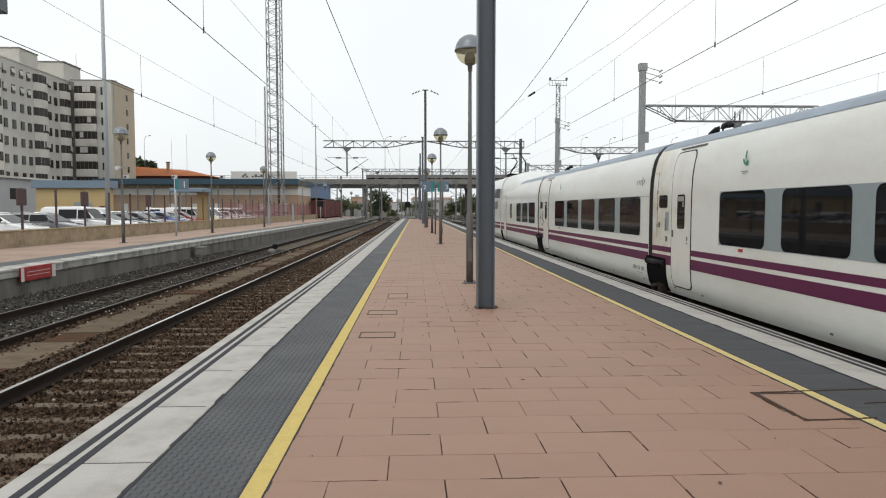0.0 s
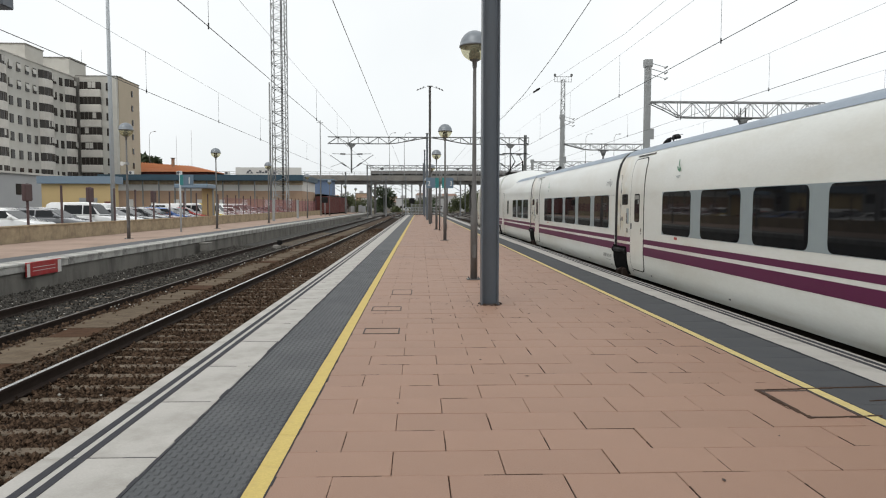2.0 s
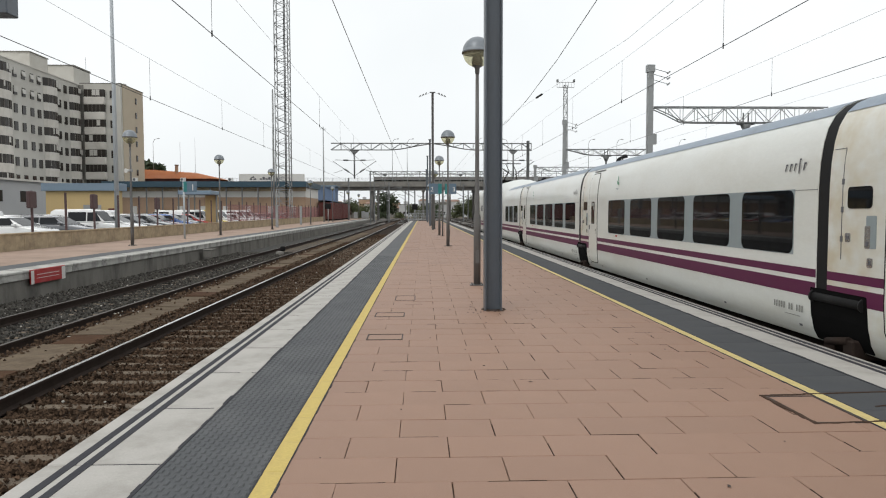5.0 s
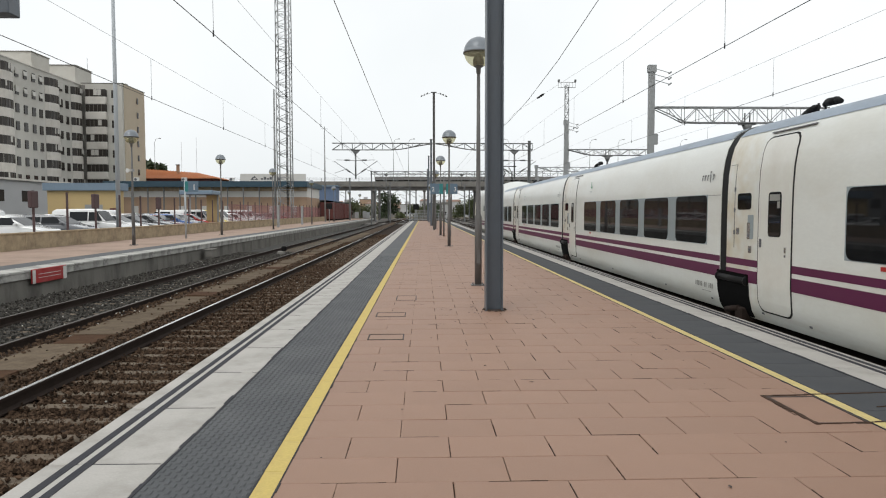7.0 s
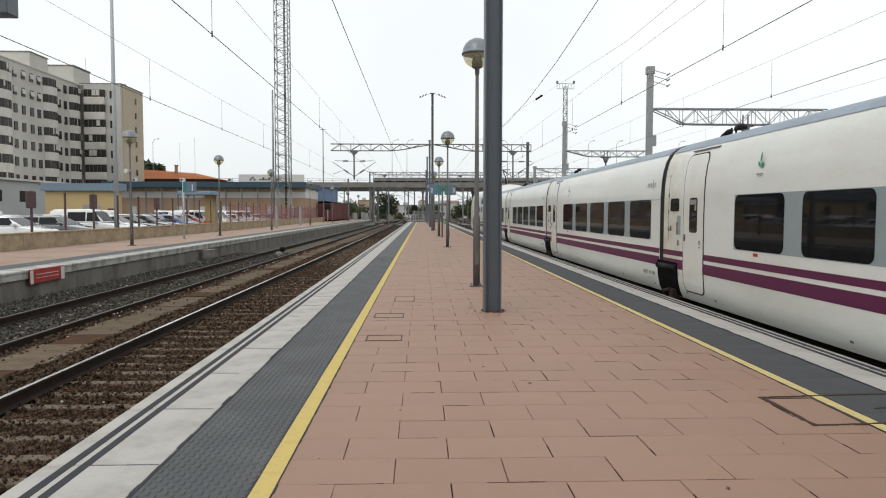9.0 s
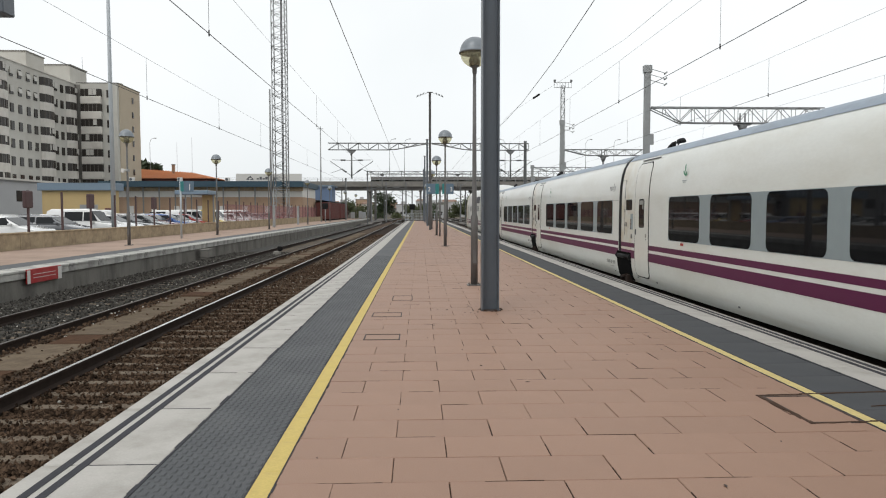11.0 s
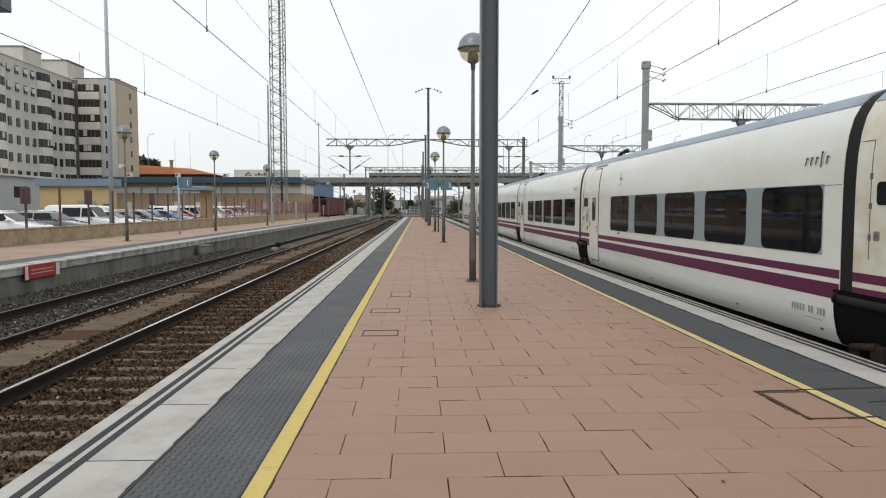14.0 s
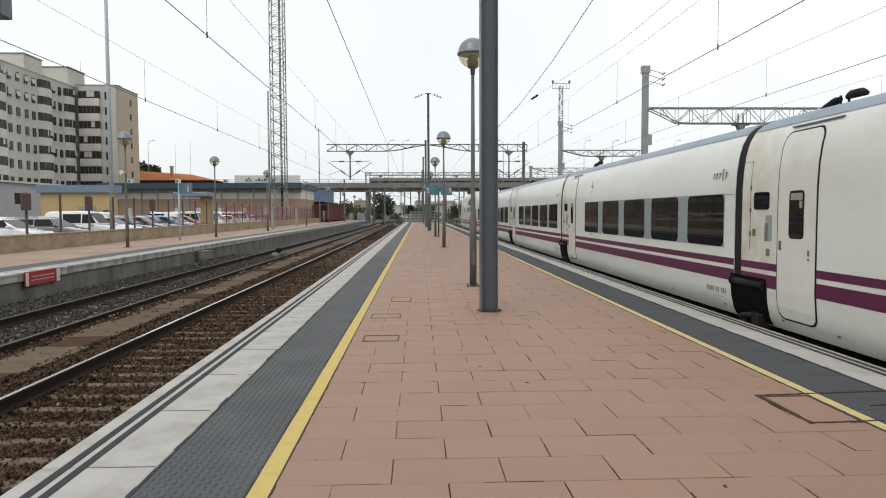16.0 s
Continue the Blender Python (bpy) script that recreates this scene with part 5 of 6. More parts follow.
def platform_signs():
    g = thing("platform_sign", "blue hanging platform number sign with a teal centre panel", "sign", pose(1.55, 46.5, 0))
    part("post", tb((0, 0.12, 0), (0, 0.12, 4.0), 0.05, seg=8), M["lamp_post"], g)
    for x0, x1, key in ((-0.92, -0.31, "signblue"), (-0.305, -0.06, "signteal"), (0.15, 0.395, "signteal"), (0.40, 0.92, "signblue")):
        sign_plate(g, "panel", x0, x1, 2.85, 3.55, M[key])
    part("bracket", bx(-0.06, 0.15, 0.04, 0.08, 3.1, 3.3), M["lamp_post"], g)
    for c, s in ((-0.72, "2"), (0.76, "3")):
        bm = text_bm(s, 0.42)
        bmesh.ops.transform(bm, matrix=pose(c, -0.034, 3.15, 90, 0, 0), verts=bm.verts)
        part("numeral", bm, M["signwhite"], g, "white numeral")
    g = thing("platform_sign", "blue platform number sign on a pale post", "sign", pose(-14.23, 42.2, FAR_Z))
    part("post", tb((0, 0, 0), (0, 0, 3.55), 0.06, seg=8), M["pale_pole"], g)
    sign_plate(g, "panel", 0.08, 0.80, 2.82, 3.45, M["signblue"], y=-0.03)
    sign_plate(g, "centre_panel", -0.0, 0.21, 2.83, 3.44, M["signteal"], y=-0.04)
    bm = text_bm("1", 0.55)
    bmesh.ops.transform(bm, matrix=pose(0.56, -0.065, 3.08, 90, 0, 0), verts=bm.verts)
    part("numeral", bm, M["signwhite"], g, "white numeral")
    # red warning plate on the side platform's wall
    g = thing("warning_sign", "red warning plate with white writing on the platform wall", "sign", pose(FAR_X + 0.01, 0, 0))
    part("plate", bx(-0.02, 0.03, 19.55, 21.4, -0.34, 0.065, bevel=0.01), M["redsign"], g)
    for a, b in ((19.55, 19.7), (21.2, 21.4)):
        part("end_plate", bx(0.031, 0.037, a, b, -0.34, 0.04), M["signwhite"], g, "white end plate")
    for z, a, b in ((-0.09, 19.85, 21.05), (-0.19, 19.85, 21.05)):
        part("writing_bar", bx(0.031, 0.036, a, b, z - 0.008, z + 0.008), M["signwhite"], g, "bar of unreadable writing")
    # relay box and pipe by the second track
    g = thing("track_box", "small grey concrete cable box at the platform wall", "cable box", pose(FAR_X + 0.3, 35.0, -0.6))
    part("box", bx(-0.2, 0.2, -0.35, 0.35, 0, 0.36, bevel=0.02), M["concrete"], g)
    part("lid", bx(-0.22, 0.22, -0.38, 0.38, 0.36, 0.41, bevel=0.01), M["concrete"], g)
    g = thing("track_signal", "small dark shunting signal low between the rails", "signal", pose(-7.62, 38, -0.68))
    part("foot", bx(-0.24, 0.14, -0.2, 0.2, -0.05, 0.2, bevel=0.06), M["concrete"], g, "grey mortar foot")
    part("body", bx(-0.02, 0.24, -0.12, 0.12, 0.2, 0.46, bevel=0.05), M["under"], g)
    for x, y, z0, s in ((-0.85, 123.8, 0.0, 0.5), (-14.0, 106, FAR_Z, 0.45)):
        g = thing("signal", "black square railway signal on a post", "signal", pose(x, y, z0))
        part("post", tb((0, 0, 0), (0, 0, 2.3), 0.07, seg=8), M["galv"], g)
        part("head", bx(-s, s, -0.1, 0.1, 2.0, 2.0 + 2 * s, bevel=0.05), M["rubber"], g)
        part("lens", tb((0, -0.1, 2.0 + s), (0, -0.16, 2.0 + s), 0.12, seg=12), M["carglass"], g)
    g = thing("loudspeaker", "small white horn loudspeaker on a lamp post", "loudspeaker", pose(-13.86, 33.7, FAR_Z + 3.6))
    part("horn", tb((-0.03, -0.06, 0), (-0.13, -0.25, -0.02), 0.04, 0.11, seg=12), M["signwhite"], g)
    part("clamp", bx(-0.08, 0.08, -0.08, 0.08, -0.06, 0.06), M["galv"], g)
    for y in (47.5, 61):
        g = thing("platform_cabinet", "slim pale cabinet post on the side platform", "cabinet", pose(-14.7, (y + 20) * 1.06, FAR_Z))
        part("cabinet", bx(-0.13, 0.13, -0.13, 0.13, 0, 2.3, bevel=0.02), M["galv"], g)


platform_signs()


# ---- hatches in the paving ----
def hatch(x0, x1, y0, y1, cracked=False):
    t = thing("inspection_hatch", "rust-edged inspection hatch let into the paving", "hatch", pose(x0, y0, 0), group="paving hatches")
    w, l = x1 - x0, y1 - y0
    for a in ((0, w, 0, 0.022), (0, w, l - 0.022, l), (0, 0.018, 0.022, l - 0.022), (w - 0.018, w, 0.022, l - 0.022)):
        part("frame_bar", bx(a[0], a[1], a[2], a[3], -0.03, 0.005), M["hatchiron"], t)
    part("cover", bx(0.03, w - 0.03, 0.04, l - 0.04, -0.03, 0.002), M["paver"], t)


hatch(-0.71, -0.23, 8.96, 9.38)
hatch(-0.73, -0.25, 10.94, 11.39)
hatch(-0.48, -0.09, 12.97, 13.67)
hatch(3.12, 3.56, 5.26, 6.06)


def paving_crack():
    """Broken joints round the edge hatch, running on under the yellow line."""
    t = thing("paving_crack", "dark broken joint running across the yellow line", "crack", pose(0, 0, 0))
    rnd = random.Random(4)
    for x0, y0, x1, y1, w in ((3.10, 6.08, 3.12, 5.24, 0.032), (3.08, 6.08, 4.36, 6.17, 0.014), (3.1, 5.25, 3.72, 5.29, 0.018), (3.9, 5.7, 4.36, 5.74, 0.01)):
        bm = bmesh.new()
        n = 12
        for i in range(n):
            a, b = i / n, (i + 1.05) / n
            k = rnd.uniform(0.5, 1.5) * w / 2
            xa, ya, xb, yb = x0 + (x1 - x0) * a, y0 + (y1 - y0) * a, x0 + (x1 - x0) * b, y0 + (y1 - y0) * b
            j = rnd.uniform(-0.006, 0.006)
            if abs(x1 - x0) > abs(y1 - y0):
                box(bm, xa, xb, ya + j - k, ya + j + k, 0.0, 0.0085)
            else:
                box(bm, xa + j - k, xa + j + k, min(ya, yb), max(ya, yb), 0.0, 0.0085)
        part("crack_fill", bm, M["joint"], t)


paving_crack()


def debris():
    """Dry leaf scraps and grit blown about the mast and the pavers."""
    rnd = np.random.RandomState(31)
    V, F = [], []
    for i in range(90):
        if i < 50:
            x, y = 1.23 + rnd.normal() * 0.5, 11.7 + rnd.normal() * 0.7
        else:
            x, y = rnd.uniform(-0.8, 3.4), 4 + 22 * rnd.rand()
        s = 0.006 + 0.016 * rnd.rand() ** 3
        a = rnd.rand() * 6.28
        k = len(V)
        for j, (r, h) in enumerate(((1.6, 0.003), (0.7, 0.008), (1.3, 0.003), (0.6, 0.006))):
            V.append((x + s * r * math.cos(a + j * 1.57), y + s * r * math.sin(a + j * 1.57), 0.001 + h))
        V.append((x, y, 0.001))
        F += [(k, k + 1, k + 2), (k, k + 2, k + 3), (k + 4, k, k + 1), (k + 4, k + 2, k + 3)]
    me = bpy.data.meshes.new("leaf_scraps")
    me.from_pydata(V, [], F)
    me.materials.append(M["hatchiron"])
    tagged(new("leaf_scraps", me), "dry brown leaf scraps strewn on the paving", "debris", kind="stuff")


debris()


# ---- car park, fence, buildings ----
def fence():
    f = thing("wall_fence", "rust-red steel fence with tall posts on the low wall", "fence", kind="structure")
    y = 28.0
    k = 0
    while y < 118:
        part("post", bx(-17.07, -16.99, y - 0.04, y + 0.04, 0.8, 2.62), M["rustpost"], f)
        if k in (1, 3, 6):
            part("post_board", bx(-17.12, -16.94, y - 0.3, y + 0.28, 1.85, 2.6, bevel=0.04), M["rustpost"], f, "dark board on the post")
        y += 2.9
        k += 1
    bm = bmesh.new()
    for i in range(425):
        yy = 61.6 + i * 0.13
        box(bm, -17.035, -17.02, yy - 0.004, yy + 0.004, 0.82, 2.35)
    for z in (0.95, 1.6, 2.25):
        box(bm, -17.045, -17.015, 61.6, 117, z - 0.015, z + 0.015)
    o = part("bars", bm, M["fence"], f, "thin pinkish fence bars")
    o["kind"] = "stuff"


fence()


def car(paint, kind="hatch"):
    """A parked car, nose towards +x, foot at 0, about 4.2 m long."""
    names = {"hatch": "hatchback car", "van": "small van", "saloon": "saloon car"}
    col = paint.split("_")[1]
    t = thing("parked_car", f"{col} {names[kind]} parked nose to the wall", "car", group="parked cars")
    W = 0.87
    if kind == "van":
        low = [(-2.15, 0.3), (-2.2, 0.6), (-2.17, 1.0), (1.0, 1.05), (1.95, 0.88), (2.2, 0.68), (2.22, 0.4), (2.1, 0.28)]
        cab = [(-2.15, 1.0), (-2.05, 1.70), (-1.8, 1.82), (0.2, 1.84), (0.45, 1.76), (1.15, 1.05)]
        side = [(-1.0, 0.05, 1.12, 1.66), (0.12, 0.62, 1.12, 1.64)]
    elif kind == "saloon":
        low = [(-2.15, 0.3), (-2.2, 0.55), (-2.15, 0.95), (-1.3, 1.0), (0.9, 0.95), (1.95, 0.78), (2.15, 0.62), (2.2, 0.4), (2.1, 0.26)]
        cab = [(-1.7, 0.97), (-1.0, 1.38), (-0.5, 1.45), (0.1, 1.43), (0.95, 0.96)]
        side = [(-0.95, -0.28, 1.02, 1.33), (-0.22, 0.42, 1.02, 1.34)]
    else:
        low = [(-1.95, 0.3), (-2.02, 0.55), (-2.0, 0.95), (1.0, 0.98), (1.8, 0.82), (2.0, 0.66), (2.05, 0.4), (1.95, 0.26)]
        cab = [(-2.0, 0.95), (-1.72, 1.38), (-1.4, 1.48), (-0.1, 1.49), (0.2, 1.42), (1.05, 0.97)]
        side = [(-1.35, -0.5, 1.03, 1.38), (-0.42, 0.34, 1.03, 1.38)]
    bm = bmesh.new()
    for pr, wa, wb in ((low, W, W), (cab, W * 0.97, W * 0.80)):
        zlo, zhi = min(z for _, z in pr), max(z for _, z in pr)
        rings = []
        for s in (-1, 1):
            rings.append([bm.verts.new((x, s * (wa + (wb - wa) * (z - zlo) / (zhi - zlo)), z)) for x, z in pr])
        n = len(pr)
        for i in range(n):
            bm.faces.new((rings[0][i], rings[0][(i + 1) % n], rings[1][(i + 1) % n], rings[1][i]))
        bm.faces.new(rings[0][::-1]), bm.faces.new(rings[1])
    bmesh.ops.recalc_face_normals(bm, faces=bm.faces)
    bmesh.ops.bevel(bm, geom=bm.edges[:], offset=0.05, segments=2, affect="EDGES", profile=0.6)
    for f in bm.faces:
        f.smooth = True
    part("body", bm, M[paint], t)
    zlo, zhi = cab[0][1], max(z for _, z in cab)

    def wy(z):
        return W * 0.97 + (W * 0.80 - W * 0.97) * (z - zlo) / (zhi - zlo)
    for s in (-1, 1):
        for x0, x1, z0, z1 in side:
            bm = bmesh.new()
            lean = 0.16
            first = x0 == side[0][0] and kind != "van"
            last = x0 == side[-1][0]
            pts = [(x0 - (0.1 if first else 0), z0), (x1 + (0.32 if last else 0), z0), (x1, z1), (x0 + (0.12 if first else 0), z1)]
            vs = [bm.verts.new((x, s * (wy(z) + d), z)) for d in (0.012, -0.03) for x, z in pts]
            for q in ((0, 1, 2, 3), (7, 6, 5, 4), (0, 4, 5, 1), (1, 5, 6, 2), (2, 6, 7, 3), (3, 7, 4, 0)):
                bm.faces.new([vs[i] for i in q])
            bmesh.ops.recalc_face_normals(bm, faces=bm.faces)
            part("side_window", bm, M["carglass"], t)
    (xa, za), (xb, zb) = cab[-2], cab[-1]
    bm = bmesh.new()
    n = Vector((zb - za, 0, -(xb - xa))).normalized() * -0.014
    pts = [(xa + (xb - xa) * k, za + (zb - za) * k) for k in (0.08, 0.92)]
    vs = [bm.verts.new(Vector((x, s * (wy(z) - 0.09), z)) + n * d) for d in (1, -2) for (x, z), s in ((pts[0], -1), (pts[0], 1), (pts[1], 1), (pts[1], -1))]
    for q in ((0, 1, 2, 3), (7, 6, 5, 4), (0, 4, 5, 1), (1, 5, 6, 2), (2, 6, 7, 3), (3, 7, 4, 0)):
        bm.faces.new([vs[i] for i in q])
    bmesh.ops.recalc_face_normals(bm, faces=bm.faces)
    part("windscreen", bm, M["carglass"], t)
    for x in (-1.3, 1.3):
        for s in (-1, 1):
            w = part("wheel", tb((x, s * 0.66, 0.31), (x, s * 0.885, 0.31), 0.31, seg=18), M["tyre"], t)
            part("rim", tb((x, s * 0.86, 0.31), (x, s * 0.895, 0.31), 0.19, seg=14), M["car_silver"], w)
    for s in (-1, 1):
        part("headlight", bx(low[-4][0] - 0.1, low[-3][0] - 0.06, s * 0.7 - 0.14, s * 0.7 + 0.14, 0.62, 0.74, bevel=0.02), M["chrome"], t)
        part("mirror", bx(0.62, 0.78, s * 0.98 - 0.1, s * 0.98 + 0.1, 0.98, 1.12, bevel=0.03), M[paint], t)
    return t


CARS = {}
rc = random.Random(12)
for name, x, y in ([("car_white hatch", -19.75, 34.0), ("car_grey hatch", -19.8, 38.2), ("car_white van", -19.9, 42.5), ("car_white hatch", -19.8, 45.2), ("car_dark saloon", -19.9, 47.9),
                    ("car_dark hatch", -19.8, 50.3), ("car_blue hatch", -19.8, 55.3), ("car_maroon saloon", -19.9, 52.8), ("car_grey hatch", -19.8, 57.2), ("car_red hatch", -19.8, 59.9), ("car_white van", -20, 62.6), ("car_yellow van", -20.1, 65.2)]
                   + [(rc.choice(("car_white hatch", "car_white hatch", "car_silver saloon", "car_grey saloon", "car_dark hatch", "car_red hatch", "car_blue hatch", "car_white van")), -19.8 + rc.uniform(-0.2, 0.2), 68 + 2.7 * i) for i in range(13)]
                   + [(rc.choice(("car_white hatch", "car_silver saloon", "car_grey saloon", "car_dark hatch", "car_maroon saloon", "car_white van")), -28.5 + rc.uniform(-0.2, 0.2), 44 + 2.75 * i) for i in range(18)]
                   + [("car_white van", -29.2, 38.0), ("car_white hatch", -29.0, 46.5 - 3.5)]):
    at = pose(x, y, 0.02, 0, 0, rc.uniform(-2, 2) + (180 if x < -25 else 0))
    if name in CARS:
        copy_thing(CARS[name], at)
    else:
        CARS[name] = car(*name.split())
        CARS[name].matrix_basis = at


# ---- buildings behind the car park ----
def unit_window(name, w, h, m, depth=0.12):
    bm = bmesh.new()
    box(bm, -w / 2, w / 2, -depth, 0.03, -h / 2, h / 2)
    me = bpy.data.meshes.new(name)
    bm.to_mesh(me)
    bm.free()
    me.materials.append(m)
    return me


def apartment_block():
    """A tall block along the car park with a wing that turns towards the tracks, curved balcony bands and rows of windows."""
    t = thing("apartment_building", "tall beige apartment building with curved balconies and dark windows", "building")
    rnd = random.Random(21)
    X, YW, XE, TOP, PITCH = -66.2, 137.6, -58.2, 26.30, 2.90
    part("wall", bx(-82, X, 60, YW + 0.02, -0.9, TOP), M["flat_wall"], t)
    part("wall", bx(-82, XE, YW + 0.03, 148.4, -0.9, TOP + 0.3), M["flat_wall"], t)
    part("gable", bx(XE + 0.004, XE + 0.12, YW + 0.8, 148.3, -0.9, TOP + 0.25), M["flat_side"], t, "tan end gable")
    part("parapet", bx(-82, X + 0.12, 60, YW - 0.1, TOP, TOP + 0.16), M["flat_rail"], t)
    part("penthouse", bx(-92, -69.5, 127, 133, TOP + 0.1, 30.2), M["flat_wall"], t, "flat-roofed rooftop volume")
    part("penthouse", bx(-74.8, -68.2, 140, 146.8, TOP + 0.1, 30.5), M["flat_wall"], t, "flat-roofed rooftop volume")
    part("coping", bx(-74.95, -68.05, 139.85, 146.95, 30.5, 30.68), M["concrete"], t, "dark coping")
    part("coping", bx(-92, -69.35, 126.85, 133.1, 30.2, 30.38), M["concrete"], t, "dark coping")
    part("coping", bx(-66, XE + 0.2, YW - 0.06, 148.5, TOP + 0.302, TOP + 0.42), M["concrete"], t, "dark coping")
    part("chimney", bx(-60.3, -59.6, 143, 144, TOP + 0.3, TOP + 1.3), M["flat_wall"], t)
    part("roof_aerial", tb((-68.6, 146, 30.5), (-68.6, 146, 33.4), 0.04, seg=5), M["galv"], t)
    win, blind = unit_window("w", 0.95, 1.45, M["win"]), unit_window("b", 0.98, 1.0, M["blind"], 0.10)
    rows_z = [24.55 - PITCH * i for i in range(8)]
    # long wing: narrow windows and curved glazed balconies, seen along the tracks
    ys_win = [116.3, 118.7, 121.2, 123.4, 130.2, 132.4, 108.5, 105.5, 102, 96, 93]
    bays = [(110.3, 115.0), (124.8, 129.2), (133.9, 137.4), (97.6, 101)]
    for zi, z in enumerate(rows_z):
        for y in ys_win:
            w = piece("window", win, t, pose(X + 0.03, y, z, 0, 0, 90))
            if rnd.random() < 0.28 or (zi < 2 and 117 < y < 124):
                piece("blind", blind, w, pose(0, 0.0, 0.2) @ pose(0, -0.10 if zi < 2 else 0.0, 0, -14 if zi < 2 and 117 < y < 124 else 0))
        for y0, y1 in bays:
            def bay(z0, z1, ins, m, name, parent, label=""):
                bm = bmesh.new()
                n = 10
                rows_ = [[bm.verts.new((X + 0.02 + (0.95 - ins) * math.sin(math.pi * i / n) ** 0.55, y0 + (y1 - y0) * i / n, zz)) for i in range(n + 1)] for zz in (z0, z1)]
                for i in range(n):
                    bm.faces.new((rows_[0][i], rows_[0][i + 1], rows_[1][i + 1], rows_[1][i]))
                bm.faces.new(rows_[0][::-1]), bm.faces.new(rows_[1])
                bmesh.ops.recalc_face_normals(bm, faces=bm.faces)
                return part(name, bm, m, parent, label)
            b = bay(z - 2.06, z - 0.60, 0.0, M["flat_rail"], "balcony", t, "pale curved balcony band")
            g = bay(z - 0.598, z + 0.842, 0.10, M["win"], "balcony_glazing", b)
            for i in range(1, 6):
                s_ = i / 6
                xx, yy = X + 0.02 + 0.86 * math.sin(math.pi * s_) ** 0.55, y0 + (y1 - y0) * s_
                part("mullion", bx(xx - 0.03, xx + 0.05, yy - 0.035, yy + 0.035, z - 0.6, z + 0.84), M["winframe"], b)
                if rnd.random() < 0.33:
                    part("glazing_blind", bx(xx - 0.02, xx + 0.04, yy + 0.05, yy + 0.6, z - 0.5 + rnd.random() * 0.5, z + 0.8), M["blind"], b)
    # wing that faces down the tracks
    # proud strip in darker grey, painted for the shade of the corner recess
    part("recess", bx(-66.19, -65.2, YW - 0.1, YW + 0.02, 0, TOP), M["concrete"], t, "dark strip for the shaded corner recess")
    for z in rows_z:
        b = part("balcony", bx(-64.95, -61.0, YW - 0.8, YW + 0.02, z - 2.06, z - 0.58, bevel=0.1), M["flat_rail"], t, "pale balcony band")
        part("balcony_glazing", bx(-64.85, -61.1, YW - 0.7, YW + 0.02, z - 0.579, z + 0.839), M["win"], b)
        for xx in (-64.1, -63.35, -62.6, -61.85):
            part("mullion", bx(xx - 0.035, xx + 0.035, YW - 0.74, YW - 0.69, z - 0.57, z + 0.83), M["winframe"], b)
            if rnd.random() < 0.2:
                part("glazing_blind", bx(xx + 0.05, xx + 0.7, YW - 0.72, YW - 0.705, z - 0.3, z + 0.8), M["blind"], b)
        piece("window", win, t, pose(-59.7, YW + 0.0, z))
    small = unit_window("s", 0.6, 1.2, M["win"])
    for z in rows_z:
        piece("window", small, t, pose(XE + 0.14, 144.5, z - 0.3, 0, 0, 90))
    return t


apartment_block()


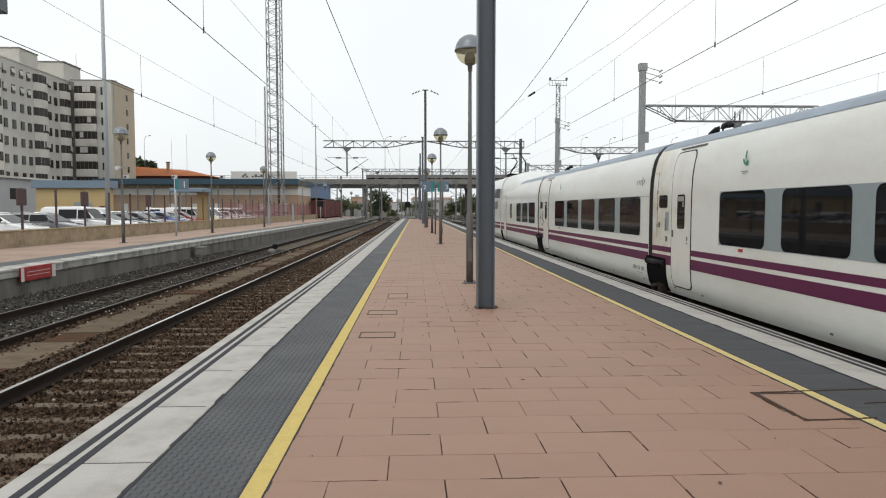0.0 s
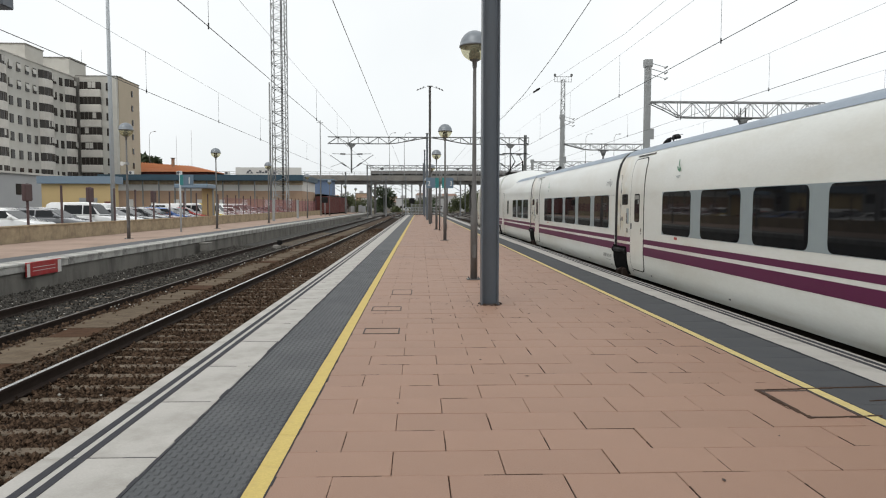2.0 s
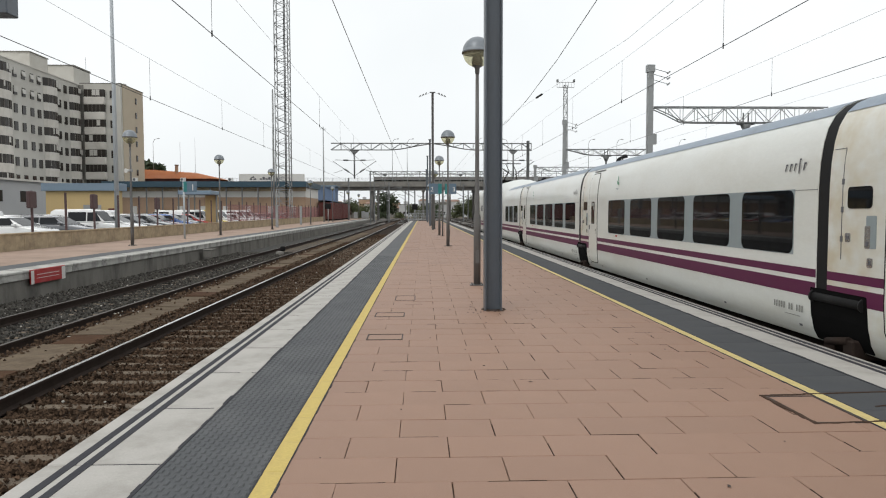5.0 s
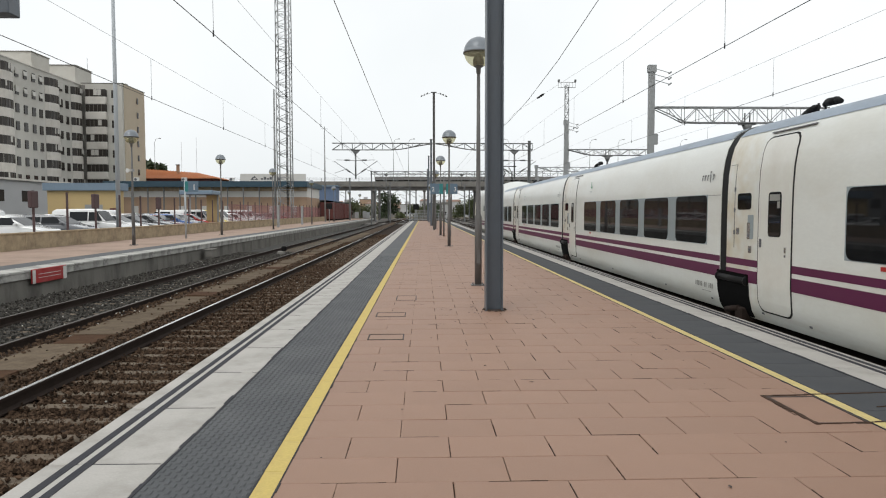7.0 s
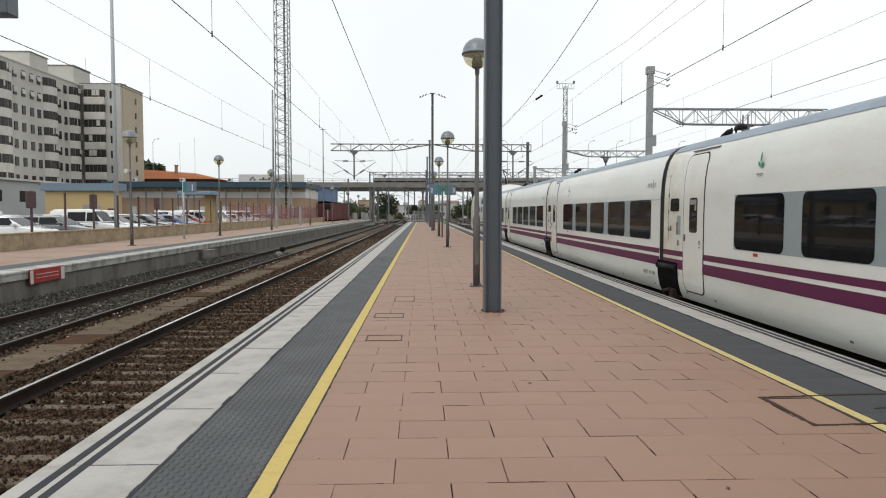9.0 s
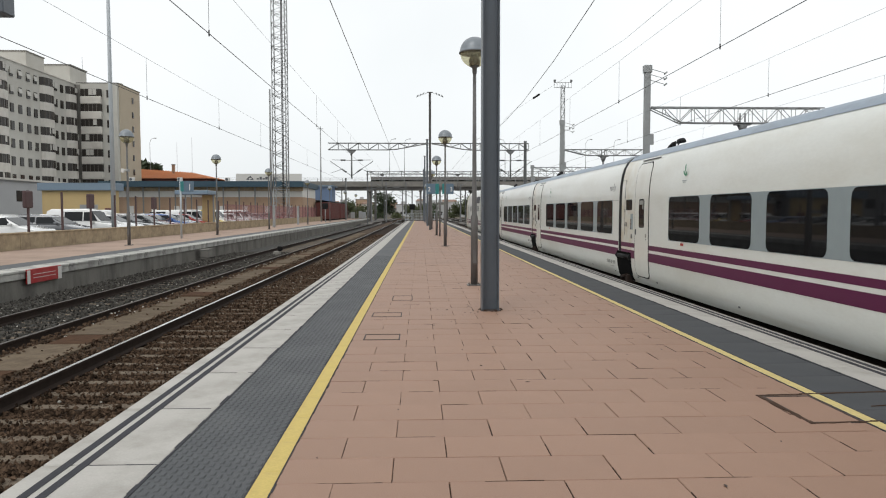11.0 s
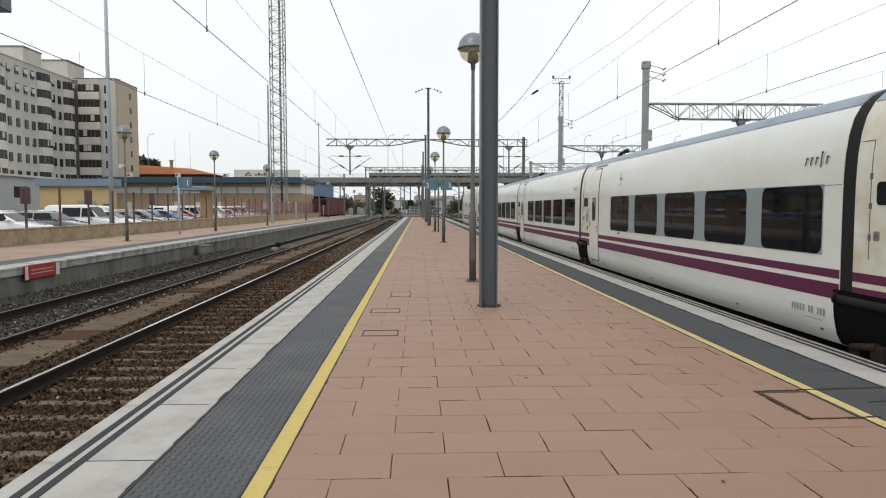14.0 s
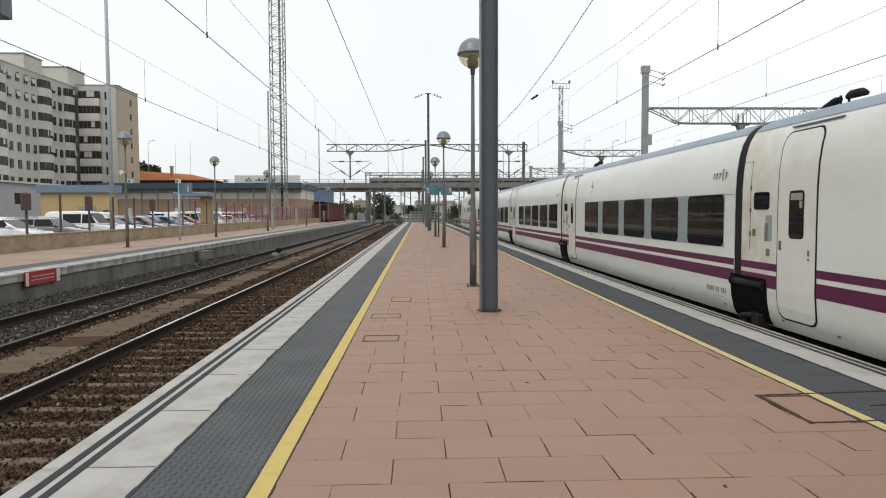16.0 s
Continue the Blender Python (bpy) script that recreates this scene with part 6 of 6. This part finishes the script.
def low_buildings():
    g = thing("podium_building", "long grey low building at the foot of the flats", "building")
    part("wall", bx(-63.5, -51, 62, 118, -0.9, 5.65), M["podium"], g)
    part("roof", bx(-64, -50.6, 61.5, 118.4, 5.65, 5.9), M["flat_rail"], g)
    for y in range(66, 117, 6):
        part("window", bx(-51.02, -50.95, y, y + 2.2, 3.0, 4.4), M["win"], g)
    g = thing("ochre_building", "small ochre yellow building with a blue-grey fascia", "building")
    part("wall", bx(-42.5, -34.6, 80, 81.6, -0.9, 4.1), M["ochre"], g)
    part("fascia", bx(-42.8, -34.2, 79.6, 82.0, 4.1, 4.95), M["bluefascia"], g)
    part("sign_board", bx(-38.3, -36.3, 79.93, 79.99, 2.0, 2.5), M["galv"], g, "grey name board")
    part("door", bx(-35.5, -34.6, 79.93, 79.99, 0.0, 2.1), M["wagon"], g, "dark red door")
    # station building with teal fascia, white upper wall and brick base
    g = thing("station_building", "long low station building with teal fascia, white and brick walls", "building")
    Y = 112.0
    part("wall", bx(-49, -18.4, Y, Y + 14, -0.9, 4.0), M["brick"], g, "brown brick base wall")
    part("upper_wall", bx(-49, -18.4, Y + 0.05, Y + 14, 4.0, 5.6), M["whitewall"], g)
    part("fascia", bx(-50, -18.0, Y - 1.6, Y + 14.5, 5.6, 6.5), M["teal"], g, "dark teal roof fascia")
    # tan strip painted for the shadow under the fascia
    part("soffit_shadow_band", bx(-49.5, -18.3, Y - 0.3, Y + 0.04, 4.98, 5.6), M["tanwall"], g)
    for i in range(12):
        x = -48 + i * 2.5
        part("window", bx(x, x + 2.1, Y + 0.0, Y + 0.045, 4.2, 5.2), M["whitewall"], g)
        part("column", bx(x - 0.28, x - 0.12, Y - 1.3, Y - 1.1, -0.5, 5.6), M["galv_d"], g)
        if i % 3 == 1:
            a = thing("air_conditioner", "white outdoor air-conditioning unit on the fascia roof", "air conditioner", pose(x, Y - 0.9, 6.5), group="roof air conditioners")
            part("case", bx(0, 0.8, 0, 0.35, 0, 0.6, bevel=0.03), M["signwhite"], a)
            part("fan_grille", tb((0.3, -0.02, 0.3), (0.3, 0.01, 0.3), 0.22, seg=14), M["letter"], a)
    for i in range(8):
        part("panel", bx(-46 + i * 3.6, -45.2 + i * 3.6, Y - 0.03, Y + 0.02, 1.2, 2.6), M["whitewall"], g)
    # tiled house behind
    g = thing("tiled_house", "brick house with a low orange tiled roof", "house")
    part("wall", bx(-62, -40, 134, 146, -0.9, 8.1), M["wagon"], g)
    bm = bmesh.new()
    pts = [(-64, 133, 8.0), (-38.6, 133, 8.0), (-38.6, 147, 8.0), (-64, 147, 8.0), (-60, 140, 10.5), (-45, 142, 9.5)]
    vs = [bm.verts.new(p) for p in pts]
    for q in ((0, 1, 5, 4), (1, 2, 5), (2, 3, 4, 5), (3, 0, 4), (3, 2, 1, 0)):
        bm.faces.new([vs[i] for i in q])
    part("roof", bm, M["tile"], g)
    for i in range(44):
        x = -63.4 + i * 0.56
        f = 1.0 if -60 <= x <= -45 else ((x + 64) / 4 if x < -60 else (-38.6 - x) / 6.4)
        rise = 2.5 - 0.066 * max(0, min(15, x + 60))
        part("ridge_tile", tb((x, 132.95, 8.05), (x, 133 + 7 * f, 8.04 + rise * f), 0.055, seg=5), M["tile"], g)
    part("chimney", bx(-48.5, -48.0, 139, 139.5, 9.2, 10.9), M["brick"], g)
    part("chimney_cap", bx(-48.6, -47.9, 138.9, 139.6, 10.9, 11.05), M["concrete_d"], g)
    g.matrix_basis = Matrix.Translation((0, 0, -0.2)) @ Matrix.Scale(1.12, 4)
    # billboard
    g = thing("billboard", "long white sign board with a dark triangular emblem", "sign")
    Yb = 150.0
    part("board", bx(-38.8, -24.8, Yb, Yb + 0.3, 8.0, 9.8), M["signwhite"], g)
    bm = bmesh.new()
    for x0, x1, za, zb in ((-36.6, -36.2, 8.5, 9.1), (-36.3, -35.7, 8.9, 9.4), (-35.9, -35.3, 8.5, 8.9)):
        vs = [bm.verts.new(v) for v in ((x0, Yb - 0.03, za), (x1 + 0.3, Yb - 0.03, za), (x1, Yb - 0.03, zb))]
        bm.faces.new(vs)
    part("emblem", bm, M["letter"], g)
    for i in range(4):
        part("mark_bar", bx(-34.4 + i * 0.62, -33.9 + i * 0.62, Yb - 0.04, Yb, 8.55, 8.85 + (0.3 if i in (1, 3) else 0)), M["letter"], g)
    for x in (-38, -32, -26.5):
        part("post", bx(x - 0.1, x + 0.1, Yb + 0.3, Yb + 0.5, -0.9, 9.5), M["galv"], g)
    g = thing("blue_cabin", "blue sheet-metal signal cabin by the tracks", "building")
    part("wall", bx(-24.5, -18.8, 154, 160, -0.9, 7.2), M["shed"], g)
    part("roof", bx(-24.9, -18.4, 153.6, 160.4, 7.2, 7.5), M["bluefascia"], g)
    part("window", bx(-24.0, -20.5, 153.93, 153.99, 3.2, 4.2), M["win"], g)
    # freight wagons
    for y in (124.0, 139.0):
        g = thing("freight_wagon", "oxide red covered freight wagon on a siding", "wagon", pose(-16.7, y, 0), group="freight wagons")
        part("body", bx(-1.4, 1.4, 0, 13.6, 0.3, 3.3, bevel=0.08), M["wagon"], g)
        for i in range(9):
            part("rib", bx(1.4, 1.47, 0.5 + i * 1.55, 0.62 + i * 1.55, 0.35, 3.2), M["wagon"], g)
        bm = bmesh.new()
        sweep(bm, [(1.42 * math.cos(a), 3.28 + 0.35 * math.sin(a)) for a in np.linspace(0, math.pi, 9)], [(0, 0, 0), (0, 13.6, 0)])
        part("roof", bm, M["under"], g)
        for yy in (2, 11.6):
            part("wheelset", tb((-1.2, yy, 0.0), (1.2, yy, 0.0), 0.45, seg=14), M["under"], g)
        part("underframe", bx(-1.2, 1.2, 0.3, 13.3, -0.4, 0.3), M["under"], g)
    # small white-gabled canopy in the car park
    g = thing("bus_shelter", "small canopy with pale blue roof beside the wall", "shelter", pose(-18.95, 60.0, 0.02))
    part("roof", bx(-1.4, 1.4, -1.2, 1.2, 3.1, 3.45, bevel=0.05), M["bluefascia"], g)
    for a in (-1.2, 1.2):
        part("post", bx(a - 0.06, a + 0.06, 0.9, 1.02, 0, 3.1), M["galv"], g)
    part("back_wall", bx(0.2, 1.3, 1.03, 1.09, 0.1, 3.1), M["ochre"], g)


low_buildings()
for x, y, top in ((-58.0, 170, 18.5), (-54.4, 170, 19.7)):
    g = thing("roof_aerial", "thin aerial mast behind the tiled roof", "aerial", pose(x, y, 0), group="aerials")
    part("pole", tb((0, 0, -0.9), (0, 0, top), 0.05, 0.03, seg=5), M["galv"], g)


# ---- road bridge and what lies beyond ----
def bridge():
    g = thing("road_bridge", "long concrete road bridge with steel railings over the tracks", "bridge", kind="structure")
    Y = 168.0
    part("deck", bx(-75, 120, Y, Y + 9, 7.9, 8.7), M["concrete"], g)
    part("edge_beam", bx(-75, 120, Y - 0.3, Y - 0.01, 7.7, 8.95), M["concrete"], g)
    for i, yy in enumerate((Y + 0.6, Y + 3.4, Y + 6.6)):
        part("girder", bx(-75, 120, yy, yy + 0.6, 6.95, 7.9), M["concrete_d"], g)
    for x in (-64, -47, -30, -11.6, 0.9, 13.6, 28, 44, 60, 76, 92):
        part("pier", tb((x, Y + 1.2, -0.9), (x, Y + 1.2, 6.6), 0.24, seg=12), M["concrete_d"], g)
        part("pier", tb((x, Y + 7.2, -0.9), (x, Y + 7.2, 6.6), 0.24, seg=12), M["concrete_d"], g)
        part("crosshead", bx(x - 0.4, x + 0.4, Y + 0.2, Y + 8.6, 6.6, 6.95), M["concrete_d"], g)
    bm = bmesh.new()
    for z in (9.3, 9.75):
        box(bm, -75, 120, Y - 0.2, Y - 0.14, z - 0.04, z + 0.04)
    for i in range(66):
        box(bm, -75 + i * 3.0, -74.9 + i * 3.0, Y - 0.2, Y - 0.14, 8.95, 9.75)
    part("handrail", bm, M["galv"], g, "thin pale handrail")
    # higher dark steel deck behind
    g = thing("steel_bridge", "dark steel bridge with a tall lattice railing behind the road bridge", "bridge", kind="structure")
    Y2 = 181.0
    part("deck", bx(-12.0, 120, Y2, Y2 + 6, 9.2, 10.5), M["under"], g)
    part("edge_beam", bx(-12.0, 120, Y2 - 0.3, Y2 - 0.02, 9.9, 10.7), M["concrete_d"], g)
    for x in (-11, 8, 26, 44, 62, 80, 98, 116):
        part("pier", bx(x - 0.2, x + 0.2, Y2 + 1, Y2 + 1.6, -0.9, 9.2), M["concrete_d"], g)
    bm = bmesh.new()
    for i in range(66):
        x = -12 + i * 2.0
        box(bm, x - 0.06, x + 0.06, Y2 - 0.25, Y2 - 0.15, 10.7, 12.2)
        tube(bm, (x, Y2 - 0.2, 10.8 if i % 2 else 12.1), (x + 2.0, Y2 - 0.2, 12.1 if i % 2 else 10.8), 0.04, seg=4)
    for z in (10.9, 11.5, 12.15):
        box(bm, -12, 120, Y2 - 0.23, Y2 - 0.17, z - 0.045, z + 0.045)
    part("railing", bm, M["galv_d"], g, "steel railing with diagonals")
    Y = 168.0
    rnd = random.Random(2)
    proto = None
    for x in (-6.6, -3.0, 21.6, 41.5, 48.5, 64, -64.0):
        if proto is None:
            proto = thing("street_lamp", "tall curved street lamp on the road bridge", "street lamp", group="bridge street lamps")
            bm = bmesh.new()
            tube(bm, (0, 0, 0), (0, 0, 9.6), 0.08, 0.05, seg=6)
            tube(bm, (0, 0, 9.6), (0.4, 0, 10.4), 0.05, seg=6)
            tube(bm, (0.4, 0, 10.4), (1.3, 0, 10.6), 0.045, seg=6)
            part("pole", bm, M["galv"], proto)
            part("lantern", bx(1.1, 1.6, -0.14, 0.14, 10.5, 10.68, bevel=0.05), M["galv"], proto)
            proto.matrix_basis = pose(x, Y + 0.9, 8.7)
        else:
            copy_thing(proto, pose(x, Y + 0.9, 8.7, 0, 0, 180 if x in (-6.6, 21.6) else 0))


bridge()


def leaf_cloud(name, centers, n, size, m, parent, seed):
    """A crown of many small leaf clumps."""
    rnd = np.random.RandomState(seed)
    V, F = [], []
    for i in range(n):
        cx, cy, cz, r = centers[rnd.randint(len(centers))]
        d = rnd.normal(size=3)
        d /= np.linalg.norm(d)
        p = np.array((cx, cy, cz)) + d * r * (0.45 + 0.6 * rnd.rand()) * np.array((1, 1, 0.85))
        a, b = rnd.normal(size=3), rnd.normal(size=3)
        a /= np.linalg.norm(a)
        b -= a * (a @ b)
        b /= np.linalg.norm(b)
        s = size * (0.6 + 0.8 * rnd.rand())
        k = len(V)
        V += [(p - a * s).tolist(), (p - b * s * 0.5).tolist(), (p + a * s).tolist(), (p + b * s * 0.5).tolist()]
        F.append((k, k + 1, k + 2, k + 3))
    me = bpy.data.meshes.new(name)
    me.from_pydata(V, [], F)
    me.materials.append(m)
    o = new(name, me)
    o.parent = parent
    return o


def tree(x, y, h, w, m="leaf", seed=1, z0=-0.95):
    t = thing("tree", "leafy dark green tree beyond the tracks", "tree", pose(x, y, z0), group="distant trees")
    rnd = random.Random(seed)
    bm = bmesh.new()
    tube(bm, (0, 0, 0), (0.1, 0, h * 0.5), 0.04 * h * 0.6, 0.02 * h, seg=8)
    cs = []
    for i in range(7):
        a = i * 0.9 + rnd.random()
        r = w * (0.25 + 0.25 * rnd.random())
        c = (math.cos(a) * w * 0.3, math.sin(a) * w * 0.3, h * (0.42 + 0.45 * rnd.random()), r)
        cs.append(c)
        tube(bm, (0.05, 0, h * (0.25 + 0.03 * i)), c[:3], 0.014 * h, 0.006 * h, seg=5)
    part("trunk", bm, M["bark"], t)
    leaf_cloud("crown", cs, 1500, 0.05 * h, M[m], t, seed)
    return t


for i, (x, y, h, w, m) in enumerate([(-9.6, 205, 7.4, 5.4, "leaf"), (12.5, 200, 6.0, 5.0, "leaf2"), (16, 206, 6.2, 6, "leaf2"), (-66.6, 175, 16.0, 4.4, "leaf"),
                                       (22, 240, 7, 7, "leaf2"), (-40, 260, 9, 8, "leaf"), (-17.5, 214, 4.2, 4, "leaf2"), (-24.5, 250, 6.5, 5, "leaf2"), (-15, 262, 5.2, 6, "leaf2"), (-2.5, 270, 5.0, 5, "leaf2"), (5.5, 280, 5.6, 6, "leaf"), (-33, 275, 6.2, 7, "leaf2"), (24, 285, 6, 7, "leaf"), (2.2, 226, 4.6, 4, "leaf2"), (35, 260, 9, 8, "leaf")]):
    tree(x, y, h, w, m, seed=30 + i)


def far_houses():
    """Pale blocks of the town beyond the bridge, with rows of small windows, set in three uneven ranks."""
    rnd = random.Random(8)
    mats = ("podium", "podium", "flat_wall", "concrete", "brick", "concrete_d")
    for i in range(34):
        rank = i % 3
        x = -105 + i * 6.2 + rnd.uniform(-3, 3)
        y = (290, 350, 430)[rank] + rnd.uniform(0, 30)
        w, h = rnd.uniform(5, 11), rnd.uniform(3.5, 6.0) + 2.2 * rank
        g = thing("distant_house", "pale distant house beyond the road bridge", "house", pose(x, y, -0.95, 0, 0, rnd.uniform(-14, 14)), group="distant houses")
        part("wall", bx(-w / 2, w / 2, 0, 9, 0, h), M[rnd.choice(mats)], g)
        if rnd.random() < 0.45:
            bm = bmesh.new()
            vs = [bm.verts.new(p) for p in ((-w / 2 - 0.4, -0.4, h), (w / 2 + 0.4, -0.4, h), (w / 2 + 0.4, 9.4, h), (-w / 2 - 0.4, 9.4, h), (-w / 2 + 1, 4.5, h + 1.4), (w / 2 - 1, 4.5, h + 1.4))]
            for q in ((0, 1, 5, 4), (1, 2, 5), (2, 3, 4, 5), (3, 0, 4), (3, 2, 1, 0)):
                bm.faces.new([vs[k] for k in q])
            part("roof", bm, M["farroof"], g)
        else:
            part("roof", bx(-w / 2 - 0.2, w / 2 + 0.2, -0.2, 9.2, h, h + 0.45), M["concrete"], g)
            part("roof_hut", bx(-w / 6, w / 8, 3, 6, h + 0.45, h + 1.9), M["podium"], g)
        for k in range(int(w // 1.9)):
            for f in range(int((h - 1.2) // 2.7)):
                wx = -w / 2 + 0.6 + k * 1.9
                part("window", bx(wx, wx + rnd.uniform(0.7, 1.1), -0.04, 0.02, 1.2 + f * 2.7, 2.4 + f * 2.7), M["win"], g)


far_houses()


def yard_beyond():
    """Masts, bushes and a dark hedge in the yard beyond the bridge."""
    for i, (x, y, h) in enumerate([(-13.5, 132, 9), (-9.8, 150, 9), (-2.4, 152, 9), (-14, 200, 9), (-4.5, 215, 9), (3.5, 190, 9), (9.5, 150, 8.5), (-6.2, 140, 8.6), (-1.2, 172, 8.8), (5.6, 165, 8.8), (-8.4, 178, 9), (-11.2, 190, 9), (2.2, 240, 9), (13, 185, 9), (-20, 185, 9), (17, 160, 9)]):
        g = thing("catenary_mast", "thin grey catenary mast in the distant yard", "mast", pose(x, y, -0.95), group="distant masts")
        part("column", bx(-0.14, 0.14, -0.14, 0.14, 0, h), M["galv_d"], g)
        s = 1 if i % 2 else -1
        part("bracket_arm", tb((0, 0, h - 1.5), (s * 3.0, 0, h - 0.9), 0.05, seg=5), M["galv_d"], g)
        part("bracket_arm", tb((0, 0, h - 2.8), (s * 2.6, 0, h - 1.1), 0.05, seg=5), M["galv_d"], g)
    for i in range(11):
        x = -34 + i * 6.7
        g = thing("bush", "dark green bush along the yard", "bush", pose(x, 236 + (i * 37) % 23, -0.95), group="yard bushes")
        cs = [(math.cos(k) * 1.1, math.sin(k) * 0.8, 1.2 + 0.5 * math.sin(k * 2.1 + i), 1.2) for k in range(5)]
        part("stem", tb((0, 0, 0), (0, 0, 1.3), 0.12, 0.06, seg=6), M["bark"], g)
        leaf_cloud("foliage", cs, 420, 0.33, M["leaf2" if i % 3 else "leaf"], g, 80 + i)
    for i, (x, y) in enumerate(((22, 176), (27, 205))):
        g = thing("white_van", "white van parked beyond the yard tracks", "van", pose(x, y, -0.95), group="yard vans")
        part("body", bx(-2.4, 2.4, -1, 1, 0.35, 2.4, bevel=0.2), M["car_white"], g)
        part("windscreen", bx(-2.42, -2.0, -0.85, 0.85, 1.4, 2.1, bevel=0.05), M["carglass"], g)
        for a in (-1.5, 1.5):
            part("wheel", tb((a, -1.02, 0.35), (a, 1.02, 0.35), 0.35, seg=14), M["tyre"], g)


yard_beyond()
# hills closing the distance
bm = bmesh.new()
prev = None
for i in range(61):
    a = math.pi * 2 * i / 60
    r = 1500
    hgt = 22 + 10 * noise.noise(Vector((math.cos(a) * 3, math.sin(a) * 3, 0)))
    cur = (bm.verts.new((r * math.cos(a), r * math.sin(a), -3)), bm.verts.new(((r + 200) * math.cos(a), (r + 200) * math.sin(a), hgt * 0.6)))
    if prev:
        bm.faces.new((prev[0], cur[0], cur[1], prev[1]))
    prev = cur
structure("backdrop_hills", bm, M["ground"], "low hazy hills along the horizon", "hills")


# ---- clay pavers of the island platform ----
def pavers():
    W, P = 0.72, 0.43
    x0, x1, yb = -0.872, 3.565, 5.06
    rnd = random.Random(77)
    cache = {}
    V, F = [], []

    def cut(a, b):
        key = (round(b - a, 2),)
        if key not in cache:
            w = b - a
            bm = bmesh.new()
            box(bm, 0.002, w - 0.002, 0.0026, P - 0.0026, -0.04, 0.0, bevel=0.003)
            me = bpy.data.meshes.new("paver")
            bm.to_mesh(me)
            bm.free()
            me.materials.append(M["paver"])
            cache[key] = me
        return cache[key]
    count = 0
    for r in range(-71, 276):
        y = yb + P * r
        off = 0.566 if r % 2 == 0 else 0.926
        k = math.floor((x0 - off) / W)
        east = DRIFT * max(0.0, y) - 0.026
        right = x1 - east
        while off + k * W < right - 0.02:
            a, b = max(x0, off + k * W), min(right, off + (k + 1) * W)
            k += 1
            if b - a < 0.03:
                continue
            a, b = a + east, b + east
            dz = rnd.uniform(-0.0025, 0.0015)
            if 3.2 < y < 22 and count < 300:
                piece("paver", cut(a, b), PLATFORM, pose(a + rnd.uniform(-0.0012, 0.0012), y + rnd.uniform(-0.0016, 0.0016), dz, rnd.uniform(-0.2, 0.2), rnd.uniform(-0.15, 0.15), rnd.uniform(-0.22, 0.22)))
                count += 1
            else:
                g = 0.005
                i = len(V)
                V.extend([(a + g, y + g, dz), (b - g, y + g, dz), (b - g, y + P - g, dz), (a + g, y + P - g, dz), (a + g, y + g, -0.03), (b - g, y + g, -0.03), (b - g, y + P - g, -0.03), (a + g, y + P - g, -0.03)])
                F.extend([(i, i + 1, i + 2, i + 3), (i, i + 4, i + 5, i + 1), (i + 1, i + 5, i + 6, i + 2), (i + 2, i + 6, i + 7, i + 3), (i + 3, i + 7, i + 4, i)])
    # earth and moss crumbs that fill some of the joints unevenly
    bm = bmesh.new()
    for _ in range(420):
        rr = rnd.randint(-3, 44)
        y = yb + P * rr
        if rnd.random() < 0.3:
            x = rnd.uniform(x0, x1 - 0.3)
            for _ in range(rnd.randint(2, 7)):
                l, w = rnd.uniform(0.02, 0.07), rnd.uniform(0.001, 0.003)
                box(bm, x, x + l, y - w, y + w, -0.02, rnd.uniform(-0.001, 0.0012))
                x += l
        else:
            off = 0.566 if rr % 2 == 0 else 0.926
            x = off + W * rnd.randint(-2, 4)
            if x0 < x < x1 - 0.1:
                v = y
                for _ in range(rnd.randint(3, 8)):
                    l, w = rnd.uniform(0.02, 0.07), rnd.uniform(0.001, 0.003)
                    if v + l < y + P:
                        box(bm, x - w, x + w, v, v + l, -0.02, rnd.uniform(-0.001, 0.0012))
                    v += l
    lean(bm)
    bmesh.ops.translate(bm, vec=(-0.026, 0, 0), verts=bm.verts)
    o = part("joint_crumbs", bm, M["joint"], PLATFORM, "dark earth crumbs in the paver joints")
    o["kind"] = "stuff"
    me = bpy.data.meshes.new("distant_pavers")
    me.from_pydata(V, [], F)
    me.materials.append(M["paver_far"])
    o = new("distant_pavers", me)
    o.parent = PLATFORM
    o["kind"] = "stuff"


pavers()


# ---- what moves ----
A0 = 14.78     # the front end of the first whole coach at the start
RUN = [(0.0, 0.0), (3.5, 5.16), (7.0, 10.3), (9.0, 13.23), (12.5, 18.15), (14.5, 20.87), (16.0, 23.0)]


def motions():
    for k, c in enumerate(COACHES):
        walk(c, [(t, pose(TRACKS["train"], A0 - L_COACH * k + s, 0)) for t, s in RUN])
    walk(END_COACH, [(t, pose(TRACKS["train"], A0 + L_COACH + s, 0)) for t, s in RUN])
    walk(POWER_CAR, [(t, pose(TRACKS["train"], A0 + L_COACH + 12.2 + s, 0)) for t, s in RUN])


motions()
